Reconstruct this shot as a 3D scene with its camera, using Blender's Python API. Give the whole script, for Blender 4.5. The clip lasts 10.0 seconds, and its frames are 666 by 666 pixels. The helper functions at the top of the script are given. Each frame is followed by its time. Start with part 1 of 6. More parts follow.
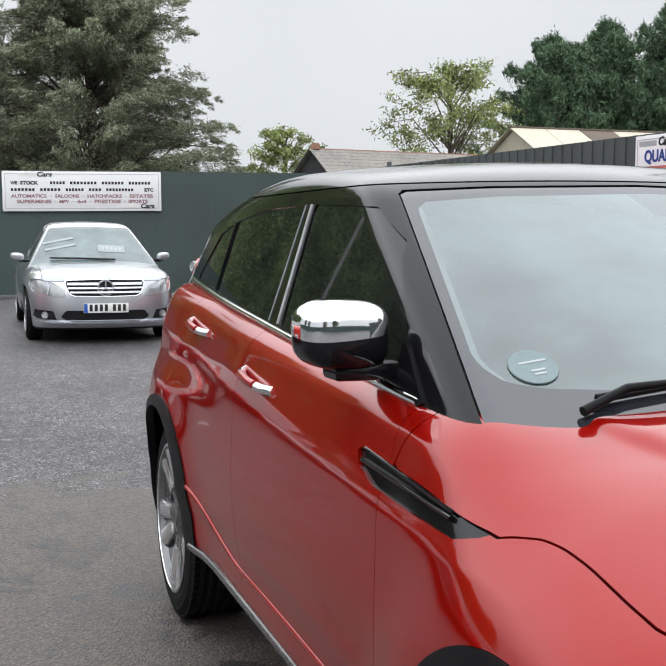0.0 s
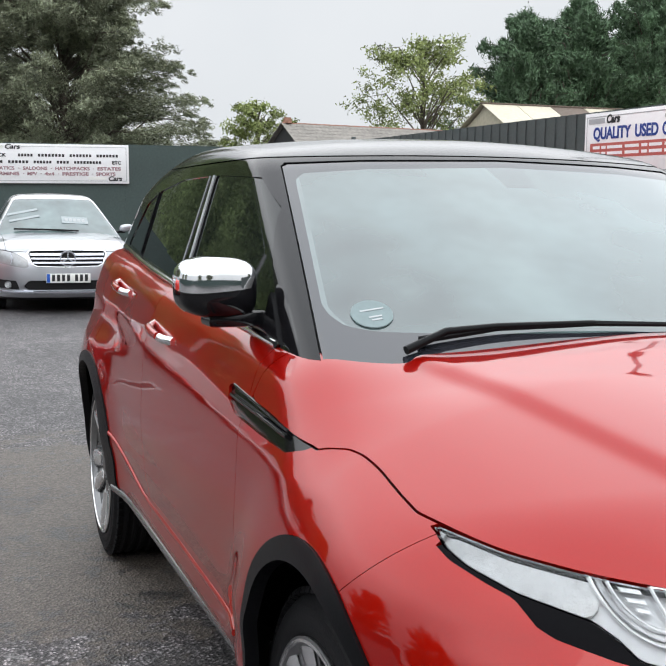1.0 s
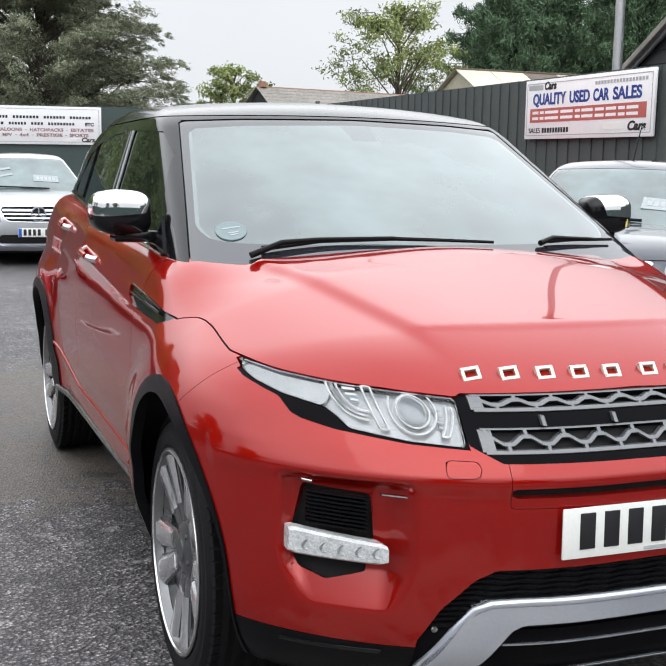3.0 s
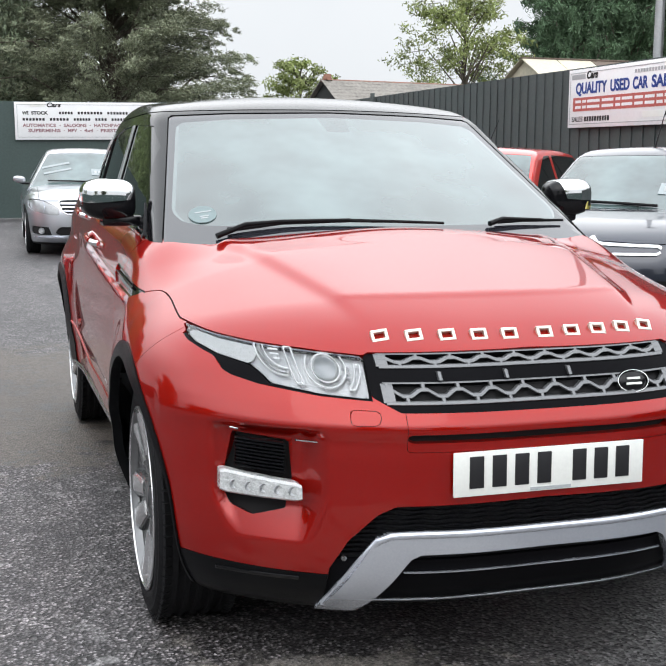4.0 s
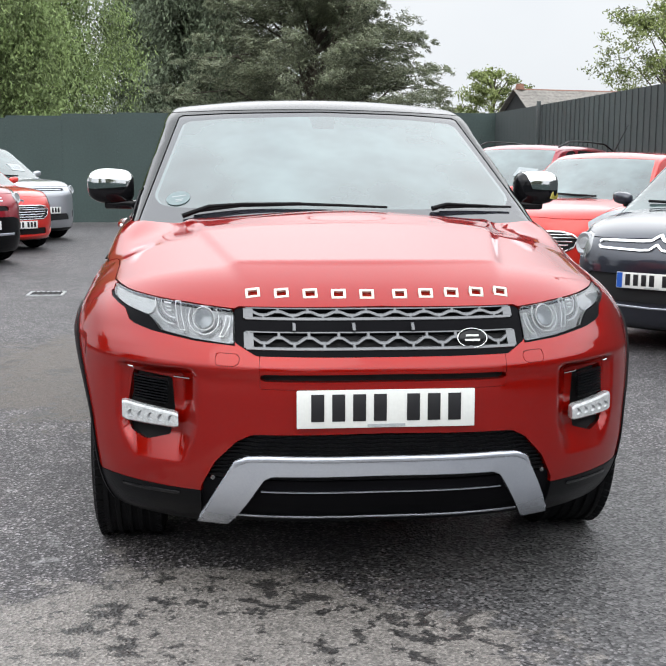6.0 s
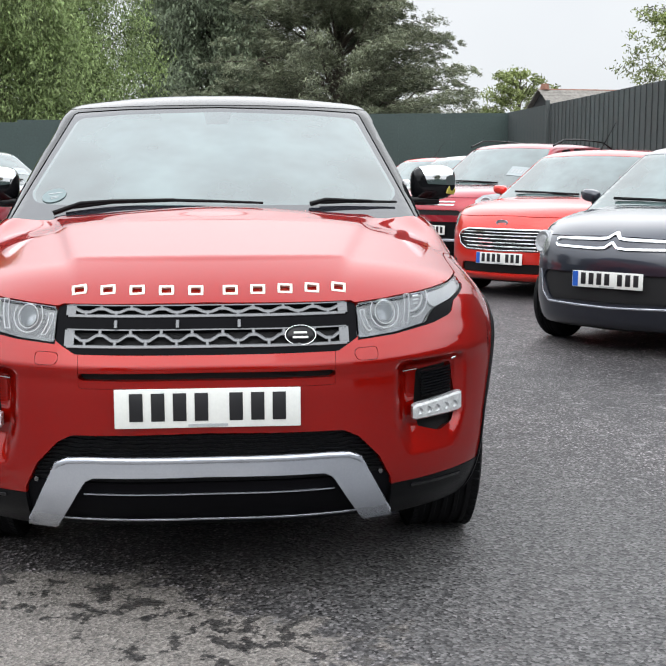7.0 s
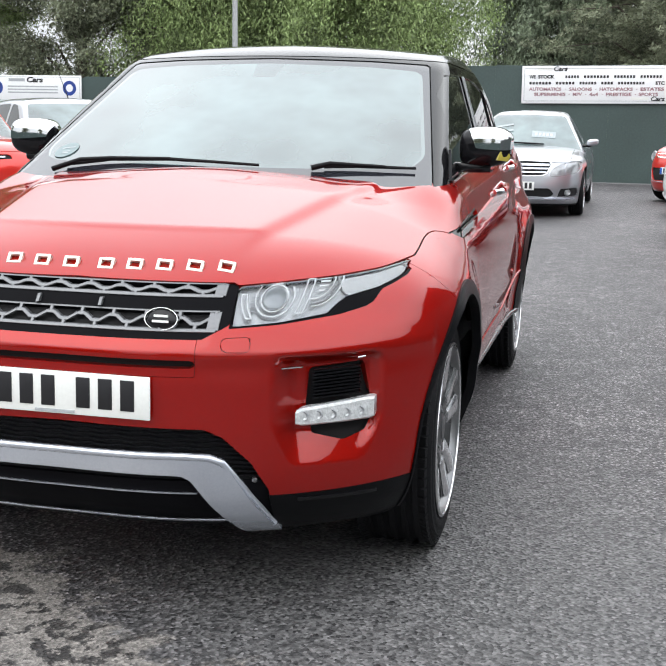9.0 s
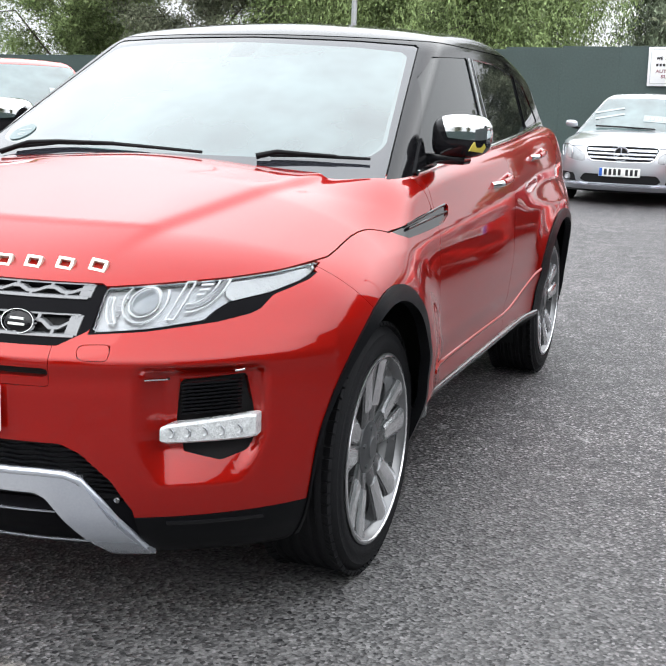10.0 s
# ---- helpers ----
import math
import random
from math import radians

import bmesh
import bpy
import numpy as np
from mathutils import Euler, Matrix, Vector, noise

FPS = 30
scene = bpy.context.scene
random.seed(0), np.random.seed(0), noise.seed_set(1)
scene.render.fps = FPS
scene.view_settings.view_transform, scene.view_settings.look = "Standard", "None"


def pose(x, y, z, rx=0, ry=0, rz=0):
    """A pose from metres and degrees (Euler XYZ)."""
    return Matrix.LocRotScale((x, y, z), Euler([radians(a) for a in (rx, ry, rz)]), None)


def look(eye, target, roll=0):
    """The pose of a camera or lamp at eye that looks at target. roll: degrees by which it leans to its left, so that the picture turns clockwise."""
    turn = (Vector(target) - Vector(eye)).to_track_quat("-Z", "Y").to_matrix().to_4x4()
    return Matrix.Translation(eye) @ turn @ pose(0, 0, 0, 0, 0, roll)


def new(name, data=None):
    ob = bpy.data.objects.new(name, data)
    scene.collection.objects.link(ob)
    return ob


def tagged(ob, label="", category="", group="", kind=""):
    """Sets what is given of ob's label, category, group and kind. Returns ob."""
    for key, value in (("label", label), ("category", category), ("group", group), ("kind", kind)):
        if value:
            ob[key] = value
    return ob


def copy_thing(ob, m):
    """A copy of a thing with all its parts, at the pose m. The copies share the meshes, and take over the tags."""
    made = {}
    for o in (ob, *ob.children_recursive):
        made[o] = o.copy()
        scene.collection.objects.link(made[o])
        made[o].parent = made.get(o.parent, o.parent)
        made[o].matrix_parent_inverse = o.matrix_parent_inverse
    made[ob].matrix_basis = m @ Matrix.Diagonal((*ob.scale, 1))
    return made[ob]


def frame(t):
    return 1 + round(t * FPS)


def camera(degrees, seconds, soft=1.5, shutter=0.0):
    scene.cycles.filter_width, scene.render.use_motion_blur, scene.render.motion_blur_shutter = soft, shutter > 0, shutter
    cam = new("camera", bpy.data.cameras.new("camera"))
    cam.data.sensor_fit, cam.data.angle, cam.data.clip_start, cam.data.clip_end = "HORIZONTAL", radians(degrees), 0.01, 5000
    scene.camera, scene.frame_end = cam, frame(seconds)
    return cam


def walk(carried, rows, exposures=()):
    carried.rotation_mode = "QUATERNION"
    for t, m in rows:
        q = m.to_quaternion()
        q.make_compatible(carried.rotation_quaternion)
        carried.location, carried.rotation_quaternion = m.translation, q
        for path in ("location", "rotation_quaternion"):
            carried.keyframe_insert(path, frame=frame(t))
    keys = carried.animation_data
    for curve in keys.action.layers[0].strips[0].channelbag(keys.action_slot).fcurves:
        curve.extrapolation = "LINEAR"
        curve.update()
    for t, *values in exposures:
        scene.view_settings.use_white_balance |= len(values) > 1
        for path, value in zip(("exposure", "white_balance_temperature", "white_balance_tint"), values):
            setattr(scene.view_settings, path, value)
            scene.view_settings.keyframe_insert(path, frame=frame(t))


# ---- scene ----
cam = camera(32.7, 10.0)

PATH = [
    (0, (-1.652, -0.539, 1.441), (-1.013, 1.346, 1.248), 0.33),
    (0.5, (-1.521, -0.758, 1.437), (-0.861, 1.118, 1.228), 0.51),
    (1, (-1.545, -0.969, 1.427), (-0.869, 0.898, 1.191), 0.75),
    (1.5, (-1.601, -1.221, 1.413), (-0.917, 0.637, 1.135), 0.75),
    (2, (-1.575, -1.465, 1.392), (-0.885, 0.390, 1.109), 0.87),
    (2.5, (-1.532, -1.727, 1.388), (-0.833, 0.124, 1.098), 1.07),
    (3, (-1.546, -1.973, 1.382), (-0.841, -0.124, 1.086), 1.15),
    (3.2, (-1.534, -2.059, 1.381), (-0.828, -0.211, 1.086), 1.33),
    (4.3, (-1.228, -2.598, 1.372), (-0.752, -0.681, 1.054), -0.16),
    (4.5, (-1.179, -2.710, 1.361), (-0.780, -0.776, 1.041), -0.40),
    (5, (-1.024, -2.921, 1.382), (-0.689, -0.975, 1.062), -0.23),
    (6.3, (-0.347, -3.177, 1.299), (-0.141, -1.209, 1.008), 0.31),
    (6.5, (-0.234, -3.138, 1.332), (-0.030, -1.172, 1.028), 0.24),
    (7, (0.107, -3.122, 1.280), (0.261, -1.150, 0.991), -0.13),
    (7.5, (0.440, -3.058, 1.315), (0.475, -1.085, 0.992), -0.26),
    (8, (0.720, -2.904, 1.338), (0.595, -0.942, 0.968), 0.20),
    (8.5, (1.073, -2.770, 1.323), (0.712, -0.839, 0.949), 0.95),
    (9, (1.346, -2.561, 1.321), (0.887, -0.651, 0.943), 1.03),
    (9.5, (1.580, -2.303, 1.340), (1.021, -0.425, 0.941), 1.75),
    (10, (1.851, -2.076, 1.351), (1.167, -0.244, 0.933), 1.75),
]
walk(cam, [(t, look(eye, target, roll)) for t, eye, target, roll in PATH], [(0, 0.02), (2, 0.12), (5, 0.22), (7, 0.20), (8, 0.25), (9, 0.38), (10, 0.58)])

# ---------------------------------------------------------------- world and light
world = bpy.data.worlds.new("sky")
scene.world = world
world.use_nodes = True
wn = world.node_tree.nodes
wl = world.node_tree.links
wn.clear()
w_out = wn.new("ShaderNodeOutputWorld")
w_bg = wn.new("ShaderNodeBackground")
w_sky = wn.new("ShaderNodeTexSky")
w_sky.sky_type = "NISHITA"
w_sky.sun_disc = False
w_sky.sun_elevation = radians(48)
w_sky.sun_rotation = radians(200)
w_sky.dust_density = 4.0
w_sky.ozone_density = 1.0
# an overcast veil: the clear sky is mixed with broken grey-white cloud
w_tc = wn.new("ShaderNodeTexCoord")
w_noise = wn.new("ShaderNodeTexNoise")
w_noise.inputs["Scale"].default_value = 1.6
w_noise.inputs["Detail"].default_value = 5
w_ramp = wn.new("ShaderNodeValToRGB")
w_ramp.color_ramp.elements[0].position = 0.3
w_ramp.color_ramp.elements[0].color = (8.6, 9.1, 9.7, 1)
w_ramp.color_ramp.elements[1].position = 0.72
w_ramp.color_ramp.elements[1].color = (11.6, 11.8, 12.0, 1)
w_mix = wn.new("ShaderNodeMix")
w_mix.data_type = "RGBA"
w_mix.inputs[0].default_value = 0.92
w_sep = wn.new("ShaderNodeSeparateXYZ")
w_rise = wn.new("ShaderNodeMapRange")
w_rise.inputs[1].default_value = 0.20
w_rise.inputs[2].default_value = 0.46
w_rise.inputs[3].default_value = 0.91
w_rise.inputs[4].default_value = 2.6
w_veil = wn.new("ShaderNodeVectorMath")
w_veil.operation = "SCALE"
wl.new(w_tc.outputs["Generated"], w_sep.inputs[0])
wl.new(w_sep.outputs["Z"], w_rise.inputs[0])
wl.new(w_tc.outputs["Generated"], w_noise.inputs["Vector"])
wl.new(w_noise.outputs["Fac"], w_ramp.inputs["Fac"])
wl.new(w_ramp.outputs["Color"], w_veil.inputs[0])
wl.new(w_rise.outputs[0], w_veil.inputs["Scale"])
wl.new(w_sky.outputs["Color"], w_mix.inputs[6])
wl.new(w_veil.outputs[0], w_mix.inputs[7])
wl.new(w_mix.outputs[2], w_bg.inputs["Color"])
w_bg.inputs["Strength"].default_value = 0.088
wl.new(w_bg.outputs["Background"], w_out.inputs["Surface"])

sun_data = bpy.data.lights.new("sun", "SUN")
sun_data.energy = 0.5
sun_data.angle = radians(50)
sun_data.color = (1.0, 0.97, 0.93)
sun = new("sun", sun_data)
sun.matrix_world = look((-6, -10, 16), (0, 2, 0))


# ---------------------------------------------------------------- materials
def nodes_of(m):
    return m.node_tree.nodes, m.node_tree.links


def surface(name, color, rough=0.5, metal=0.0, coat=0.0, vary=0.12, scale=3.0, fine=60.0, bump=0.0, bump_scale=80.0, spec=0.5, trans=0.0, ior=1.45, alpha=1.0, rough_vary=0.05, per_piece=0.0, coat_ior=1.5, tint=None):
    """A principled material with colour variation at two scales, uneven gloss and fine relief."""
    m = bpy.data.materials.new(name)
    m.use_nodes = True
    n, l = nodes_of(m)
    b = n["Principled BSDF"]
    tc = n.new("ShaderNodeTexCoord")
    big = n.new("ShaderNodeTexNoise")
    big.inputs["Scale"].default_value = scale
    big.inputs["Detail"].default_value = 4
    small = n.new("ShaderNodeTexNoise")
    small.inputs["Scale"].default_value = fine
    small.inputs["Detail"].default_value = 3
    for x in (big, small):
        l.new(tc.outputs["Object"], x.inputs["Vector"])
    add = n.new("ShaderNodeMath")
    add.operation = "ADD"
    l.new(big.outputs["Fac"], add.inputs[0])
    l.new(small.outputs["Fac"], add.inputs[1])
    last = add
    if per_piece:
        info = n.new("ShaderNodeObjectInfo")
        mad = n.new("ShaderNodeMath")
        mad.operation = "MULTIPLY_ADD"
        mad.inputs[1].default_value = per_piece
        l.new(info.outputs["Random"], mad.inputs[0])
        l.new(add.outputs[0], mad.inputs[2])
        last = mad
    rng = n.new("ShaderNodeMapRange")
    rng.inputs[1].default_value = 0.6
    rng.inputs[2].default_value = 1.4
    rng.inputs[3].default_value = 1 - vary
    rng.inputs[4].default_value = 1 + vary
    rng.clamp = False
    l.new(last.outputs[0], rng.inputs[0])
    mul = n.new("ShaderNodeVectorMath")
    mul.operation = "SCALE"
    mul.inputs[0].default_value = color[:3]
    l.new(rng.outputs[0], mul.inputs["Scale"])
    l.new(mul.outputs[0], b.inputs["Base Color"])
    rr = n.new("ShaderNodeMapRange")
    rr.inputs[3].default_value = max(0.0, rough - rough_vary)
    rr.inputs[4].default_value = min(1.0, rough + rough_vary)
    l.new(big.outputs["Fac"], rr.inputs[0])
    l.new(rr.outputs[0], b.inputs["Roughness"])
    b.inputs["Metallic"].default_value = metal
    b.inputs["Coat Weight"].default_value = coat
    b.inputs["Coat Roughness"].default_value = 0.03
    b.inputs["Coat IOR"].default_value = coat_ior
    b.inputs["Specular IOR Level"].default_value = spec
    if tint:
        b.inputs["Specular Tint"].default_value = (*tint, 1)
    b.inputs["Transmission Weight"].default_value = trans
    b.inputs["IOR"].default_value = ior
    b.inputs["Alpha"].default_value = alpha
    if bump:
        bn = n.new("ShaderNodeTexNoise")
        bn.inputs["Scale"].default_value = bump_scale
        bn.inputs["Detail"].default_value = 4
        l.new(tc.outputs["Object"], bn.inputs["Vector"])
        bp = n.new("ShaderNodeBump")
        bp.inputs["Strength"].default_value = bump
        bp.inputs["Distance"].default_value = 0.01
        l.new(bn.outputs["Fac"], bp.inputs["Height"])
        l.new(bp.outputs[0], b.inputs["Normal"])
    return m


RED = surface("red_paint", (0.285, 0.0034, 0.0009), 0.34, 0.45, 1.0, 0.05, 1.2, 300, rough_vary=0.03, spec=0.03, coat_ior=1.52, tint=(0.8, 0.03, 0.012))
BLACK_GLOSS = surface("black_gloss_paint", (0.006, 0.006, 0.007), 0.06, 0.0, 0.0, 0.1, spec=0.34, rough_vary=0.03)
ROOF_BLACK = surface("black_roof_paint", (0.009, 0.009, 0.010), 0.14, 0.0, 0.35, 0.1, spec=0.36, coat_ior=1.48)
FRIT = surface("black_glass_border", (0.018, 0.019, 0.024), 0.04, 0.0, 0.0, 0.1, spec=0.9, ior=1.6, rough_vary=0.01)
BLACK_SATIN = surface("black_satin_plastic", (0.005, 0.005, 0.006), 0.35, 0.0, 0.0, 0.15, 8, 150, spec=0.03)
LAMP_GREY = surface("lamp_grey", (0.30, 0.31, 0.32), 0.2, 0.4, 1.0, 0.3, 14, 60)
SENSOR_GLASS = surface("sensor_glass", (0.055, 0.078, 0.08), 0.03, 0, 0.2, 0.3, spec=1.0, ior=1.62)
BLACK_PLASTIC = surface("black_plastic", (0.004, 0.0042, 0.005), 0.34, 0, 0, 0.3, 6, 120, 0.08, 400, spec=0.14)
DARK = surface("dark_cavity", (0.006, 0.006, 0.007), 0.8)
CHROME = surface("chrome", (0.85, 0.86, 0.87), 0.06, 1.0, 0, 0.03, rough_vary=0.03)
SILVER = surface("satin_silver_paint", (0.54, 0.57, 0.63), 0.24, 0.7, 0.4, 0.08, 4, 200)
RIM_GREY = surface("grey_rim", (0.20, 0.203, 0.207), 0.25, 0.9, 0, 0.12, 5, 60, rough_vary=0.08)
ALLOY_FACE = surface("machined_alloy_face", (0.68, 0.68, 0.69), 0.2, 0.9, 0, 0.12, 5, 60, rough_vary=0.08)
BARREL = surface("bright_rim_barrel", (0.20, 0.202, 0.206), 0.3, 0.8, 0, 0.12, 5, 60, rough_vary=0.08)
ALLOY_DARK = surface("dark_grey_alloy", (0.12, 0.124, 0.128), 0.35, 0.8, 0, 0.1, 6, 80)
RUBBER = surface("tyre_rubber", (0.007, 0.007, 0.008), 0.7, 0, 0, 0.3, 8, 90, 0.3, 250, spec=0.18)
GLASS = surface("tinted_glass", (0.008, 0.010, 0.010), 0.02, 0, 0, 0.1, spec=0.46, rough_vary=0.01)
SCREEN = surface("windscreen_glass", (0.072, 0.105, 0.105), 0.03, 0, 0.2, 0.8, 1.3, 3, spec=1.0, ior=1.62, rough_vary=0.01)
SCREEN_EDGE_PALE = surface("pale_screen_edge", (0.078, 0.110, 0.111), 0.06, 0, 0.35, 0.15, 2, 10, spec=1.0, ior=1.64)
REFLECTOR = surface("lamp_reflector", (0.36, 0.372, 0.385), 0.35, 0.5, 0, 0.3, 20, 120, rough_vary=0.15)
LED = surface("frosted_led_lens", (0.50, 0.515, 0.52), 0.15, 0, 0.8, 0.30, 60, 220, 0.45, 110)
RING = surface("clear_light_guide", (0.86, 0.88, 0.89), 0.2, 0.0, 0.8, 0.05)
AMBER = surface("amber_reflection", (0.36, 0.30, 0.05), 0.12, 0, 1.0, 0.1)
PLATE_WHITE = surface("plate_white", (0.74, 0.75, 0.72), 0.35, 0, 0.3, 0.05, 8, 120)
PLATE_BLUE = surface("plate_blue", (0.02, 0.1, 0.45), 0.35)
INK = surface("black_ink", (0.012, 0.012, 0.014), 0.45)
SIGN_WHITE = surface("sign_white", (0.76, 0.77, 0.78), 0.45, 0, 0, 0.05, 1.5, 30, rough_vary=0.1)
SIGN_BLUE = surface("sign_blue", (0.015, 0.045, 0.24), 0.5)
SIGN_RED = surface("sign_red", (0.42, 0.10, 0.085), 0.5)
SIGN_FADED = surface("sign_faded_red", (0.30, 0.17, 0.19), 0.5)
SIGN_GREY = surface("sign_grey", (0.35, 0.37, 0.38), 0.5)


def leaf_material(name, color, vary):
    m = bpy.data.materials.new(name)
    m.use_nodes = True
    n, l = nodes_of(m)
    b = n["Principled BSDF"]
    g = n.new("ShaderNodeNewGeometry")
    tc = n.new("ShaderNodeTexCoord")
    nz = n.new("ShaderNodeTexNoise")
    nz.inputs["Scale"].default_value = 0.8
    l.new(tc.outputs["Object"], nz.inputs["Vector"])
    add = n.new("ShaderNodeMath")
    add.operation = "ADD"
    l.new(g.outputs["Random Per Island"], add.inputs[0])
    clumps = n.new("ShaderNodeMath")
    clumps.operation = "MULTIPLY_ADD"
    clumps.inputs[1].default_value = 2.2
    clumps.inputs[2].default_value = -0.6
    l.new(nz.outputs["Fac"], clumps.inputs[0])
    l.new(clumps.outputs[0], add.inputs[1])
    rmp = n.new("ShaderNodeMapRange")
    rmp.inputs[1].default_value = 0.3
    rmp.inputs[2].default_value = 1.6
    rmp.inputs[3].default_value = 1 - vary
    rmp.inputs[4].default_value = 1 + vary
    l.new(add.outputs[0], rmp.inputs[0])
    sc = n.new("ShaderNodeVectorMath")
    sc.operation = "SCALE"
    sc.inputs[0].default_value = color
    l.new(rmp.outputs[0], sc.inputs["Scale"])
    l.new(sc.outputs[0], b.inputs["Base Color"])
    b.inputs["Roughness"].default_value = 0.6
    b.inputs["Specular IOR Level"].default_value = 0.3
    return m


def clear_cover(name):
    """Thin clear plastic: seen through, with a gloss that grows at grazing angles."""
    m = bpy.data.materials.new(name)
    m.use_nodes = True
    n, l = nodes_of(m)
    n.clear()
    out = n.new("ShaderNodeOutputMaterial")
    mx = n.new("ShaderNodeMixShader")
    tr = n.new("ShaderNodeBsdfTransparent")
    tr.inputs[0].default_value = (0.96, 0.97, 0.98, 1)
    gl = n.new("ShaderNodeBsdfGlossy")
    gl.inputs["Roughness"].default_value = 0.03
    fr = n.new("ShaderNodeFresnel")
    fr.inputs[0].default_value = 1.55
    l.new(fr.outputs[0], mx.inputs[0])
    l.new(tr.outputs[0], mx.inputs[1])
    l.new(gl.outputs[0], mx.inputs[2])
    l.new(mx.outputs[0], out.inputs[0])
    return m


LAMP_GLASS = clear_cover("lamp_glass")
TAIL_RED = surface("red_lens", (0.5, 0.02, 0.02), 0.1, 0, 1.0, 0.1)
GRILLE_GREY = surface("grille_grey", (0.16, 0.164, 0.17), 0.38, 0.6, 0.2, 0.1, 8, 120)
LEAF_DARK = leaf_material("leaf_dark_conifer", (0.185, 0.205, 0.135), 0.7)
LEAF_GREEN = leaf_material("leaf_green", (0.20, 0.265, 0.105), 0.65)
LEAF_LIGHT = leaf_material("leaf_yellow_green", (0.20, 0.24, 0.085), 0.6)
LEAF_BLUE = leaf_material("leaf_blue_green", (0.078, 0.132, 0.072), 0.65)
LEAF_DULL = leaf_material("leaf_dull_green", (0.15, 0.185, 0.12), 0.7)
BARK = surface("bark", (0.09, 0.075, 0.06), 0.9, 0, 0, 0.3, 2, 20, 0.5, 20)


def asphalt():
    m = bpy.data.materials.new("worn_asphalt")
    m.use_nodes = True
    n, l = nodes_of(m)
    b = n["Principled BSDF"]
    tc = n.new("ShaderNodeTexCoord")

    def tex(kind, scale, detail=4, rough=0.6):
        t = n.new(kind)
        t.inputs["Scale"].default_value = scale
        if kind == "ShaderNodeTexNoise":
            t.inputs["Detail"].default_value = detail
            t.inputs["Roughness"].default_value = rough
        l.new(tc.outputs["Object"], t.inputs["Vector"])
        return t

    def ramp(src, a, ca, c, cc):
        r = n.new("ShaderNodeValToRGB")
        r.color_ramp.elements[0].position, r.color_ramp.elements[0].color = a, (*ca, 1)
        r.color_ramp.elements[1].position, r.color_ramp.elements[1].color = c, (*cc, 1)
        l.new(src, r.inputs["Fac"])
        return r

    def mix(fac, x, y, kind="MIX"):
        q = n.new("ShaderNodeMix")
        q.data_type, q.blend_type = "RGBA", kind
        if hasattr(fac, "is_linked"):
            l.new(fac, q.inputs[0])
        else:
            q.inputs[0].default_value = fac
        l.new(x, q.inputs[6])
        l.new(y, q.inputs[7])
        return q.outputs[2]

    def calc(kind, x, y, z=None):
        q = n.new("ShaderNodeMath")
        q.operation = kind
        for k, v in enumerate((x, y, z)):
            if v is None:
                continue
            if hasattr(v, "is_linked"):
                l.new(v, q.inputs[k])
            else:
                q.inputs[k].default_value = v
        return q.outputs[0]

    def patch(cx, cy, rx, ry):
        """Distance from the middle of a worn patch, 1 at its rim."""
        s1 = n.new("ShaderNodeVectorMath")
        s1.operation = "SUBTRACT"
        s1.inputs[1].default_value = (cx, cy, 0)
        l.new(tc.outputs["Object"], s1.inputs[0])
        s2 = n.new("ShaderNodeVectorMath")
        s2.operation = "MULTIPLY"
        s2.inputs[1].default_value = (1 / rx, 1 / ry, 0)
        l.new(s1.outputs[0], s2.inputs[0])
        s3 = n.new("ShaderNodeVectorMath")
        s3.operation = "LENGTH"
        l.new(s2.outputs[0], s3.inputs[0])
        return s3.outputs["Value"]

    # stones in dark binder
    chips = tex("ShaderNodeTexVoronoi", 100)
    chip = ramp(chips.outputs["Color"], 0.06, (0.006, 0.006, 0.007), 1.0, (0.46, 0.455, 0.455))
    for at, tone in ((0.34, 0.048), (0.68, 0.165)):
        e = chip.color_ramp.elements.new(at)
        e.color = (tone, tone * 0.985, tone * 0.99, 1)
    pits = ramp(chips.outputs["Distance"], 0.30, (1, 1, 1), 0.62, (0.30, 0.30, 0.30))
    large = tex("ShaderNodeTexNoise", 0.45, 6, 0.6)
    shade = ramp(large.outputs["Fac"], 0.32, (0.66, 0.645, 0.65), 0.68, (1.36, 1.31, 1.29))
    base = mix(1.0, mix(1.0, chip.outputs[0], pits.outputs[0], "MULTIPLY"), shade.outputs[0], "MULTIPLY")
    # dark open pits and bluish binder
    pit_t = tex("ShaderNodeTexNoise", 46, 4, 0.7)
    pit = ramp(pit_t.outputs["Fac"], 0.36, (0.30, 0.30, 0.32), 0.50, (1.13, 1.10, 1.14))
    base = mix(1.0, base, pit.outputs[0], "MULTIPLY")
    middle = tex("ShaderNodeTexNoise", 5.0, 5, 0.65)
    mottle = ramp(middle.outputs["Fac"], 0.32, (0.58, 0.58, 0.60), 0.68, (1.38, 1.37, 1.35))
    base = mix(1.0, base, mottle.outputs[0], "MULTIPLY")
    # pale worn spots
    worn = tex("ShaderNodeTexNoise", 8.0, 6, 0.6)
    worn_mask = ramp(worn.outputs["Fac"], 0.61, (0, 0, 0), 0.68, (0.75, 0.75, 0.75))
    pale = ramp(chips.outputs["Color"], 0.1, (0.11, 0.108, 0.108), 0.95, (0.34, 0.33, 0.33))
    base = mix(worn_mask.outputs[0], base, pale.outputs[0])
    # damp patch beside the nearside front wheel, also darkened for the car's shade
    stain_shade = n.new("ShaderNodeMapRange")
    stain_shade.inputs[1].default_value = 0.55
    stain_shade.inputs[2].default_value = 1.2
    stain_shade.inputs[3].default_value = 0.80
    stain_shade.inputs[4].default_value = 0.0
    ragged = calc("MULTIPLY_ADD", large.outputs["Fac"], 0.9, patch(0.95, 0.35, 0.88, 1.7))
    l.new(calc("SUBTRACT", ragged, 0.45), stain_shade.inputs[0])
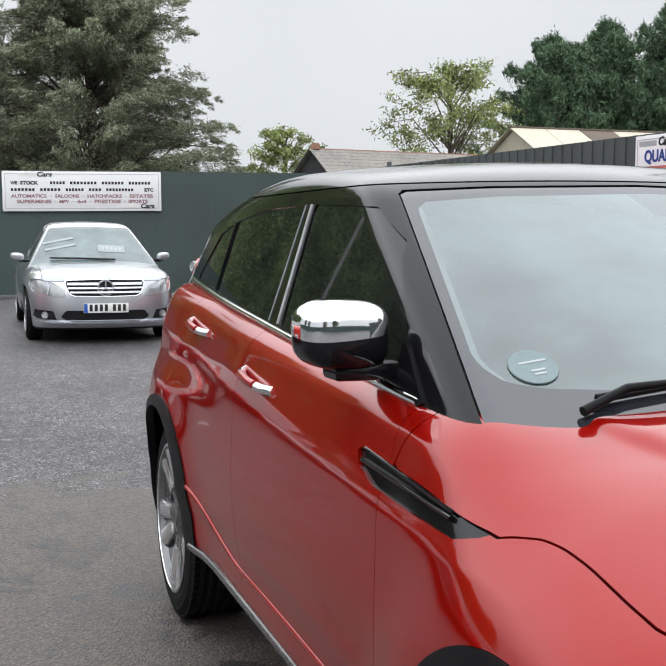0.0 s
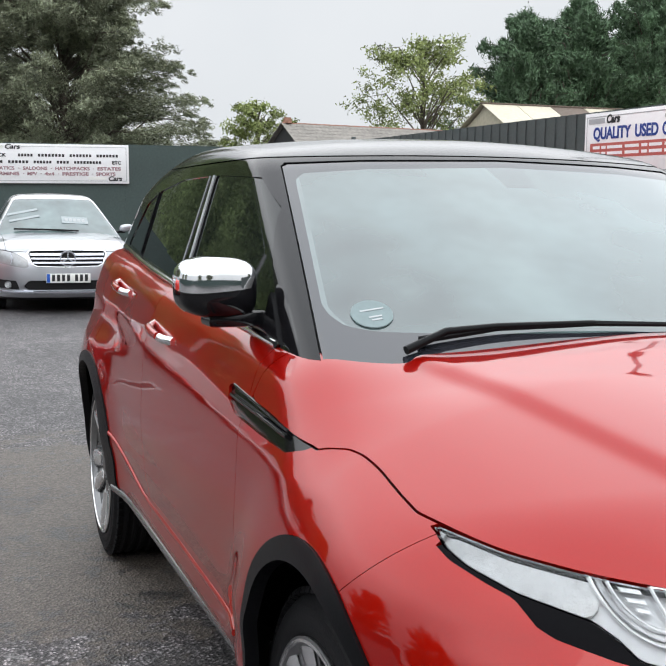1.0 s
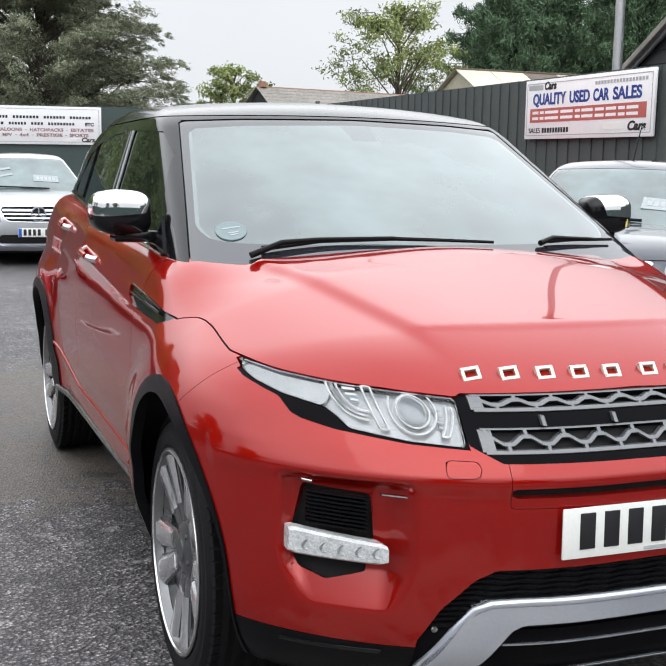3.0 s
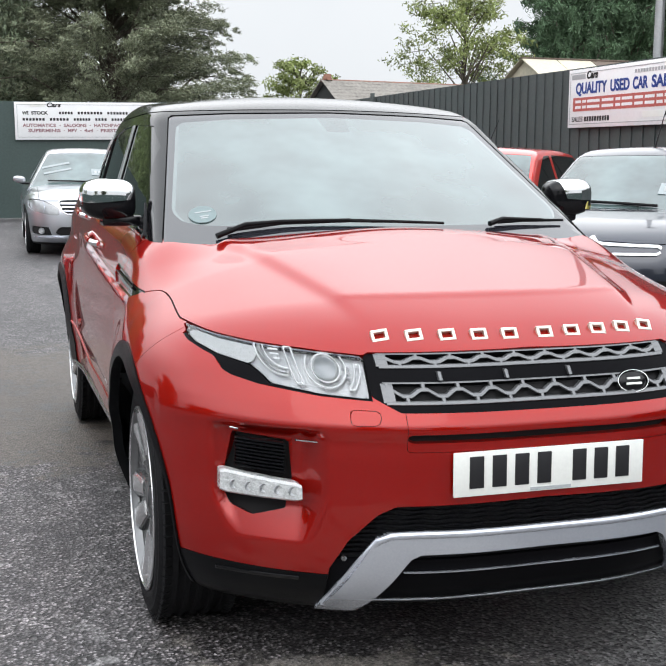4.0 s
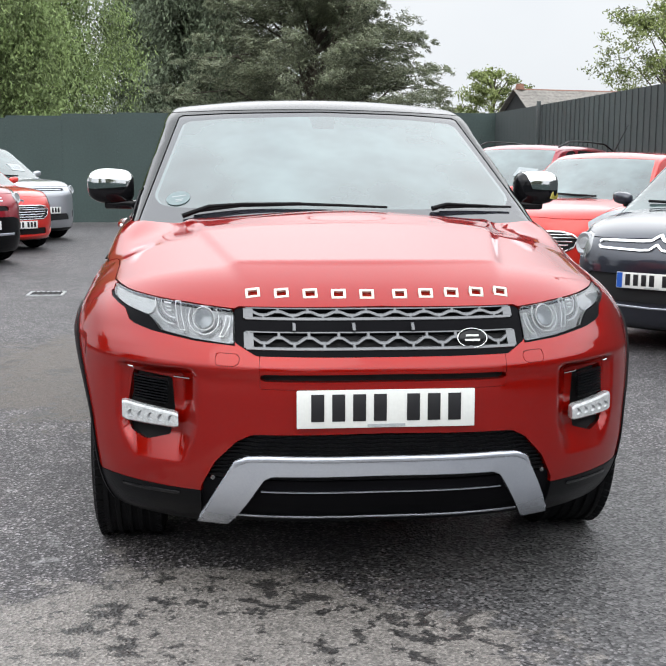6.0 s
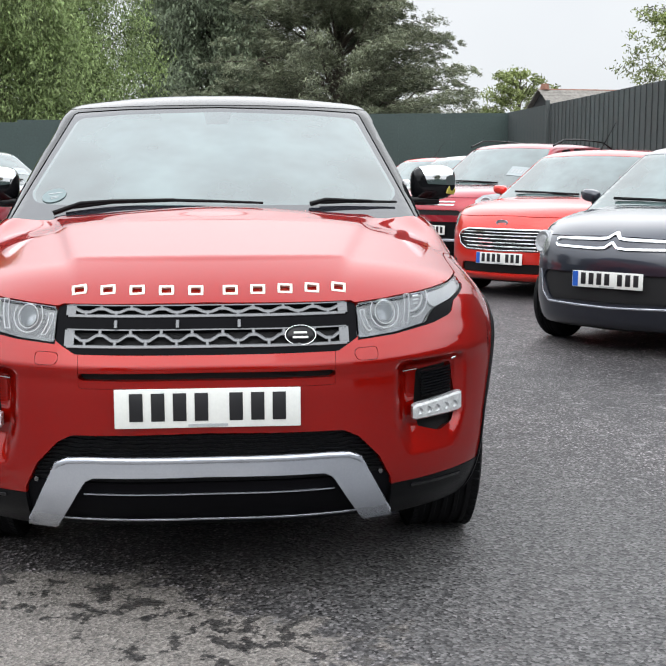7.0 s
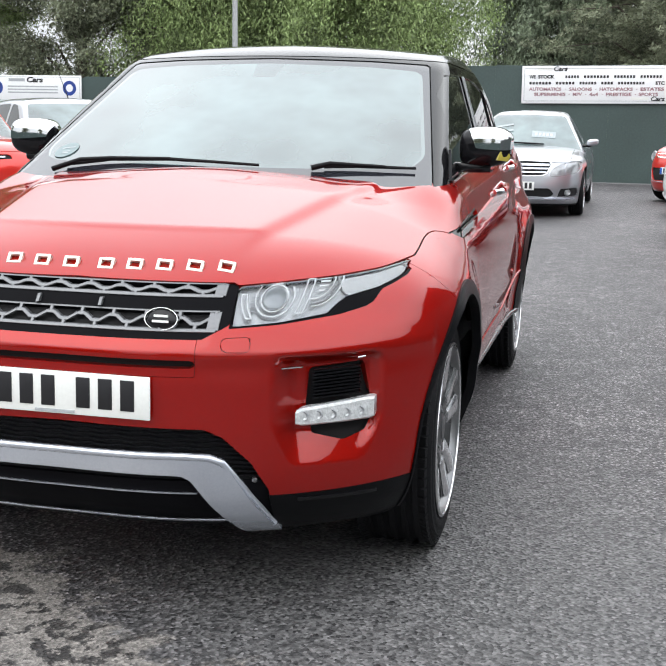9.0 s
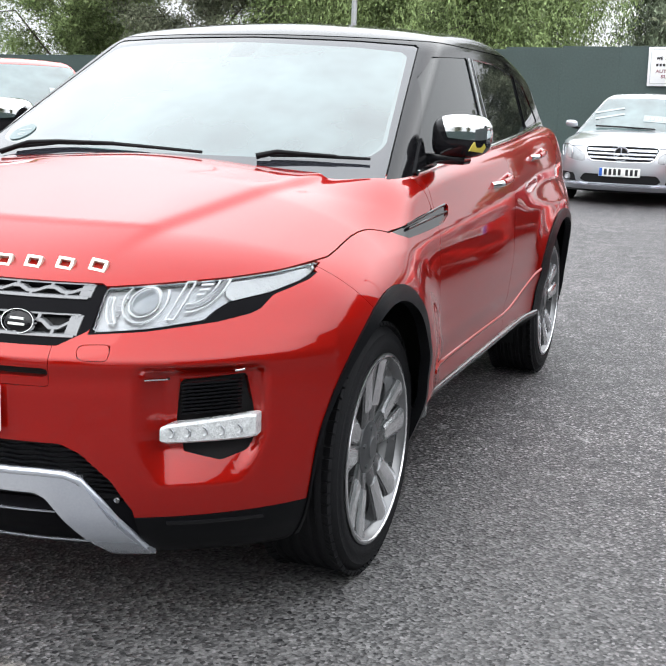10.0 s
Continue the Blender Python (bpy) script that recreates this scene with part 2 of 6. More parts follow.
    soaked_shade = ramp(chips.outputs["Color"], 0.1, (0.006, 0.006, 0.007), 0.98, (0.16, 0.157, 0.156))
    base = mix(stain_shade.outputs[0], base, soaked_shade.outputs[0])
    # sandy film on two patches: beside the off-roader and before its nose
    beside = patch(-1.1, 4.2, 1.25, 2.05)
    d = calc("MINIMUM", calc("ADD", beside, 0.12), patch(-0.62, -0.62, 1.12, 1.18))
    rim = n.new("ShaderNodeMapRange")
    rim.inputs[1].default_value = 0.5
    rim.inputs[2].default_value = 1.25
    rim.inputs[3].default_value = 0.26
    rim.inputs[4].default_value = -0.22
    l.new(d, rim.inputs[0])
    film = tex("ShaderNodeTexNoise", 2.6, 10, 0.74)
    film_mask = ramp(calc("ADD", film.outputs["Fac"], rim.outputs[0]), 0.485, (0, 0, 0), 0.535, (0.90, 0.90, 0.90))
    sand_t = tex("ShaderNodeTexNoise", 120, 6, 0.72)
    sand = ramp(sand_t.outputs["Fac"], 0.34, (0.078, 0.071, 0.066), 0.64, (0.305, 0.283, 0.262))
    sand_chip = ramp(chips.outputs["Color"], 0.1, (0.55, 0.55, 0.55), 0.95, (1.35, 1.34, 1.32))
    muddy = ramp(calc("MULTIPLY", beside, 0.4), 0.46, (0.46, 0.42, 0.385), 0.56, (1, 1, 1))
    sandy = mix(1.0, mix(1.0, sand.outputs[0], sand_chip.outputs[0], "MULTIPLY"), muddy.outputs[0], "MULTIPLY")
    base = mix(film_mask.outputs[0], base, sandy)
    # damp dark specks where the film has broken up
    damp = tex("ShaderNodeTexNoise", 13.0, 10, 0.72)
    clump = tex("ShaderNodeTexNoise", 3.0, 5, 0.6)
    broken = calc("MULTIPLY_ADD", clump.outputs["Fac"], 0.62, damp.outputs["Fac"])
    damp_mask = ramp(broken, 0.868, (0, 0, 0), 0.880, (0.97, 0.97, 0.97))
    dark = ramp(chips.outputs["Color"], 0.1, (0.008, 0.008, 0.009), 0.95, (0.035, 0.033, 0.033))
    damp_here = n.new("ShaderNodeMath")
    damp_here.operation = "MULTIPLY"
    l.new(damp_mask.outputs[0], damp_here.inputs[0])
    l.new(film_mask.outputs[0], damp_here.inputs[1])
    base = mix(damp_here.outputs[0], base, dark.outputs[0])
    l.new(base, b.inputs["Base Color"])
    rr = n.new("ShaderNodeMapRange")
    rr.inputs[3].default_value = 0.58
    rr.inputs[4].default_value = 0.42
    l.new(damp_here.outputs[0], rr.inputs[0])
    l.new(rr.outputs[0], b.inputs["Roughness"])
    bp = n.new("ShaderNodeBump")
    bp.inputs["Strength"].default_value = 0.6
    bp.inputs["Distance"].default_value = 0.006
    l.new(chips.outputs["Distance"], bp.inputs["Height"])
    l.new(bp.outputs[0], b.inputs["Normal"])
    return m


ASPHALT = asphalt()
FENCE = surface("dark_green_fence_paint", (0.046, 0.070, 0.066), 0.55, 0, 0, 0.22, 0.8, 25, 0.1, 60)
FENCE_RIB = surface("dark_ribbed_sheet", (0.055, 0.066, 0.066), 0.6, 0.0, 0, 0.2, 0.8, 30)
SLATE = surface("mossy_slate", (0.22, 0.205, 0.185), 0.8, 0, 0, 0.4, 0.9, 9, 0.4, 15)
RIDGE = surface("terracotta_ridge", (0.24, 0.12, 0.085), 0.8, 0, 0, 0.3, 2, 10)
TIMBER_BLACK = surface("black_weatherboard", (0.03, 0.031, 0.033), 0.7, 0, 0, 0.25, 1.5, 20, 0.2, 30)
ROOF_PALE = surface("pale_sheet_roof", (0.5, 0.46, 0.36), 0.6, 0, 0, 0.2, 0.5, 8)
ROOF_BROWN = surface("brown_stained_sheet", (0.12, 0.09, 0.07), 0.7, 0, 0, 0.3, 0.6, 9)
GALV = surface("galvanised_steel", (0.42, 0.43, 0.44), 0.45, 0.8, 0, 0.12, 3, 40)


# ---------------------------------------------------------------- shaping tools
def spline(x, xs, ys):
    """A smooth curve through a few stations (monotone cubic)."""
    xs, ys = np.array(xs, float), np.array(ys, float)
    x = np.clip(x, xs[0], xs[-1])
    h = np.diff(xs)
    d = np.diff(ys) / h
    m = np.zeros(len(xs))
    m[0], m[-1] = d[0], d[-1]
    for i in range(1, len(xs) - 1):
        m[i] = 0 if d[i - 1] * d[i] <= 0 else 2 * d[i - 1] * d[i] / (d[i - 1] + d[i])
    i = np.clip(np.searchsorted(xs, x, side="right") - 1, 0, len(h) - 1)
    t = (x - xs[i]) / h[i]
    return ((2 * t**3 - 3 * t**2 + 1) * ys[i] + (t**3 - 2 * t**2 + t) * h[i] * m[i]
            + (-2 * t**3 + 3 * t**2) * ys[i + 1] + (t**3 - t**2) * h[i] * m[i + 1])


def smax(a, b, k):
    h = np.clip(0.5 + 0.5 * (a - b) / k, 0, 1)
    return a * h + b * (1 - h) + k * h * (1 - h)


def bell(x, c, w):
    return np.exp(-((x - c) / w) ** 2)


def polygon(u, v, pts):
    """Signed distance to a closed outline, negative inside."""
    pts = np.array(pts, float)
    d = np.full(u.shape, 1e9)
    inside = np.zeros(u.shape, bool)
    for i in range(len(pts)):
        a, b = pts[i], pts[(i + 1) % len(pts)]
        e = b - a
        wu, wv = u - a[0], v - a[1]
        t = np.clip((wu * e[0] + wv * e[1]) / (e @ e), 0, 1)
        d = np.minimum(d, (wu - t * e[0]) ** 2 + (wv - t * e[1]) ** 2)
        c = (a[1] <= v) != (b[1] <= v)
        with np.errstate(divide="ignore", invalid="ignore"):
            xc = a[0] + (v - a[1]) / (b[1] - a[1] if b[1] != a[1] else 1e-9) * e[0]
        inside ^= c & (u < xc)
    return np.where(inside, -np.sqrt(d), np.sqrt(d))


def gradient(f, P):
    e = 0.004
    g = np.stack([f(P + e * k) - f(P - e * k) for k in np.eye(3)], 1)
    return g / np.maximum(np.linalg.norm(g, axis=1, keepdims=True), 1e-9)


def shoot(f, O, D, far=3.0):
    """Where rays from inside a solid leave it."""
    lo, hi = np.zeros(len(O)), np.full(len(O), far)
    for _ in range(34):
        mid = (lo + hi) / 2
        inside = f(O + D * mid[:, None]) < 0
        lo, hi = np.where(inside, mid, lo), np.where(inside, hi, mid)
    return O + D * lo[:, None]


def shell(f, y0, y1, z0, fan, along, round_, low=-60, high=90, rear=True):
    """The half of a solid with x <= 0 as a grid: a fan round the front, stations along the side, a fan round the rear."""
    cols = []
    for a in np.linspace(90, 0, fan):
        cols.append((y0, -math.cos(radians(a)), -math.sin(radians(a))))
    for y in np.linspace(y0, y1, along)[1:]:
        cols.append((y, -1.0, 0.0))
    if rear:
        for a in np.linspace(0, 90, max(6, fan // 3))[1:]:
            cols.append((y1, -math.cos(radians(a)), math.sin(radians(a))))
    th = np.radians(np.linspace(low, high, round_))
    O = np.array([(0, y, z0) for y, _, _ in cols for _ in th])
    D = np.array([(dx * math.cos(t), dy * math.cos(t), math.sin(t)) for _, dx, dy in cols for t in th])
    V = shoot(f, O, D)
    V[:, 0] = np.minimum(V[:, 0], 0)
    N = gradient(f, V)
    n = len(th)
    F = [(i * n + j, i * n + j + 1, (i + 1) * n + j + 1, (i + 1) * n + j) for i in range(len(cols) - 1) for j in range(n - 1)]
    return V, N, F


def clip(m, g):
    """The part of a mesh where g < 0, cut cleanly, with the surface's own normals."""
    V, N, F = m
    if len(V) == 0:
        return m
    s = g(V)
    s = np.where(np.abs(s) < 1e-7, 1e-7, s)
    neg = s < 0
    newV, newN, cut, faces = [], [], {}, []
    base = len(V)

    def at(i, j):
        key = (i, j) if i < j else (j, i)
        if key not in cut:
            t = s[i] / (s[i] - s[j])
            newV.append(V[i] * (1 - t) + V[j] * t)
            newN.append(N[i] * (1 - t) + N[j] * t)
            cut[key] = base + len(newV) - 1
        return cut[key]

    for f in F:
        k = sum(neg[i] for i in f)
        if k == len(f):
            faces.append(f)
        elif k:
            out = []
            for a, i in enumerate(f):
                j = f[(a + 1) % len(f)]
                if neg[i]:
                    out.append(i)
                if neg[i] != neg[j]:
                    out.append(at(i, j))
            if len(out) > 2:
                faces.append(tuple(out))
    V2 = np.vstack([V, np.array(newV).reshape(-1, 3)])
    N2 = np.vstack([N, np.array(newN).reshape(-1, 3)])
    used = sorted({i for f in faces for i in f})
    back = {o: k for k, o in enumerate(used)}
    return V2[used], N2[used], [tuple(back[i] for i in f) for f in faces]


def moved(m, d):
    """A surface pushed out along its normals."""
    V, N, F = m
    return V + N * d, N, F


def mirrored(m):
    V, N, F = m
    k = np.array([-1, 1, 1])
    return V * k, N * k, [tuple(reversed(f)) for f in F]


def joined(*ms):
    V, N, F, o = [], [], [], 0
    for v, n, f in ms:
        V.append(v), N.append(n)
        F += [tuple(i + o for i in q) for q in f]
        o += len(v)
    return np.vstack(V), np.vstack(N), F


def welded(m):
    """A half surface and its mirror image, sewn along x = 0."""
    V, N, F = m
    V, N = V.copy(), N.copy()
    mid = np.abs(V[:, 0]) < 2e-4
    V[mid, 0] = 0
    N[mid, 0] = 0
    back = np.where(mid, np.arange(len(V)), len(V) + np.cumsum(~mid) - 1)
    k = np.array([-1, 1, 1])
    return np.vstack([V, V[~mid] * k]), np.vstack([N, N[~mid] * k]), list(F) + [tuple(int(back[i]) for i in reversed(f)) for f in F]


def skirt(m, d, centre=False):
    """Turns the free edges of a panel inwards by d, so that it has thickness. The line x = 0 stays open."""
    V, N, F = m
    seen = {}
    for f in F:
        for a, b in zip(f, f[1:] + f[:1]):
            seen[(a, b)] = 1
    rim = [(a, b) for a, b in seen if (b, a) not in seen and (centre or not (abs(V[a][0]) < 1e-4 and abs(V[b][0]) < 1e-4))]
    V2, N2, F2 = [], [], []
    base = 0
    for a, b in rim:
        e = V[b] - V[a]
        nn = N[a] + N[b]
        side = np.cross(e, nn)
        side = side / max(np.linalg.norm(side), 1e-9)
        V2 += [V[a], V[b], V[b] - N[b] * d, V[a] - N[a] * d]
        N2 += [side] * 4
        F2.append((base + 1, base, base + 3, base + 2))
        base += 4
    if not rim:
        return m
    return joined(m, (np.array(V2), np.array(N2), F2))


def largest(m):
    """The largest connected piece of a surface."""
    V, N, F = m
    up = list(range(len(V)))

    def find(i):
        while up[i] != i:
            up[i] = up[up[i]]
            i = up[i]
        return i

    for f in F:
        a = find(f[0])
        for i in f[1:]:
            up[find(i)] = a
    count = {}
    for f in F:
        k = find(f[0])
        count[k] = count.get(k, 0) + 1
    best = max(count, key=count.get)
    faces = [f for f in F if find(f[0]) == best]
    used = sorted({i for f in faces for i in f})
    back = {o: k for k, o in enumerate(used)}
    return V[used], N[used], [tuple(back[i] for i in f) for f in faces]


def mesh_of(name, m, material):
    V, N, F = m
    me = bpy.data.meshes.new(name)
    me.from_pydata([tuple(v) for v in V], [], F)
    me.polygons.foreach_set("use_smooth", [True] * len(F))
    me.update()
    n = N / np.maximum(np.linalg.norm(N, axis=1, keepdims=True), 1e-9)
    me.normals_split_custom_set_from_vertices([tuple(v) for v in n])
    me.materials.append(material)
    return me


def sheet(name, m, material, parent, label="", both=True):
    """Links a shaped surface as one part."""
    if both:
        m = welded(m)
    ob = new(name, mesh_of(name, m, material))
    ob.parent = parent
    if label:
        tagged(ob, label)
    return ob


def part(name, bm, material, parent=None, label="", smooth=30, at=None):
    """Links a bmesh as one mesh object under a thing or a part."""
    me = bpy.data.meshes.new(name)
    bm.normal_update()
    bm.to_mesh(me)
    bm.free()
    me.materials.append(material)
    if smooth:
        me.polygons.foreach_set("use_smooth", [True] * len(me.polygons))
        me.set_sharp_from_angle(angle=radians(smooth))
    ob = new(name, me)
    ob.parent = parent
    if at is not None:
        ob.matrix_basis = at
    if label:
        tagged(ob, label)
    return ob


def box(bm, sx, sy, sz, m=Matrix(), bevel=0.0, segments=2):
    r = bmesh.ops.create_cube(bm, size=1, matrix=m @ Matrix.Diagonal((sx, sy, sz, 1)))
    if bevel:
        edges = {e for v in r["verts"] for e in v.link_edges}
        bmesh.ops.bevel(bm, geom=list(edges), offset=bevel, segments=segments, affect="EDGES", profile=0.5)
    return bm


def tube(bm, r1, r2, depth, m=Matrix(), segments=24, caps=True):
    bmesh.ops.create_cone(bm, cap_ends=caps, segments=segments, radius1=r1, radius2=r2, depth=depth, matrix=m)
    return bm


def lathe(bm, profile, segments=48, m=Matrix(), close=False):
    """Turns a profile of (radius, height) about the local z axis."""
    rings = []
    for r, h in profile:
        rings.append([bm.verts.new(m @ Vector((r * math.cos(a), r * math.sin(a), h))) for a in (2 * math.pi * i / segments for i in range(segments))])
    if close:
        rings.append(rings[0])
    for a, b in zip(rings, rings[1:]):
        for i in range(segments):
            j = (i + 1) % segments
            bm.faces.new((a[i], a[j], b[j], b[i]))
    return bm


def prism(bm, pts, depth, m=Matrix(), bevel=0.0):
    """An outline in the local xy plane given thickness along z."""
    bot = [bm.verts.new(m @ Vector((x, y, 0))) for x, y in pts]
    top = [bm.verts.new(m @ Vector((x, y, depth))) for x, y in pts]
    n = len(pts)
    area = sum(pts[i][0] * pts[(i + 1) % n][1] - pts[(i + 1) % n][0] * pts[i][1] for i in range(n))
    if area < 0:
        bot.reverse(), top.reverse()
    faces = [bm.faces.new(top), bm.faces.new(list(reversed(bot)))]
    for i in range(n):
        j = (i + 1) % n
        faces.append(bm.faces.new((bot[i], bot[j], top[j], top[i])))
    if bevel:
        bmesh.ops.bevel(bm, geom=list({e for f in faces[:2] for e in f.edges}), offset=bevel, segments=2, affect="EDGES", profile=0.5)
    return bm


def pipe(bm, pts, r, segments=8, r_end=None):
    """A round bar through points."""
    pts = [Vector(p) for p in pts]
    rings = []
    for i, p in enumerate(pts):
        d = (pts[min(i + 1, len(pts) - 1)] - pts[max(i - 1, 0)]).normalized()
        q = d.to_track_quat("Z", "Y").to_matrix()
        rr = r if r_end is None else r + (r_end - r) * i / (len(pts) - 1)
        rings.append([bm.verts.new(p + q @ Vector((rr * math.cos(a), rr * math.sin(a), 0))) for a in (2 * math.pi * k / segments for k in range(segments))])
    for a, b in zip(rings, rings[1:]):
        for k in range(segments):
            j = (k + 1) % segments
            bm.faces.new((a[k], a[j], b[j], b[k]))
    bm.faces.new(list(reversed(rings[0])))
    bm.faces.new(rings[-1])
    return bm


def thing(name, m, label, category, group="", kind=""):
    ob = new(name)
    ob.matrix_basis = m
    ob.empty_display_size = 0.2
    return tagged(ob, label, category, group, kind)


# ---------------------------------------------------------------- the yard
bm = bmesh.new()
bmesh.ops.create_grid(bm, x_segments=60, y_segments=60, size=300)
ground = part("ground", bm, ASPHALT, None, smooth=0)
tagged(ground, "worn grey asphalt yard with sandy film, damp patches and painted shade by the car", "ground", kind="structure")


# ---------------------------------------------------------------- the red off-roader
AXLE_F, AXLE_R, HUB_Z = 0.87, 3.53, 0.345


def ease(t):
    t = np.clip(t, 0, 1)
    return t * t * (3 - 2 * t)


def suv_body(P, dent=0.045):
    x, y, z = np.abs(P[:, 0]), P[:, 1], P[:, 2]
    plan = 0.33 * x**2 + 0.337 * x**4.38 + 0.016 * np.exp(-((x / 0.2) ** 2))
    lean = spline(z, [0.15, 0.20, 0.26, 0.32, 0.40, 0.50, 0.60, 0.66, 0.72, 0.77, 0.84, 0.90, 0.96], [0.15, 0.10, 0.045, 0.017, 0.004, 0, 0, 0.006, 0.022, 0.058, 0.115, 0.19, 0.29])
    scoop = dent * np.clip((z - 0.385) / 0.085, 0, 1) * ease((0.674 - z) / 0.018) * ease((0.130 - 0.25 * np.clip(0.50 - z, 0, 1) - np.abs(x - 0.668)) / 0.05)
    ledge = 0.012 * bell(z, 0.685, 0.03) * (x < 0.9)
    front = (plan + lean + scoop - ledge - y) * 0.8
    rise = 0.062 * np.clip(y - 1.44, -0.4, 3) * np.clip((z - 0.6) / 0.4, 0, 1)
    zz = z - rise
    half = spline(zz, [0.15, 0.30, 0.40, 0.47, 0.56, 0.68, 0.80, 0.885, 0.905, 0.97, 1.03, 1.10], [0.80, 0.862, 0.893, 0.900, 0.918, 0.922, 0.914, 0.905, 0.898, 0.872, 0.848, 0.79])
    d_f = np.hypot(y - AXLE_F, (z - HUB_Z))
    d_r = np.hypot(y - AXLE_R, (z - HUB_Z))
    half = half + 0.034 * np.exp(-(np.clip(d_f - 0.40, 0, 9) / 0.13) ** 2) + 0.036 * np.exp(-(np.clip(d_r - 0.40, 0, 9) / 0.16) ** 2)
    half = half - 0.012 * bell(z, 0.50, 0.10) * bell(y, 2.2, 0.75) - 0.05 * np.clip((y - 3.4) / 0.9, 0, 2) ** 2
    half = half - 0.030 * ease((y - 2.5) / 0.8) * ease((z - 0.84) / 0.12) + 0.010 * ease((0.62 - z) / 0.15)
    # the sills tuck in under the doors
    half = half - 0.16 * ease((0.375 - z) / 0.16) * ease((y - 1.22) / 0.12) * ease((3.16 - y) / 0.12)
    side = x - half
    yp = y - 0.25 * x**2
    hood = spline(yp, [-0.2, 0.10, 0.30, 0.55, 0.90, 1.15, 1.5, 4.5], [0.84, 0.895, 0.94, 0.989, 1.056, 1.096, 1.10, 1.22])
    hood = hood - 0.19 * x**4 * ease((1.38 - y) / 0.5)
    hood = hood - (0.026 * ease(x / 0.55) - 0.010 * ease((x - 0.55) / 0.25)) * ease((y - 0.85) / 0.35) * ease((1.7 - y) / 0.3)
    # raised centre panel of the bonnet, with two soft creases running forwards
    edge = 0.40 + 0.20 * np.clip((yp - 0.25) / 0.9, 0, 1)
    hood = hood + 0.016 / (1 + np.exp((x - edge) / 0.009)) * np.clip((yp - 0.18) / 0.2, 0, 1) * np.clip((1.3 - yp) / 0.3, 0, 1)
    top = z - hood
    rear = y - (4.34 - 0.22 * x**2 - 0.5 * x**8 - 0.25 * np.clip(z - 0.75, 0, 1))
    f = smax(front, side, 0.10)
    f = smax(f, top, 0.075)
    f = smax(f, rear, 0.12)
    return smax(f, 0.17 - z, 0.05)


def suv_cabin(P):
    x, y, z = np.abs(P[:, 0]), P[:, 1], P[:, 2]
    screen = (z - (1.157 + 0.524 * (y - 1.252 - 0.28 * x**2))) * 0.886
    side = x - (0.81 - 0.30 * (z - 1.075) - 0.035 * ((y - 2.2) / 1.4) ** 2)
    roof = z - (1.605 - np.where(y > 2.75, 0.105, 0.075) * (y - 2.75) ** 2 - 0.10 * x**2)
    back = (y - (4.37 - 1.12 * (z - 1.1) - 0.2 * x**2)) * 0.67
    f = smax(screen, side, 0.05)
    f = smax(f, roof, 0.05)
    f = smax(f, back, 0.08)
    return smax(f, 0.95 - z, 0.02)


def ax(P):
    return np.abs(P[:, 0])


def not_(f, gap=0.0):
    return lambda P: gap - f(P)


def front_poly(pts, depth=0.8):
    """A region of the front, outlined in half width and height."""
    return lambda P: np.maximum(polygon(ax(P), P[:, 2], pts), P[:, 1] - depth)


def side_poly(pts):
    """A region of the side, outlined in length and height."""
    return lambda P: np.maximum(polygon(P[:, 1], P[:, 2], pts), 0.45 - ax(P))


def arch(y0, z0, ry, rz):
    def g(P):
        d = np.sqrt(((P[:, 1] - y0) / ry) ** 2 + ((P[:, 2] - z0) / rz) ** 2) - 1
        return np.maximum(d * min(ry, rz), 0.5 - ax(P))
    return g


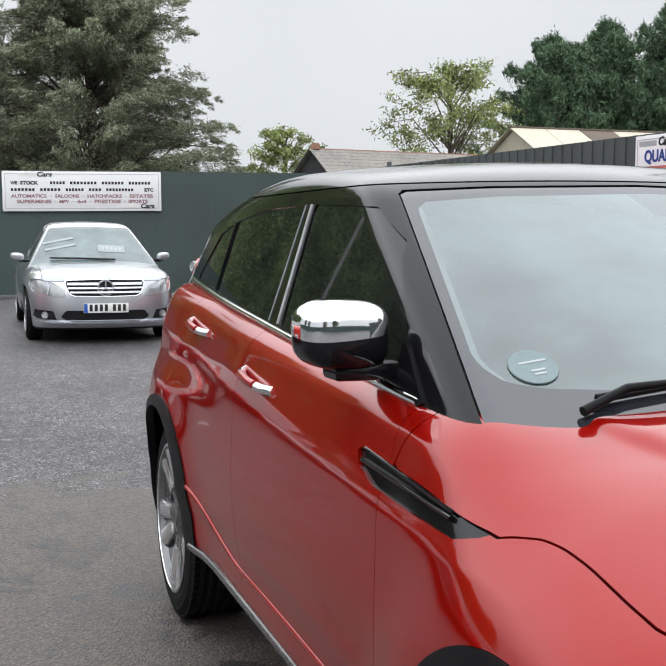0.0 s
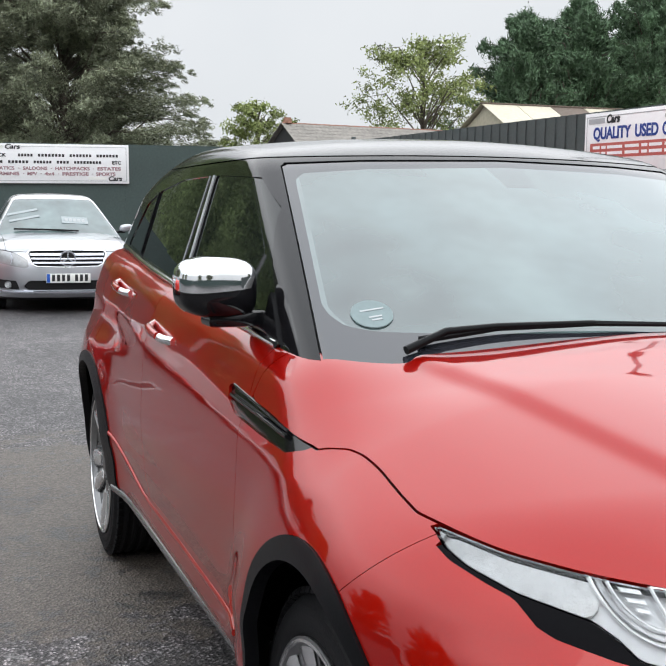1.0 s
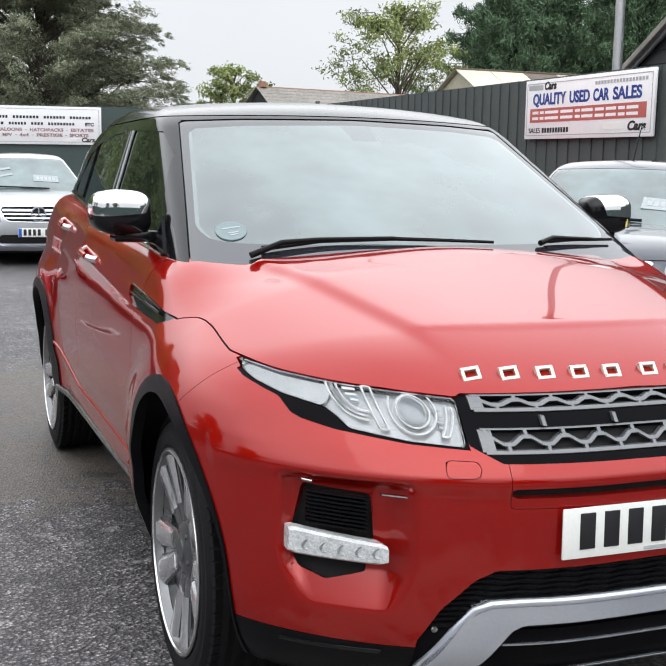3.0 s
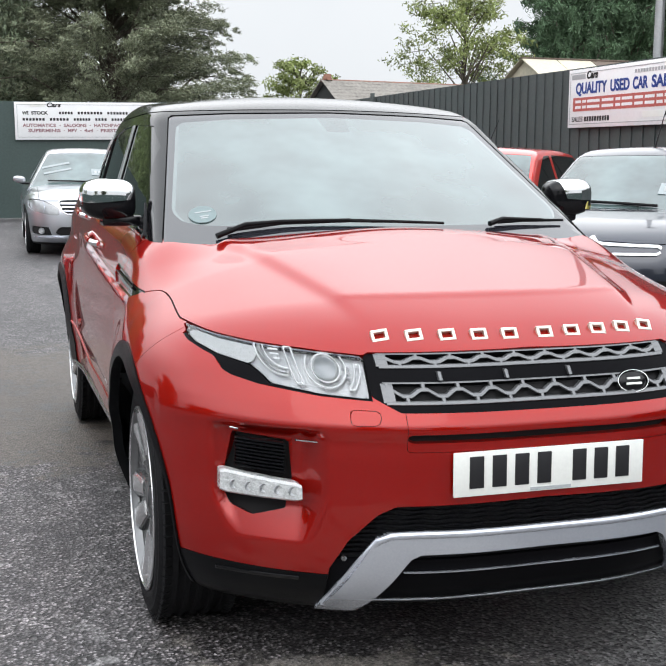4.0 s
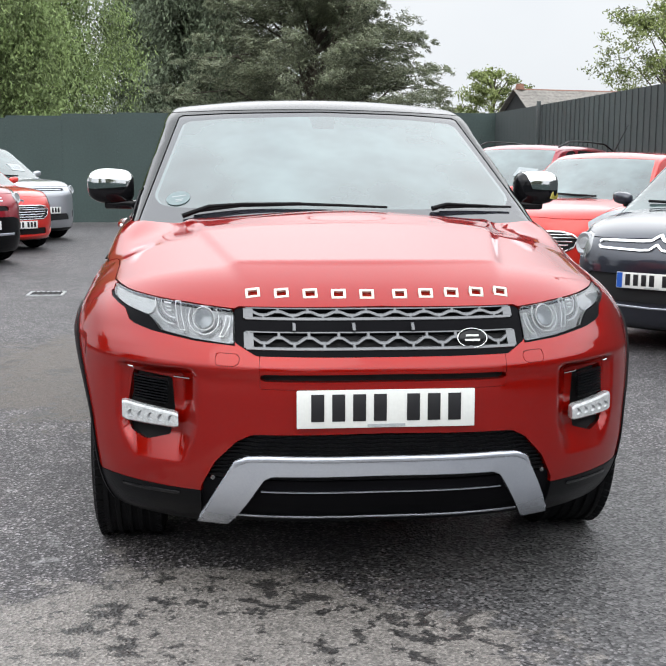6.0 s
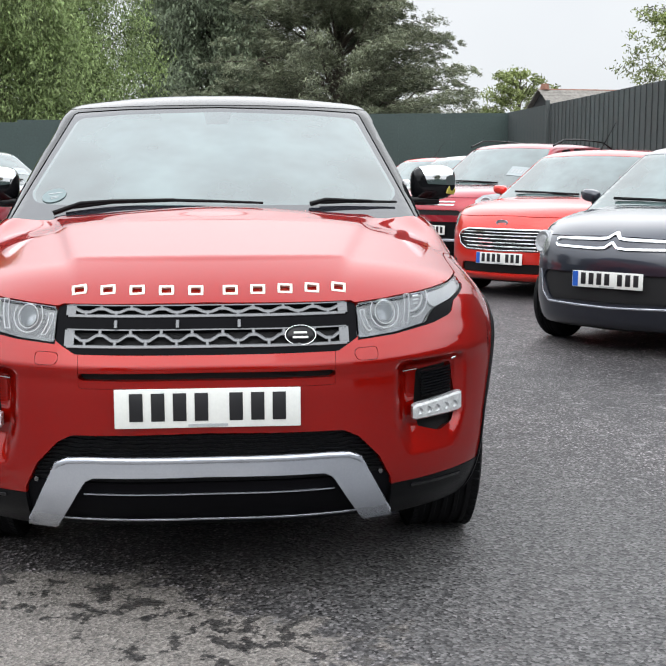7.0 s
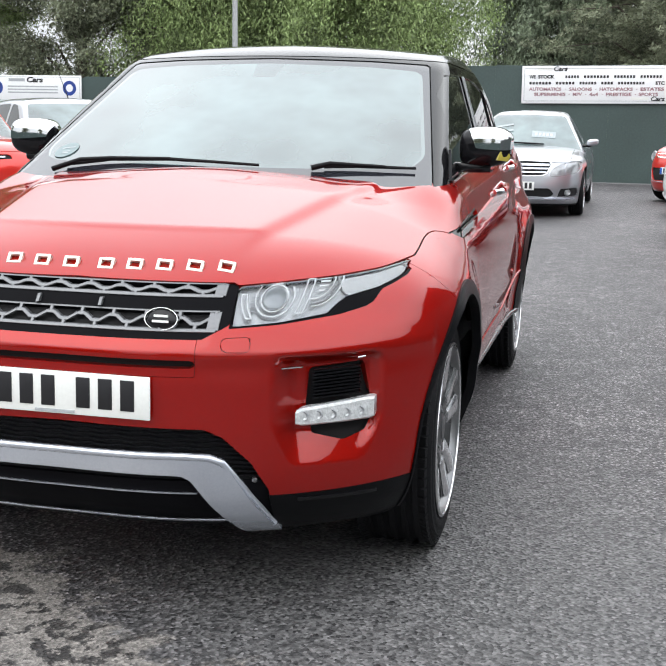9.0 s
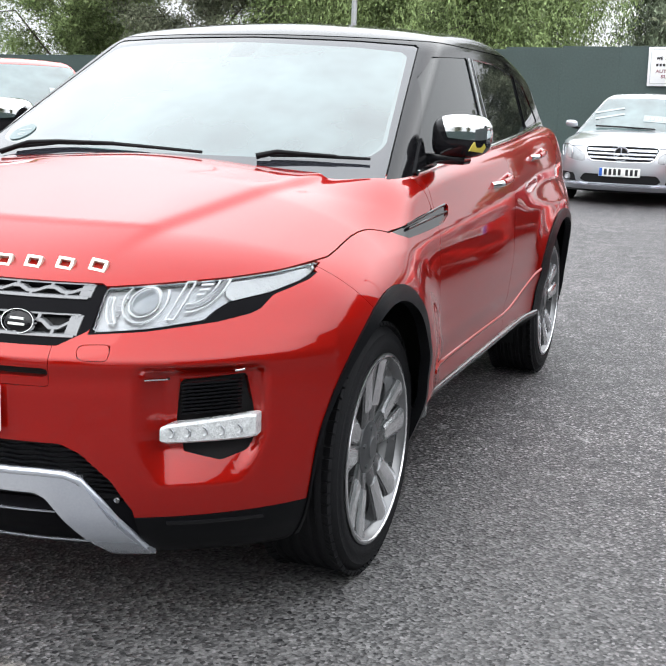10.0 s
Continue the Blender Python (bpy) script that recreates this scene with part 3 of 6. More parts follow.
def wheel(parent, x, y, z, radius, rim, width, style, name="wheel"):
    """A wheel with tyre, barrel, spokes and hub; style: number of spoke pairs, 0 for a plain trim."""
    out = 1 if x > 0 else -1
    w = new(name)
    w.parent = parent
    w.matrix_basis = pose(x, y, z) @ pose(0, 0, 0, 0, 90 * out, 0)
    h = width / 2
    bm = bmesh.new()
    prof = [(rim - 0.012, -h + 0.02), (rim + 0.008, -h), (radius - 0.035, -h), (radius - 0.008, -h + 0.02), (radius, -h + 0.045)]
    for k in range(4):
        a = -h + 0.045 + (k + 0.5) * (width - 0.09) / 4
        prof += [(radius, a - 0.012), (radius - 0.008, a - 0.008), (radius - 0.008, a + 0.008), (radius, a + 0.012)]
    prof += [(radius, h - 0.045), (radius - 0.008, h - 0.02), (radius - 0.02, h - 0.006), (radius - 0.028, h), (radius - 0.045, h), (radius - 0.05, h + 0.003), (rim + 0.02, h + 0.003), (rim + 0.008, h - 0.002), (rim - 0.012, h - 0.02)]
    lathe(bm, prof, 72 if style == 5 and radius > 0.35 else 36)
    if radius > 0.35:
        # sipes: the shoulders stand out in short lugs
        for k in range(72):
            for e in (-1, 1):
                box(bm, 0.012, 0.024, 0.034, Matrix.Rotation(2 * math.pi * (k + 0.25 * e) / 72, 4, "Z") @ Matrix.Translation((radius - 0.006, 0, e * (h - 0.026))) @ Matrix.Rotation(radians(e * 24), 4, "Y"))
    part("tyre", bm, RUBBER, w, smooth=35)
    bm = bmesh.new()
    r = rim
    lathe(bm, [(r - 0.03, -h + 0.01), (r - 0.025, h - 0.09), (r - 0.012, h - 0.05), (r - 0.004, h - 0.02), (r + 0.006, h - 0.004), (r + 0.008, h + 0.004), (r - 0.002, h + 0.006), (r - 0.012, h - 0.002), (r - 0.02, h - 0.02)], 64)
    part("rim", bm, BARREL, w, smooth=40)
    bm = bmesh.new()
    lathe(bm, [(r - 0.008, h - 0.010), (r - 0.006, h + 0.002), (r - 0.003, h + 0.0075), (r + 0.003, h + 0.0065), (r + 0.005, h - 0.004)], 64)
    part("rim_lip", bm, ALLOY_FACE, w, "bright machined rim lip", smooth=50)
    bm = bmesh.new()
    tube(bm, r - 0.02, r - 0.02, 0.01, Matrix.Translation((0, 0, -h + 0.10)), 48)
    part("brake_backplate", bm, DARK, w)
    bm = bmesh.new()
    tube(bm, r * 0.62, r * 0.62, 0.02, Matrix.Translation((0, 0, h - 0.13)), 40)
    part("brake_disc", bm, ALLOY_DARK, w)
    if style:
        for k in range(style):
            base = 2 * math.pi * k / style
            for side in (-1, 1):
                a0, a1 = base + side * 0.30, base + side * 0.41
                hub, tip = r * 0.17, r - 0.001
                c0 = Vector((math.cos(a0) * hub, math.sin(a0) * hub))
                c1 = Vector((math.cos(a1) * tip, math.sin(a1) * tip))
                d = (c1 - c0).normalized()
                q = Vector((-d.y, d.x))
                stations = ((0, h - 0.034, 0.028), (0.35, h - 0.024, 0.030), (0.75, h - 0.015, 0.039), (1, h - 0.008, 0.050))
                for what, keep, up, tone in (("spoke", 1.0, 0.0, RIM_GREY), ("spoke_face", 0.84, 0.0045, ALLOY_FACE)):
                    bm = bmesh.new()
                    secs = []
                    for t, zz, ww in stations if up == 0 else stations[1:]:
                        c = c0.lerp(c1, t if up == 0 or t < 1 else 0.97)
                        ww *= keep
                        low = -0.055 if up == 0 else -0.004
                        secs.append([bm.verts.new((*(c + q * o), zz + up + dz)) for o, dz in ((-ww, low), (-ww, -0.005), (-ww * 0.6, 0.003), (ww * 0.6, 0.003), (ww, -0.005), (ww, low))])
                    for A, B in zip(secs, secs[1:]):
                        for i in range(6):
                            j = (i + 1) % 6
                            bm.faces.new((A[i], B[i], B[j], A[j]))
                    bm.faces.new(secs[0])
                    bm.faces.new(list(reversed(secs[-1])))
                    bmesh.ops.recalc_face_normals(bm, faces=bm.faces)
                    part(what, bm, tone, w, smooth=30)
            # the web that closes each pair near the rim
            bm = bmesh.new()
            arc = [base - 0.36 + 0.72 * i / 8 for i in range(9)]
            rows = [[bm.verts.new((math.cos(a) * rr, math.sin(a) * rr, zz)) for rr, zz in ((r - 0.034 - 0.012 * math.cos(3 * (a - base)), h - 0.040), (r - 0.020, h - 0.022), (r - 0.004, h - 0.012))] for a in arc]
            for A, B in zip(rows, rows[1:]):
                for i in range(2):
                    bm.faces.new((A[i], A[i + 1], B[i + 1], B[i]))
            bmesh.ops.recalc_face_normals(bm, faces=bm.faces)
            part("spoke_web", bm, RIM_GREY, w, smooth=40)
        bm = bmesh.new()
        lathe(bm, [(0.001, h - 0.012), (0.03, h - 0.012), (0.034, h - 0.016), (0.05, h - 0.018), (0.075, h - 0.026), (0.085, h - 0.07)], 40)
        part("hub", bm, ALLOY_DARK, w, smooth=40)
        for k in range(5):
            a = 2 * math.pi * (k + 0.5) / 5
            bm = bmesh.new()
            tube(bm, 0.008, 0.007, 0.016, Matrix.Translation((0.057 * math.cos(a), 0.057 * math.sin(a), h - 0.024)), 6)
            part("wheel_nut", bm, ALLOY_DARK, w)
    else:
        for k in range(7):
            a = 2 * math.pi * k / 7
            bm = bmesh.new()
            box(bm, r - 0.03, 0.05, 0.03, pose(0, 0, h - 0.02, 0, 0, math.degrees(a)) @ Matrix.Translation((r / 2 + 0.01, 0, 0)), 0.01)
            part("spoke", bm, SILVER, w, smooth=40)
        bm = bmesh.new()
        lathe(bm, [(0.001, h + 0.002), (0.04, h), (0.06, h - 0.02)], 24)
        part("hub", bm, SILVER, w)
    return w


def number_plate(parent, m, w=0.52, h=0.111, blue=True):
    """A plate whose characters are plain dark bars."""
    bm = bmesh.new()
    box(bm, w, 0.006, h, Matrix(), 0.0025)
    p = part("number_plate", bm, PLATE_WHITE, parent, "white plate with dark bars for its characters", at=m)
    if blue:
        bm = bmesh.new()
        box(bm, 0.04, 0.004, h - 0.008, Matrix.Translation((-w / 2 + 0.024, -0.003, 0)))
        part("plate_band", bm, PLATE_BLUE, p)
    x0 = -w / 2 + (0.055 if blue else 0.03)
    step = (w - (0.075 if blue else 0.06)) / 7.6
    for k in range(7):
        bm = bmesh.new()
        xx = x0 + step * (k + 0.5 + (0.6 if k > 3 else 0))
        box(bm, step * 0.62, 0.004, 0.079, Matrix.Translation((xx, -0.0035, 0.004)), 0.001)
        part("plate_bar", bm, INK, p)
    bm = bmesh.new()
    box(bm, 0.11, 0.004, 0.007, Matrix.Translation((0.0, -0.0035, -h / 2 + 0.008)))
    part("maker_bar", bm, SIGN_GREY, p)
    return p


SUV = thing("off_road_car", pose(0, 0, 0.0425, -0.493, 0, 0), "glossy red compact off-roader with black roof, chrome mirrors and alloy wheels", "car")

S0 = shell(suv_body, 0.95, 3.4, 0.62, 150, 130, 170, low=-38)
C0 = shell(suv_cabin, 2.1, 3.4, 1.15, 90, 60, 90, low=-25)
# what the cabin hides of the lower body, and the other way round
S0 = clip(S0, lambda P: -(suv_cabin(P) + 0.03))
C0 = clip(C0, lambda P: -(suv_body(P) + 0.02))

HEAD = [(0.432, 0.844), (0.574, 0.856), (0.665, 0.864), (0.748, 0.875), (0.809, 0.890), (0.812, 0.864), (0.800, 0.850), (0.761, 0.830), (0.692, 0.812), (0.672, 0.795), (0.655, 0.773), (0.55, 0.756), (0.436, 0.747)]
WEDGE = [(0.822, 0.872), (0.815, 0.852), (0.79, 0.836), (0.766, 0.824), (0.752, 0.795), (0.736, 0.785), (0.68, 0.770), (0.55, 0.7515), (0.432, 0.743), (0.432, 0.76), (0.55, 0.77), (0.66, 0.79), (0.69, 0.825), (0.77, 0.845), (0.805, 0.868)]
GRILLE = [(-0.1, 0.853), (0.4325, 0.850), (0.4325, 0.752), (0.412, 0.74), (0.372, 0.718), (-0.1, 0.716)]
SLOT = [(-0.1, 0.670), (0.362, 0.668), (0.362, 0.647), (-0.1, 0.647)]
FOG = [(0.739, 0.645), (0.617, 0.636), (0.610, 0.54), (0.625, 0.462), (0.70, 0.437), (0.745, 0.455), (0.762, 0.50), (0.755, 0.55)]
INTAKE = [(-0.1, 0.498), (0.385, 0.490), (0.43, 0.468), (0.495, 0.40), (0.535, 0.322), (0.535, 0.1), (-0.1, 0.1)]
WASHER = [(0.426, 0.722), (0.484, 0.724), (0.49, 0.717), (0.49, 0.694), (0.484, 0.688), (0.434, 0.689), (0.42, 0.70), (0.42, 0.716)]
VENT = [(0.99, 0.927), (1.07, 0.932), (1.22, 0.947), (1.40, 0.958), (1.58, 0.968), (1.545, 0.935), (1.456, 0.912), (1.267, 0.904), (1.085, 0.902)]

head, wedge, grille = front_poly(HEAD), front_poly(WEDGE), front_poly(GRILLE, 0.3)
slot, fog, intake, washer = front_poly(SLOT, 0.3), front_poly(FOG, 0.5), front_poly(INTAKE, 0.4), front_poly(WASHER, 0.4)
vent = side_poly(VENT)
arch_f_in, arch_f_out = arch(0.818, 0.362, 0.376, 0.396), arch(0.825, 0.362, 0.388, 0.440)
arch_r_in, arch_r_out = arch(3.50, 0.362, 0.415, 0.405), arch(3.47, 0.362, 0.475, 0.450)


def clad_line(P):
    return P[:, 2] - spline(P[:, 1], [0.0, 0.11, 0.44, 0.9, 1.2, 3.1, 3.5, 4.4], [0.306, 0.304, 0.306, 0.32, 0.345, 0.352, 0.36, 0.36])


def bonnet_region(P):
    """Negative on the clamshell bonnet."""
    x, y, z = ax(P), P[:, 1], P[:, 2]
    edge = spline(x, [0, 0.43, 0.574, 0.665, 0.748, 0.80, 0.86], [0.8515, 0.8425, 0.8545, 0.8625, 0.8735, 0.8885, 0.910])
    side = spline(y, [0.0, 0.60, 0.70, 0.80, 0.86, 0.91, 0.945, 0.995, 1.05, 1.5], [0.809, 0.811, 0.812, 0.810, 0.813, 0.822, 0.838, 0.866, 0.91, 0.95])
    shut = y - spline(z, [0.9, 0.965, 1.0, 1.05, 1.1], [1.40, 1.390, 1.382, 1.36, 1.34])
    upper = np.where(y > 0.99, spline(y, [0.99, 1.07, 1.22, 1.40, 1.58], [0.927, 0.932, 0.947, 0.958, 0.968]) - z, -1)
    return np.max(np.stack([edge - z, (x - side) * np.where(y < 1.0, 1, 0) - np.where(y < 1.0, 0, 1), shut, upper]), 0)


rest = S0
for g in (arch_f_in, arch_r_in):
    rest = clip(rest, not_(g))
arches = [clip(clip(rest, g), lambda P: 0.20 - P[:, 2]) for g in (arch_f_out, arch_r_out)]
for g in (arch_f_out, arch_r_out):
    rest = clip(rest, not_(g, 0.001))
lamp = clip(rest, lambda P: head(P) + 0.003)
wedge_m = clip(clip(rest, wedge), not_(head))
rest = clip(clip(rest, not_(head)), not_(wedge))
rest = clip(rest, not_(grille))
rest = clip(rest, not_(slot))
rest = clip(rest, not_(fog))
rest = clip(rest, not_(intake))
vent_m = clip(rest, vent)
rest = clip(rest, not_(vent))
lower = clip(rest, clad_line)
rest = clip(rest, lambda P: 0.001 - clad_line(P))
bonnet = clip(rest, lambda P: bonnet_region(P) + 0.002)
rest = clip(rest, lambda P: 0.0022 - bonnet_region(P))


def fender_line(P):
    """Negative ahead of the joint between bumper and wing."""
    return P[:, 1] - (0.579 + 0.86 * np.clip(0.868 - P[:, 2], -0.2, 0.13))


bumper = clip(rest, lambda P: fender_line(P) + 0.001)
rest = clip(rest, lambda P: 0.001 - fender_line(P))


def door_line(y0, lean=0.0):
    return lambda P: P[:, 1] - (y0 + lean * (P[:, 2] - 0.7))


wing = clip(rest, lambda P: door_line(1.36, 0.2)(P) + 0.0013)
rest = clip(rest, lambda P: 0.0013 - door_line(1.36, 0.2)(P))
door_front = clip(rest, lambda P: door_line(2.49, 0.12)(P) + 0.0013)
rest = clip(rest, lambda P: 0.0013 - door_line(2.49, 0.12)(P))


def rear_door_line(P):
    return np.maximum(P[:, 1] - 3.42 - 0.1 * (P[:, 2] - 0.9), 0.50 - np.hypot(P[:, 1] - AXLE_R, P[:, 2] - HUB_Z))


door_rear = clip(rest, lambda P: rear_door_line(P) + 0.0013)
quarter = clip(rest, lambda P: 0.0013 - rear_door_line(P))

wash_in = clip(bumper, lambda P: washer(P) + 0.0007)
bumper = clip(bumper, lambda P: 0.0007 - washer(P))
centre = clip(bumper, lambda P: np.max(np.stack([ax(P) - 0.3622, 0.6252 - P[:, 2], P[:, 1] - 0.3]), 0))
bumper = clip(bumper, lambda P: -np.max(np.stack([ax(P) - 0.3635, 0.624 - P[:, 2], P[:, 1] - 0.3]), 0))

sheet("bonnet", skirt(bonnet, 0.02), RED, SUV, "red clamshell bonnet with two soft creases")
sheet("bumper", skirt(largest(bumper), 0.03), RED, SUV)
sheet("bumper_bar", skirt(centre, 0.03), RED, SUV)
for s, f in ((0, lambda m: m), (1, mirrored)):
    sheet("wing", f(skirt(wing, 0.02, True)), RED, SUV, both=False)
    sheet("front_door", f(skirt(door_front, 0.02, True)), RED, SUV, both=False)
    sheet("rear_door", f(skirt(door_rear, 0.02, True)), RED, SUV, both=False)
    sheet("washer_cover", f(skirt(wash_in, 0.01, True)), RED, SUV, both=False)
    sheet("side_vent", f(skirt(moved(vent_m, -0.008), 0.02, True)), BLACK_GLOSS, SUV, "gloss black side vent", both=False)
    sheet("lamp_wedge", f(skirt(moved(wedge_m, -0.003), 0.02, True)), BLACK_SATIN, SUV, both=False)
    for a in arches:
        sheet("arch_trim", f(skirt(moved(a, 0.006), 0.03, True)), BLACK_PLASTIC, SUV, "black plastic arch trim", both=False)
sheet("rear_quarter", skirt(quarter, 0.02), RED, SUV)
sheet("sill_cladding", skirt(moved(lower, 0.002), 0.04), BLACK_PLASTIC, SUV, "black plastic lower cladding")
# dark carcass behind the joints and openings
inner = clip(S0, lambda P: 0.25 - P[:, 2])
for g in (arch(0.818, 0.362, 0.390, 0.41), arch(3.50, 0.362, 0.43, 0.42)):
    inner = clip(inner, not_(g))
sheet("carcass", moved(clip(inner, not_(head)), -0.022), DARK, SUV)
bm = bmesh.new()
box(bm, 1.46, 3.7, 0.06, Matrix.Translation((0, 2.2, 0.25)), 0.02)
part("underbody", bm, DARK, SUV)

# cabin: pillars, roof, glass
HEADER = 1.495


SCREEN_OUTER = [(-0.1, 0.9), (0.80, 0.9), (0.762, 1.07), (0.620, 1.492), (0.40, 1.503), (-0.1, 1.513)]
SCREEN_EDGE = [(-0.1, 1.108), (0.476, 1.109), (0.63, 1.112), (0.688, 1.122), (0.714, 1.152), (0.608, 1.450), (0.580, 1.468), (0.40, 1.482), (-0.1, 1.496)]
SCREEN_INNER = [(-0.1, 1.0), (0.61, 1.0), (0.678, 1.12), (0.702, 1.152), (0.597, 1.450), (0.57, 1.6), (-0.1, 1.6)]
SENSOR = [(-0.1, 1.432), (0.045, 1.436), (0.06, 1.50), (-0.1, 1.51)]


def screen_region(P):
    return np.maximum(polygon(ax(P), P[:, 2], SCREEN_EDGE), P[:, 1] - 2.2)


GLASS_F = [(1.47, 1.09), (1.62, 1.225), (1.80, 1.375), (1.98, 1.455), (2.445, 1.470), (2.445, 1.135), (1.9, 1.11)]
GLASS_R = [(2.585, 1.142), (2.54, 1.470), (2.95, 1.466), (3.37, 1.43), (3.40, 1.185)]
GLASS_Q = [(3.43, 1.188), (3.405, 1.425), (3.62, 1.385), (3.86, 1.215)]
cab = C0


def outer_region(P):
    return np.maximum(polygon(ax(P), P[:, 2], SCREEN_OUTER), P[:, 1] - 2.2)


front_glass = clip(cab, outer_region)
cab = clip(cab, not_(outer_region, 0.004))
screen = clip(front_glass, screen_region)
border = clip(front_glass, not_(screen_region))
panes = []
for pts in (GLASS_F, GLASS_R, GLASS_Q):
    g = side_poly(pts)
    panes.append(clip(cab, g))
    cab = clip(cab, not_(g))


def header_line(P):
    return P[:, 2] - (HEADER + 0.018) - 0.03 * (0.36 - ax(P) ** 2)


roof = clip(cab, lambda P: 0.002 - header_line(P))
pillars = clip(cab, lambda P: header_line(P) + 0.002)
sheet("roof", skirt(roof, 0.01), ROOF_BLACK, SUV, "gloss black contrast roof")
sheet("pillar_frame", skirt(pillars, 0.01), BLACK_GLOSS, SUV, "gloss black window pillars")
sheet("screen_border", skirt(moved(border, -0.002), 0.006), FRIT, SUV, "black printed border of the windscreen")
seam_m = clip(clip(C0, lambda P: outer_region(P) - 0.03), lambda P: -0.03 - outer_region(P))
sheet("screen_seam", moved(seam_m, -0.012), DARK, SUV)
sensor = clip(screen, front_poly(SENSOR, 2.3))
screen = clip(screen, not_(front_poly(SENSOR, 2.3)))
sheet("sensor_patch", moved(sensor, -0.002), SENSOR_GLASS, SUV)
edge_m = clip(screen, not_(front_poly(SCREEN_INNER, 2.3)))
screen = clip(screen, front_poly(SCREEN_INNER, 2.3))
for f in (lambda m: m, mirrored):
    sheet("screen_edge", f(moved(edge_m, -0.002)), SCREEN_EDGE_PALE, SUV, "pale inner edge of the windscreen", both=False)
sheet("windscreen", moved(screen, -0.002), SCREEN, SUV, "raked windscreen reflecting the pale sky")
for p in panes:
    for f in (lambda m: m, mirrored):
        sheet("side_window", f(moved(p, -0.004)), GLASS, SUV, "dark tinted window", both=False)

for x in (-0.778, 0.778):
    for y in (AXLE_F, AXLE_R):
        wheel(SUV, x, y, 0.322 if y < 2 else 0.345, 0.357, 0.266, 0.235, 5)
number_plate(SUV, pose(0, 0.008, 0.571, -1, 0, 0), blue=False)


# the off-roader's fittings
def skin_y(x, z):
    """How far back the plain front skin lies at half width x and height z."""
    x, z = np.atleast_1d(np.abs(np.array(x, float))), np.atleast_1d(np.array(z, float))
    O = np.stack([-x, np.full(x.shape, 0.95), z], 1)
    D = np.tile([0.0, -1.0, 0.0], (len(x), 1))
    return shoot(lambda P: suv_body(P, 0.0), O, D)[:, 1]


def wrap(bm, proud=0.0):
    """Bends flat work in the xz plane round the front skin."""
    vs = list(bm.verts)
    ys = skin_y([v.co.x for v in vs], [v.co.z for v in vs])
    for v, y in zip(vs, ys):
        v.co.y += y - proud
    return bm


def bar_path(bm, pts, w, t, steps=1):
    """A flat bar through points of the xz plane, w high and t deep."""
    for (x0, z0), (x1, z1) in zip(pts, pts[1:]):
        if math.hypot(x1 - x0, z1 - z0) < 1e-5:
            continue
        n = max(1, int(steps * math.hypot(x1 - x0, z1 - z0) / 0.04))
        d = Vector((x1 - x0, z1 - z0)).normalized()
        q = Vector((-d.y, d.x)) * (w / 2)
        rows = []
        for k in range(n + 1):
            cx, cz = x0 + (x1 - x0) * k / n, z0 + (z1 - z0) * k / n
            rows.append([bm.verts.new((cx + sx * q.x, yy, cz + sx * q.y)) for sx, yy in ((-1, t), (-1, 0), (-0.6, -0.002), (0.6, -0.002), (1, 0), (1, t))])
        for A, B in zip(rows, rows[1:]):
            for i in range(6):
                j = (i + 1) % 6
                bm.faces.new((A[i], A[j], B[j], B[i]))
        bm.faces.new(list(reversed(rows[0])))
        bm.faces.new(rows[-1])
    bmesh.ops.recalc_face_normals(bm, faces=bm.faces)
    return bm


# grille: black frame, two grey lattice bars, pins
frame_m = clip(S0, grille)
for pts in ([(-0.1, 0.848), (0.408, 0.846), (0.408, 0.816), (-0.1, 0.816)], [(-0.1, 0.784), (0.405, 0.784), (0.402, 0.755), (0.365, 0.737), (-0.1, 0.735)]):
    frame_m = clip(frame_m, not_(front_poly(pts, 0.3)))
sheet("grille_frame", skirt(moved(frame_m, -0.006), 0.03), BLACK_SATIN, SUV, "black grille surround")
for z0, z1 in ((0.818, 0.846), (0.738, 0.782)):
    bm = bmesh.new()
    pitch = 0.087
    n = 9
    mid = (z0 + z1) / 2
    amp = (z1 - z0) * 0.16
    zig = []
    for k in range(-n, n + 1):
        xx = k * pitch / 2
        s = 1 if k % 2 else -1
        zig += [(xx - 0.010, mid + s * amp), (xx + 0.010, mid + s * amp)]
    bar_path(bm, zig, 0.008, 0.012)
    for k in range(-n, n + 1):
        xx = k * pitch / 2
        s = 1 if k % 2 else -1
        bar_path(bm, [(xx, mid + s * amp), (xx, z1 if s > 0 else z0)], 0.009, 0.012)
    bar_path(bm, [(-0.40, z0), (0.40, z0)], 0.008, 0.012)
    bar_path(bm, [(-0.40, z1), (0.40, z1)], 0.004, 0.012)
    for s in (-1, 1):
        bar_path(bm, [(s * 0.378, mid), (s * 0.406, mid)], (z1 - z0) * 0.95, 0.014)
    part("grille_lattice", wrap(bm, -0.006), GRILLE_GREY, SUV, "grey honeycomb grille bar", smooth=0)
for xx in (-0.26, -0.085, 0.09):
    bm = bmesh.new()
    bar_path(bm, [(xx, 0.789), (xx, 0.808)], 0.009, 0.012)
    part("grille_pin", wrap(bm, 0.004), GRILLE_GREY, SUV)
bm = bmesh.new()
lathe(bm, [(0.001, 0.012), (0.030, 0.010), (0.036, 0.006), (0.038, 0)], 40)
yb = float(skin_y(0.264, 0.762)[0])
badge = part("badge", bm, BLACK_GLOSS, SUV, "small oval badge with a bright rim", at=pose(0.264, yb + 0.004, 0.762, 90, 0, 0) @ pose(0, 0, 0, -18, 0, 0) @ Matrix.Diagonal((1.1, 0.72, 1, 1)))
bm = bmesh.new()
lathe(bm, [(0.0385, 0.002), (0.039, 0.0105), (0.0405, 0.0105), (0.042, 0)], 40)
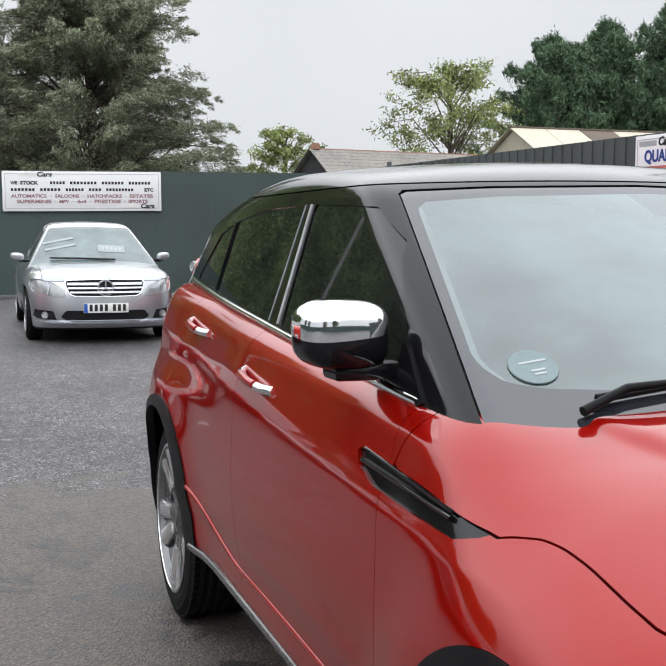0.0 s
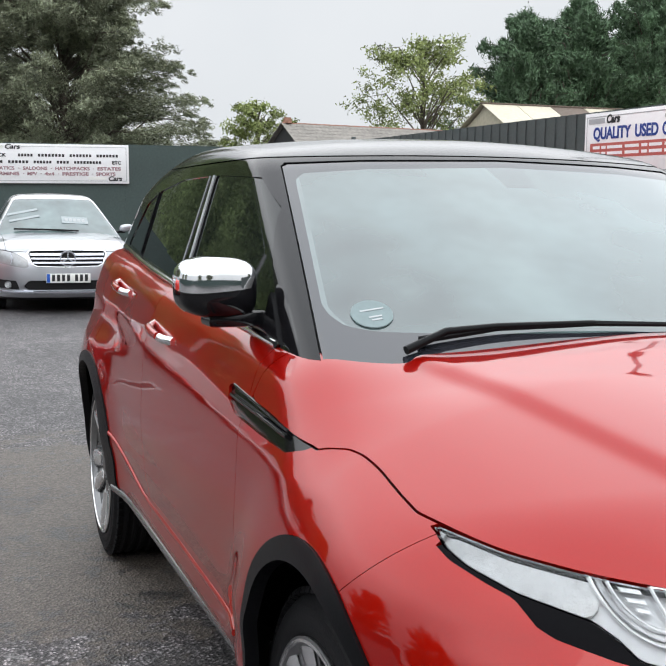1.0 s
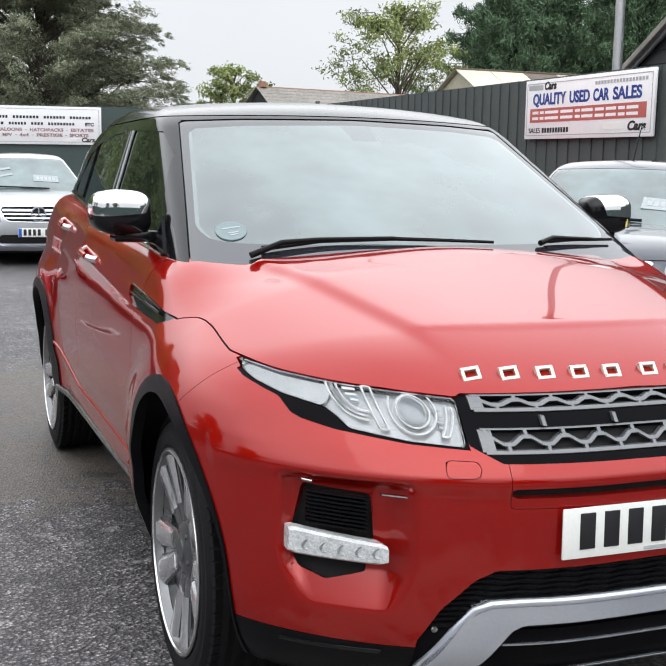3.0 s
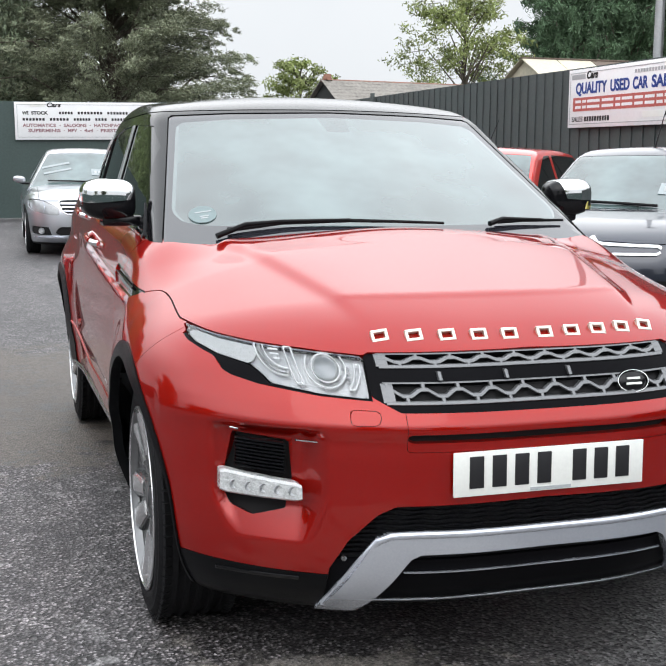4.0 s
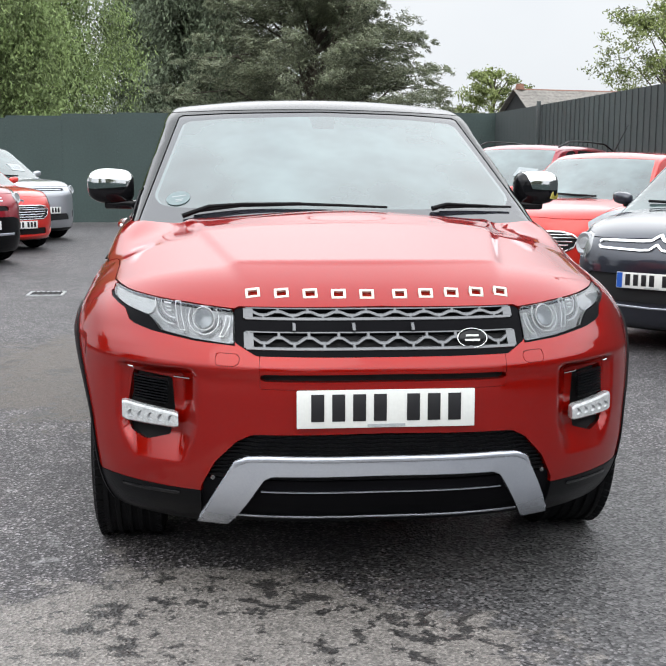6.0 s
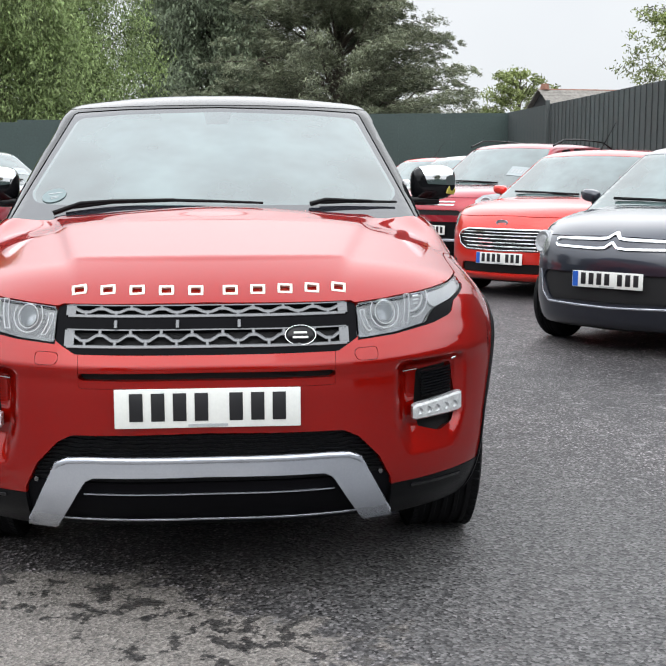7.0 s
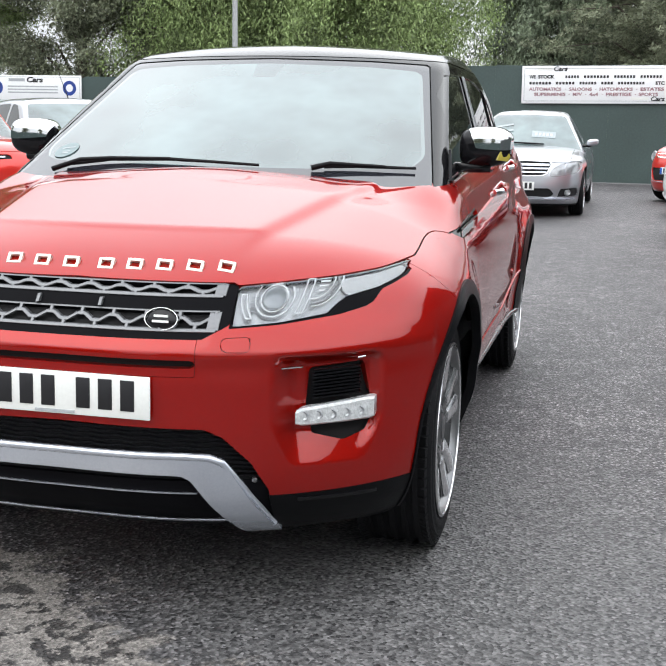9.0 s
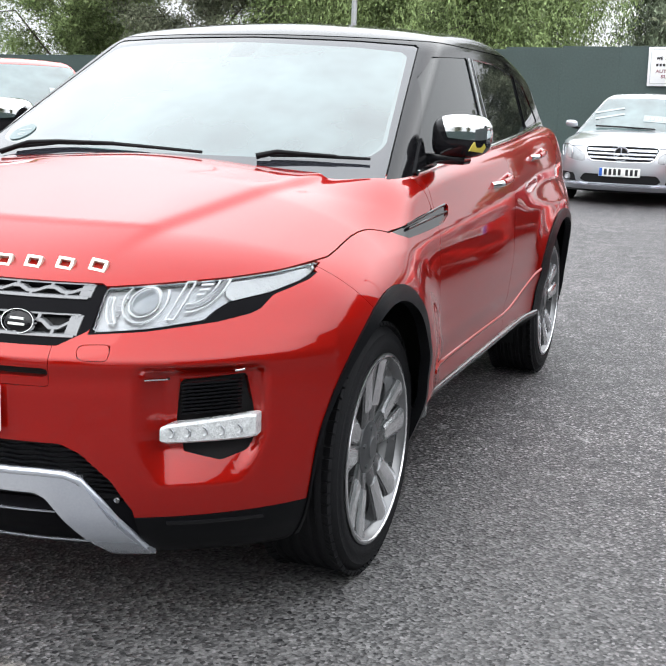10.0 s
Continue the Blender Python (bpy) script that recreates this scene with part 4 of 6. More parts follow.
part("badge_rim", bm, CHROME, badge)
for w, z in ((0.034, 0.009), (0.040, -0.010)):
    bm = bmesh.new()
    box(bm, w, 0.008, 0.004, Matrix.Translation((0, z, 0.0125)))
    part("badge_bar", bm, PLATE_WHITE, badge)

NAME_METAL = surface("satin_name_metal", (0.74, 0.72, 0.63), 0.3, 0.6, 0.3, 0.1)
# raised bright blocks of the bonnet's name
spots = [-0.375, -0.29, -0.205, -0.12, -0.035, 0.065, 0.145, 0.225, 0.305, 0.385]
for k, xx in enumerate(spots):
    y0 = 0.168 + 0.33 * xx * xx
    hit_ = shoot(suv_body, np.array([[-abs(xx), 0.6, 0.7]]), np.array([[0, (y0 - 0.6), 0.19]]) / np.hypot(y0 - 0.6, 0.19))[0]
    nn = Vector(gradient(suv_body, hit_[None])[0])
    if xx > 0:
        nn.x = -nn.x
    bm = bmesh.new()
    for bx, by, bw, bh in ((0, 0.0125, 0.044, 0.008), (0, -0.0125, 0.044, 0.008), (-0.018, 0, 0.008, 0.030), (0.018, 0, 0.008, 0.030)):
        box(bm, bw, bh, 0.012, Matrix.Rotation(radians(24), 4, "X") @ Matrix.Translation((bx, by, 0.002)), 0.0012, 1)
    side_v = Vector((1, 0, 0))
    yv = nn.cross(side_v).normalized()
    xv = yv.cross(nn)
    rot = Matrix((xv, yv, nn)).transposed().to_4x4()
    part("name_block", bm, NAME_METAL, SUV, "bright metal block of a plain name bar" if k == 0 else "", at=Matrix.Translation(Vector((xx, hit_[1], hit_[2]))) @ rot)

# headlamps
LENS_GREY = surface("projector_glass", (0.20, 0.22, 0.24), 0.08, 0.2, 1.0, 0.2)
for f, s in ((lambda m: m, -1), (mirrored, 1)):
    cover = f(skirt(moved(lamp, -0.001), 0.012, True))
    L = sheet("headlamp", cover, LAMP_GLASS, SUV, "clear swept-back headlamp with ring light guides", both=False)
    sheet("lamp_bowl", f(moved(lamp, -0.020)), REFLECTOR, L, both=False)
    rim_m = clip(lamp, lambda P: -(head(P) + 0.0032))
    sheet("lamp_bezel", f(skirt(moved(rim_m, -0.006), 0.013, True)), BLACK_SATIN, L, both=False)

    def guide(name, cx, cz, r, a0, a1, material, w=0.0034, back=0.008):
        """A slim bar along an arc, set behind the cover."""
        bm = bmesh.new()
        arc = [radians(a0 + (a1 - a0) * k / 28) for k in range(29)]
        bar_path(bm, [(s * (cx + r * math.cos(a)), cz + r * math.sin(a)) for a in arc], w, 0.006)
        part(name, wrap(bm, -back), material, L, smooth=40)

    def dished(name, cx, cz, r0, r1, back, dome, material):
        """A round dished or domed piece, set behind the cover."""
        bm = bmesh.new()
        rows = []
        for i in range(7):
            r = r0 + (r1 - r0) * i / 6
            rows.append([bm.verts.new((s * (cx + r * math.cos(a)), -dome * (1 - (i / 6) ** 2), cz + r * math.sin(a))) for a in np.linspace(0, 2 * math.pi, 33)[:-1]])
        for A, B in zip(rows, rows[1:]):
            for i in range(32):
                bm.faces.new((A[i], A[(i + 1) % 32], B[(i + 1) % 32], B[i]))
        if r0 < 0.002:
            bm.faces.new(rows[0])
        bmesh.ops.recalc_face_normals(bm, faces=bm.faces)
        part(name, wrap(bm, -back), material, L, smooth=60)

    # projector with its rings, the second lamp and the outlined light guides
    dished("projector_lens", 0.523, 0.812, 0.001, 0.025, 0.012, 0.006, LENS_GREY)
    dished("projector_shroud", 0.523, 0.812, 0.025, 0.031, 0.010, -0.004, LAMP_GREY)
    guide("projector_ring", 0.523, 0.812, 0.0315, 0, 360, RING, 0.0026)
    guide("light_guide", 0.523, 0.814, 0.045, 145, 395, RING, 0.003)
    guide("light_guide", 0.612, 0.850, 0.058, 10, -92, RING, 0.0036)
    guide("light_guide", 0.608, 0.853, 0.044, 6, -94, RING, 0.003)
    guide("light_guide", 0.610, 0.851, 0.051, 9, -93, LAMP_GREY, 0.008, 0.012)
    for z, w_ in ((0.848, 0.022), (0.838, 0.020), (0.828, 0.014)):
        bm = bmesh.new()
        bar_path(bm, [(s * 0.620, z), (s * (0.620 + w_), z + 0.001)], 0.0045, 0.004)
        part("reflector_rib", wrap(bm, -0.012), RING, L, smooth=0)
    for x0, x1, z0, z1, lean in ((0.607, 0.591, 0.856, 0.777, 0.014), (0.458, 0.445, 0.822, 0.766, -0.020)):
        bm = bmesh.new()
        t_ = np.linspace(0, 1, 12)
        near = [(s * (x0 - lean * t * t), z0 + (z1 - z0) * t) for t in t_]
        far_ = [(s * (x1 - lean * t * t), z0 + (z1 - z0) * t) for t in t_]
        bar_path(bm, near + far_[::-1] + near[:1], 0.0028, 0.006)
        part("light_guide", wrap(bm, -0.006), RING, L, smooth=40)
    for k in range(5):
        z = 0.770 + 0.011 * k
        bm = bmesh.new()
        bar_path(bm, [(s * 0.468, z), (s * (0.476 + 0.002 * k), z + 0.001)], 0.004, 0.004)
        part("reflector_rib", wrap(bm, -0.014), LAMP_GREY, L, smooth=0)
    fin = clip(lamp, front_poly([(0.664, 0.857), (0.748, 0.868), (0.804, 0.884), (0.807, 0.866), (0.797, 0.852), (0.759, 0.833), (0.70, 0.818), (0.685, 0.822)]))
    sheet("indicator_lens", f(skirt(moved(fin, -0.010), 0.008, True)), LED, L, both=False)

# running lamps, recess slats and bright tabs
for s in (-1, 1):
    bm = bmesh.new()
    n = 14
    rows = []
    for k in range(n + 1):
        xx = 0.600 + 0.174 * k / n
        top = 0.538 + 0.016 * k / n
        y = float(skin_y(xx, 0.54)[0])
        e = 0.004 if k in (0, n) else 0
        rows.append([bm.verts.new((s * xx, y + dy, zz)) for zz, dy in ((0.496 + e, 0.03), (0.493 + e, -0.004), (0.498 + e, -0.012), (top - 0.006 - e, -0.012), (top - e, -0.004), (top - e, 0.03))])
    for A, B in zip(rows, rows[1:]):
        for i in range(6):
            j = (i + 1) % 6
            bm.faces.new((A[i], A[j], B[j], B[i]))
    bm.faces.new(rows[0])
    bm.faces.new(rows[-1])
    bmesh.ops.recalc_face_normals(bm, faces=bm.faces)
    dl = part("running_lamp", bm, LED, SUV, "clear bar-shaped running lamp")
    for k in range(5):
        xx = 0.62 + 0.031 * k
        bm = bmesh.new()
        y = float(skin_y(xx, 0.54)[0])
        lathe(bm, [(0.001, -0.004), (0.006, 0.0), (0.011, 0.004), (0.012, 0.0)], 16)
        part("lamp_cell", bm, REFLECTOR, dl, at=pose(s * xx, y - 0.011, 0.520, 90, 0, 0))
    for k in range(9):
        z = 0.560 + 0.0088 * k
        bm = bmesh.new()
        bar_path(bm, [(s * 0.632, z), (s * 0.736, z + 0.004)], 0.0045, 0.02)
        part("recess_slat", wrap(bm, -0.012), BLACK_PLASTIC, SUV)
    for x0, x1, z in ((0.566, 0.612, 0.647), (0.735, 0.752, 0.662)):
        bm = bmesh.new()
        bar_path(bm, [(s * x0, z - 0.002), (s * x1, z)], 0.005, 0.01)
        part("bright_tab", wrap(bm, 0.003), CHROME, SUV)

# lower intake, lip and silver guard
SKID = [(-0.1, 0.424), (0.40, 0.420), (0.432, 0.408), (0.545, 0.196), (0.452, 0.196), (0.350, 0.358), (0.325, 0.371), (-0.1, 0.374)]
guard = clip(S0, front_poly(SKID, 0.45))
sheet("skid_guard", skirt(moved(guard, 0.014), 0.035), SILVER, SUV, "satin silver guard under the front bumper")
bm = bmesh.new()
edge_line = [(-0.532, 0.21), (-0.43, 0.405), (-0.40, 0.418)] + [(x, 0.421) for x in np.linspace(-0.34, 0.34, 12)] + [(0.40, 0.418), (0.43, 0.405), (0.532, 0.21)]
pipe(bm, [(x, float(skin_y(x, z)[0]) - 0.010, z) for x, z in edge_line], 0.010, 10)
part("guard_edge", bm, SILVER, SUV, "rounded upper edge of the silver guard", smooth=60)
low = clip(clip(S0, intake), lambda P: P[:, 2] - 0.345)
sheet("lower_lip", skirt(moved(low, -0.012), 0.02), BLACK_SATIN, SUV, "gloss black lower lip")
for k in range(11):
    z = 0.488 - 0.0125 * k
    half = float(np.interp(z, [0.345, 0.40, 0.47, 0.49], [0.52, 0.49, 0.43, 0.385]))
    bm = bmesh.new()
    n = 22
    pts = [(-half + 2 * half * i / n, z + (0.002 if i % 2 else -0.002)) for i in range(n + 1)]
    bar_path(bm, pts, 0.0045, 0.018)
    part("intake_slat", wrap(bm, -0.012), BLACK_PLASTIC, SUV, smooth=0)
for z, half, r in ((0.314, 0.36, 0.0018), (0.222, 0.43, 0.004), (0.398, 0.0, 0)):
    if half:
        bm = bmesh.new()
        bar_path(bm, [(-half, z), (half, z)], r * 2, 0.008)
        part("lip_line", wrap(bm, -0.004), SILVER, SUV, smooth=0)
for s in (-1, 1):
    bm = bmesh.new()
    lathe(bm, [(0.001, 0.004), (0.006, 0.003), (0.008, 0)], 12)
    part("trim_bolt", bm, RIM_GREY, SUV, at=pose(s * 0.50, float(skin_y(0.50, 0.35)[0]) + 0.008, 0.35, 90, 0, 0))
    # gloss bar added where the lower cladding only carries a highlight
    bm = bmesh.new()
    bar_path(bm, [(s * 0.60, 0.288), (s * 0.78, 0.282)], 0.012, 0.008)
    part("lip_highlight", wrap(bm, 0.006), BLACK_GLOSS, SUV)

# door mirrors
for s in (-1, 1):
    def mirror_shape(cut):
        bm = bmesh.new()
        bmesh.ops.create_uvsphere(bm, u_segments=40, v_segments=28, radius=1)
        for v in bm.verts:
            x, y, z = v.co
            q = 3.6
            r = (abs(x) ** q + abs(y) ** q + abs(z) ** q) ** (1 / q)
            x, y, z = x / r, y / r, z / r
            taper = 1 - 0.16 * (x * s > 0) * (x * s) ** 2
            v.co = Vector((x * 0.094, y * 0.075 * taper, z * 0.072 * taper + 0.004 * x * s))
        g = bm.verts[:] + bm.edges[:] + bm.faces[:]
        no = Vector((0.08 * s, -0.12, 1)).normalized()
        if cut:
            bmesh.ops.bisect_plane(bm, geom=g, plane_co=(0, 0, 0.004), plane_no=no * cut, clear_inner=True)
        return bm

    M = part("door_mirror", mirror_shape(0), BLACK_GLOSS, SUV, "door mirror with chrome upper cap", smooth=40, at=pose(s * 0.900, 1.63, 1.186, 0, 0, s * -8))
    bm = mirror_shape(1)
    for v in bm.verts:
        v.co *= 1.012
    # the inner end, towards the car, stays black
    g = bm.verts[:] + bm.edges[:] + bm.faces[:]
    bmesh.ops.bisect_plane(bm, geom=g, plane_co=Vector((-s * 0.95, -0.3, 0)) * (0.045 if s > 0 else 0.083), plane_no=Vector((-s * 0.95, -0.3, -0.35)).normalized(), clear_outer=True)
    part("mirror_cap", bm, CHROME, M, "polished chrome cap", smooth=40)
    bm = bmesh.new()
    box(bm, 0.13, 0.013, 0.095, pose(-s * 0.008, 0.067, 0.0), 0.006)
    part("mirror_glass", bm, GLASS, M)
    # small amber plate put in for a yellow reflection on the mirror
    bm = bmesh.new()
    prism(bm, [(0.0, -0.02), (0.02, 0.014), (0.06, 0.016), (0.075, -0.005), (0.06, -0.026)], 0.006, pose(s * 0.052, -0.073, -0.026, 90, 0, s * 52) @ Matrix.Diagonal((s * 0.85, 0.9, 1, 1)), 0.0015)
    bmesh.ops.recalc_face_normals(bm, faces=bm.faces)
    if s > 0:
        part("mirror_reflection", bm, AMBER, M)
    bm = bmesh.new()
    prism(bm, [(0.028, -0.040), (0.022, 0.03), (-0.115, 0.045), (-0.135, 0.02), (-0.12, -0.05), (-0.04, -0.058)], 0.036, Matrix.Translation((0, 0, -0.092)) @ Matrix.Diagonal((s, 1, 1, 1)), 0.010)
    bmesh.ops.recalc_face_normals(bm, faces=bm.faces)
    part("mirror_foot", bm, BLACK_GLOSS, M, smooth=40)

sail = clip(C0, side_poly([(1.38, 1.045), (1.50, 1.075), (1.56, 1.10), (1.585, 1.185), (1.44, 1.085)]))
for f in (lambda m: m, mirrored):
    sheet("mirror_sail", f(skirt(moved(sail, 0.006), 0.01, True)), BLACK_GLOSS, SUV, both=False)

# door handles, belt strip, sill strip, flaps
def side_x(f, y, z, o=0.6):
    return -float(shoot(f, np.array([[0.0, y, z]]), np.array([[-1.0, 0, 0]]))[0][0])


for s in (-1, 1):
    for y0, y1, z0 in ((2.20, 2.49, 0.990), (3.08, 3.37, 1.062)):
        bm = bmesh.new()
        pts = []
        for k in range(9):
            t = k / 8
            y = y0 + (y1 - y0) * t
            z = z0 + 0.024 * t
            pts.append((s * (side_x(suv_body, y, z) + 0.034 * math.sin(math.pi * min(1, max(0, t))) ** 0.5 - 0.004), y, z))
        pipe(bm, pts, 0.013, 10)
        h = part("door_handle", bm, CHROME, SUV, "bright door handle with red inlay", smooth=50)
        bm = bmesh.new()
        pipe(bm, [(p[0] + s * 0.0035, p[1], p[2] + 0.003) for p in pts[2:7]], 0.0125, 10)
        part("handle_inlay", bm, RED, h, smooth=50)
    bm = bmesh.new()
    pts = []
    for k in range(26):
        y = 1.44 + (3.95 - 1.44) * k / 25
        z = float(spline(y, [1.4, 2.5, 3.1, 3.97], [1.066, 1.125, 1.156, 1.204]))
        pts.append((s * (side_x(suv_cabin, y, z) + 0.002), y, z))
    pipe(bm, pts, 0.010, 8)
    part("belt_strip", bm, CHROME, SUV, "bright strip under the side windows", smooth=60)
    bm = bmesh.new()
    pipe(bm, [(s * (side_x(suv_body, y, 0.335 + 0.02 * (y - 1.24)) + 0.004), y, 0.335 + 0.02 * (y - 1.24)) for y in np.linspace(1.24, 3.04, 16)], 0.013, 8)
    part("sill_strip", bm, RIM_GREY, SUV, "grey metal strip along the sill", smooth=60)
    bm = bmesh.new()
    line = [(y, 0.45 + 0.13 * float(ease((y - 2.45) / 0.75))) for y in np.linspace(1.34, 3.06, 18)]
    pipe(bm, [(s * (side_x(suv_body, y, z) - 0.003), y, z) for y, z in line], 0.009, 8)
    part("door_moulding", bm, RED, SUV, smooth=60)
    for y in (AXLE_F + 0.40, AXLE_R + 0.42):
        bm = bmesh.new()
        box(bm, 0.15, 0.014, 0.22, pose(s * 0.80, y - 0.01, 0.35, 8, 0, 0), 0.005)
        part("mud_flap", bm, BLACK_PLASTIC, SUV)
    for za, zb_ in ((0.936, 0.966), (0.926, 0.944)):
        bm = bmesh.new()
        pipe(bm, [(s * (side_x(suv_body, y, za + (zb_ - za) * k / 7) - 0.003), y, za + (zb_ - za) * k / 7) for k, y in enumerate(np.linspace(1.12, 1.54, 8))], 0.005, 6)
        part("vent_fin", bm, BLACK_GLOSS, SUV, smooth=60)
    # window seams
    for (ya, za), (yb_, zb_), r in (((2.470, 1.14), (2.465, 1.470), 0.0055), ((2.572, 1.142), (2.525, 1.470), 0.0025), ((3.415, 1.188), (3.388, 1.428), 0.003)):
        bm = bmesh.new()
        pts = [(s * (side_x(suv_cabin, ya + (yb_ - ya) * t, za + (zb_ - za) * t) + 0.001), ya + (yb_ - ya) * t, za + (zb_ - za) * t) for t in np.linspace(0, 1, 8)]
        pipe(bm, pts, r, 6)
        part("window_seam", bm, BLACK_PLASTIC if ya == 3.415 else GALV, SUV, smooth=60)


# wipers, sticker, fin
def on_screen(x, z, up):
    p = shoot(suv_cabin, np.array([[-abs(x), 2.0, z]]), np.array([[0, -1.0, 0]]))[0]
    n = gradient(suv_cabin, p[None])[0]
    p = p + n * up
    return (x, float(p[1]), float(p[2]))


def wiper(pivot, elbow, blade):
    bm = bmesh.new()
    pipe(bm, [on_screen(*pivot, 0.012), on_screen(*elbow, 0.020), on_screen(*blade[1], 0.016), on_screen(*blade[len(blade) // 2], 0.014)], 0.010, 8, 0.006)
    w = part("wiper", bm, BLACK_PLASTIC, SUV, "black wiper arm and blade", smooth=50)
    bm = bmesh.new()
    pipe(bm, [on_screen(*p, 0.012) for p in blade], 0.009, 6, 0.005)
    part("wiper_blade", bm, RUBBER, w, smooth=50)


wiper((-0.60, 1.07), (-0.50, 1.098), [(-0.56, 1.088), (-0.38, 1.110), (-0.15, 1.116), (0.0, 1.112), (0.18, 1.105)])
wiper((0.36, 1.10), (0.42, 1.108), [(0.40, 1.106), (0.50, 1.108), (0.60, 1.106), (0.70, 1.104)])
c = Vector(on_screen(-0.618, 1.143, 0.001))
nn = Vector(gradient(suv_cabin, np.array([c]))[0])
xv = Vector((1, 0, 0))
yv = nn.cross(xv).normalized()
xv = yv.cross(nn)
bm = bmesh.new()
tube(bm, 0.047, 0.046, 0.002, Matrix(), 32)
st = part("screen_sticker", bm, surface("pale_sticker", (0.15, 0.20, 0.205), 0.4), SUV, "round pale sticker inside the windscreen", at=Matrix.Translation(c) @ Matrix((xv, yv, nn)).transposed().to_4x4() @ Matrix.Diagonal((1, 1.15, 1, 1)))
for w, y, m in ((0.055, 0.012, SIGN_GREY), (0.03, -0.012, SIGN_GREY), (0.024, -0.022, SIGN_GREY)):
    bm = bmesh.new()
    box(bm, w, 0.005, 0.001, Matrix.Translation((0.004, y, 0.0015)))
    part("sticker_bar", bm, m, st)
TAIL = [(4.02, 1.10), (3.93, 1.05), (4.0, 0.98), (4.3, 0.95), (4.35, 1.06)]
tl = clip(S0, side_poly(TAIL))
if len(tl[0]):
    for f in (lambda m: m, mirrored):
        sheet("tail_lamp", f(skirt(moved(tl, 0.004), 0.02, True)), TAIL_RED, SUV, "red and clear tail lamp", both=False)


# ---------------------------------------------------------------- fences and signs
def lift(y):
    """The land falls away a little behind the back fence."""
    return -0.035 * np.clip(y - 27.0, 0, 17)


def ground_z(y):
    return float(lift(y))


for v in ground.data.vertices:
    v.co.z = float(lift(v.co.y))
ground.data.update()


def fence_back():
    root = thing("fence_back", pose(0, 22.54, 0), "tall dark green boarded fence round the yard", "fence", kind="structure")
    x = -30.0
    while x < 6.05:
        w = 1.2
        top = float(spline(x + w / 2, [-30, -12, -6, -3.9, -2, 3, 6], [1.85, 2.05, 2.24, 2.33, 2.40, 2.46, 2.48]))
        bm = bmesh.new()
        box(bm, w - 0.001, 0.05, top, Matrix.Translation((x + w / 2, 0.025, top / 2)), 0.0012, 1)
        part("fence_panel", bm, FENCE, root)
        x += w
    return root


fence_back()


def fence_right():
    root = thing("fence_right", pose(6.10, 0, 0), "tall dark ribbed sheet fence along the yard", "fence", kind="structure")
    y = -6.0
    while y < 22.5:
        bm = bmesh.new()
        for k in range(8):
            yy = y + 0.125 * k + 0.0625
            h = 2.49
            box(bm, 0.02, 0.122 if k % 2 else 0.127, h, Matrix.Translation((-0.016 if k % 2 and y < 18.9 else 0.002 * (k % 2), yy, h / 2)))
        part("fence_panel", bm, FENCE_RIB, root, smooth=0)
        y += 1.0
    return root


bm = bmesh.new()
box(bm, 0.07, 0.07, 2.56, Matrix.Translation((-0.06, 19.0, 1.28)), 0.004)
part("fence_post", bm, FENCE_RIB, fence_right())


def board(name, m, w, h, label):
    root = thing(name, m, label, "sign")
    bm = bmesh.new()
    box(bm, w, 0.03, h, Matrix(), 0.004)
    part("panel", bm, SIGN_WHITE, root)
    return root


def wording(parent, text, x, z, size, material, width=0.0, lean=0.0, bold=0.0):
    """Raised lettering on a board, its left edge at x and its baseline at z; fitted to a width where one is given."""
    cu = bpy.data.curves.new("lettering", "FONT")
    cu.body = text
    cu.size = size
    cu.shear = lean
    cu.offset = bold
    cu.extrude = 0.002
    tmp = new("lettering", cu)
    bpy.context.view_layer.update()
    me = bpy.data.meshes.new_from_object(tmp.evaluated_get(bpy.context.evaluated_depsgraph_get()))
    bpy.data.objects.remove(tmp)
    me.materials.clear()
    me.materials.append(material)
    xs = [v.co.x for v in me.vertices]
    k = width / (max(xs) - min(xs)) if width else 1.0
    ob = new("lettering", me)
    ob.parent = parent
    ob.matrix_basis = pose(x, -0.018, z, 90, 0, 0) @ Matrix.Diagonal((k, 1, 1, 1))
    return ob


def words(parent, text, x, z, size, material, width, bold=0.0):
    """A line of words, each one a piece of its own."""
    total = sum(len(q) + 0.55 for q in text.split(" ")) - 0.55
    step = width / total
    for q in text.split(" "):
        if q == "-":
            stripe(parent, x + step * 0.3, z + size * 0.33, step * 0.4, size * 0.12, material)
        else:
            wording(parent, q, x, z, size, material, step * (len(q) - 0.15), 0, bold)
        x += step * (len(q) + 0.55)


def stripe(parent, x, z, w, h, material, name="print_bar", deep=0.004):
    bm = bmesh.new()
    box(bm, w, deep, h, Matrix.Translation((x + w / 2, -0.0165, z)))
    return part(name, bm, material, parent, smooth=0)


def word_bars(parent, x, z, w, h, material):
    """A word that stays a row of small plain bars."""
    n = max(2, round(w / 0.06))
    for k in range(n):
        stripe(parent, x + w * k / n, z, w / n * 0.68, h, material)


def border(parent, w, h, inset, material):
    a, b = w / 2 - inset, h / 2 - inset
    for x, z, sx, sz in ((-a, b, 2 * a, 0.008), (-a, -b, 2 * a, 0.008)):
        stripe(parent, x, z, sx, sz, material, "border_line")
    for x in (-a, a):
        stripe(parent, x - 0.004, 0, 0.008, 2 * b, material, "border_line")


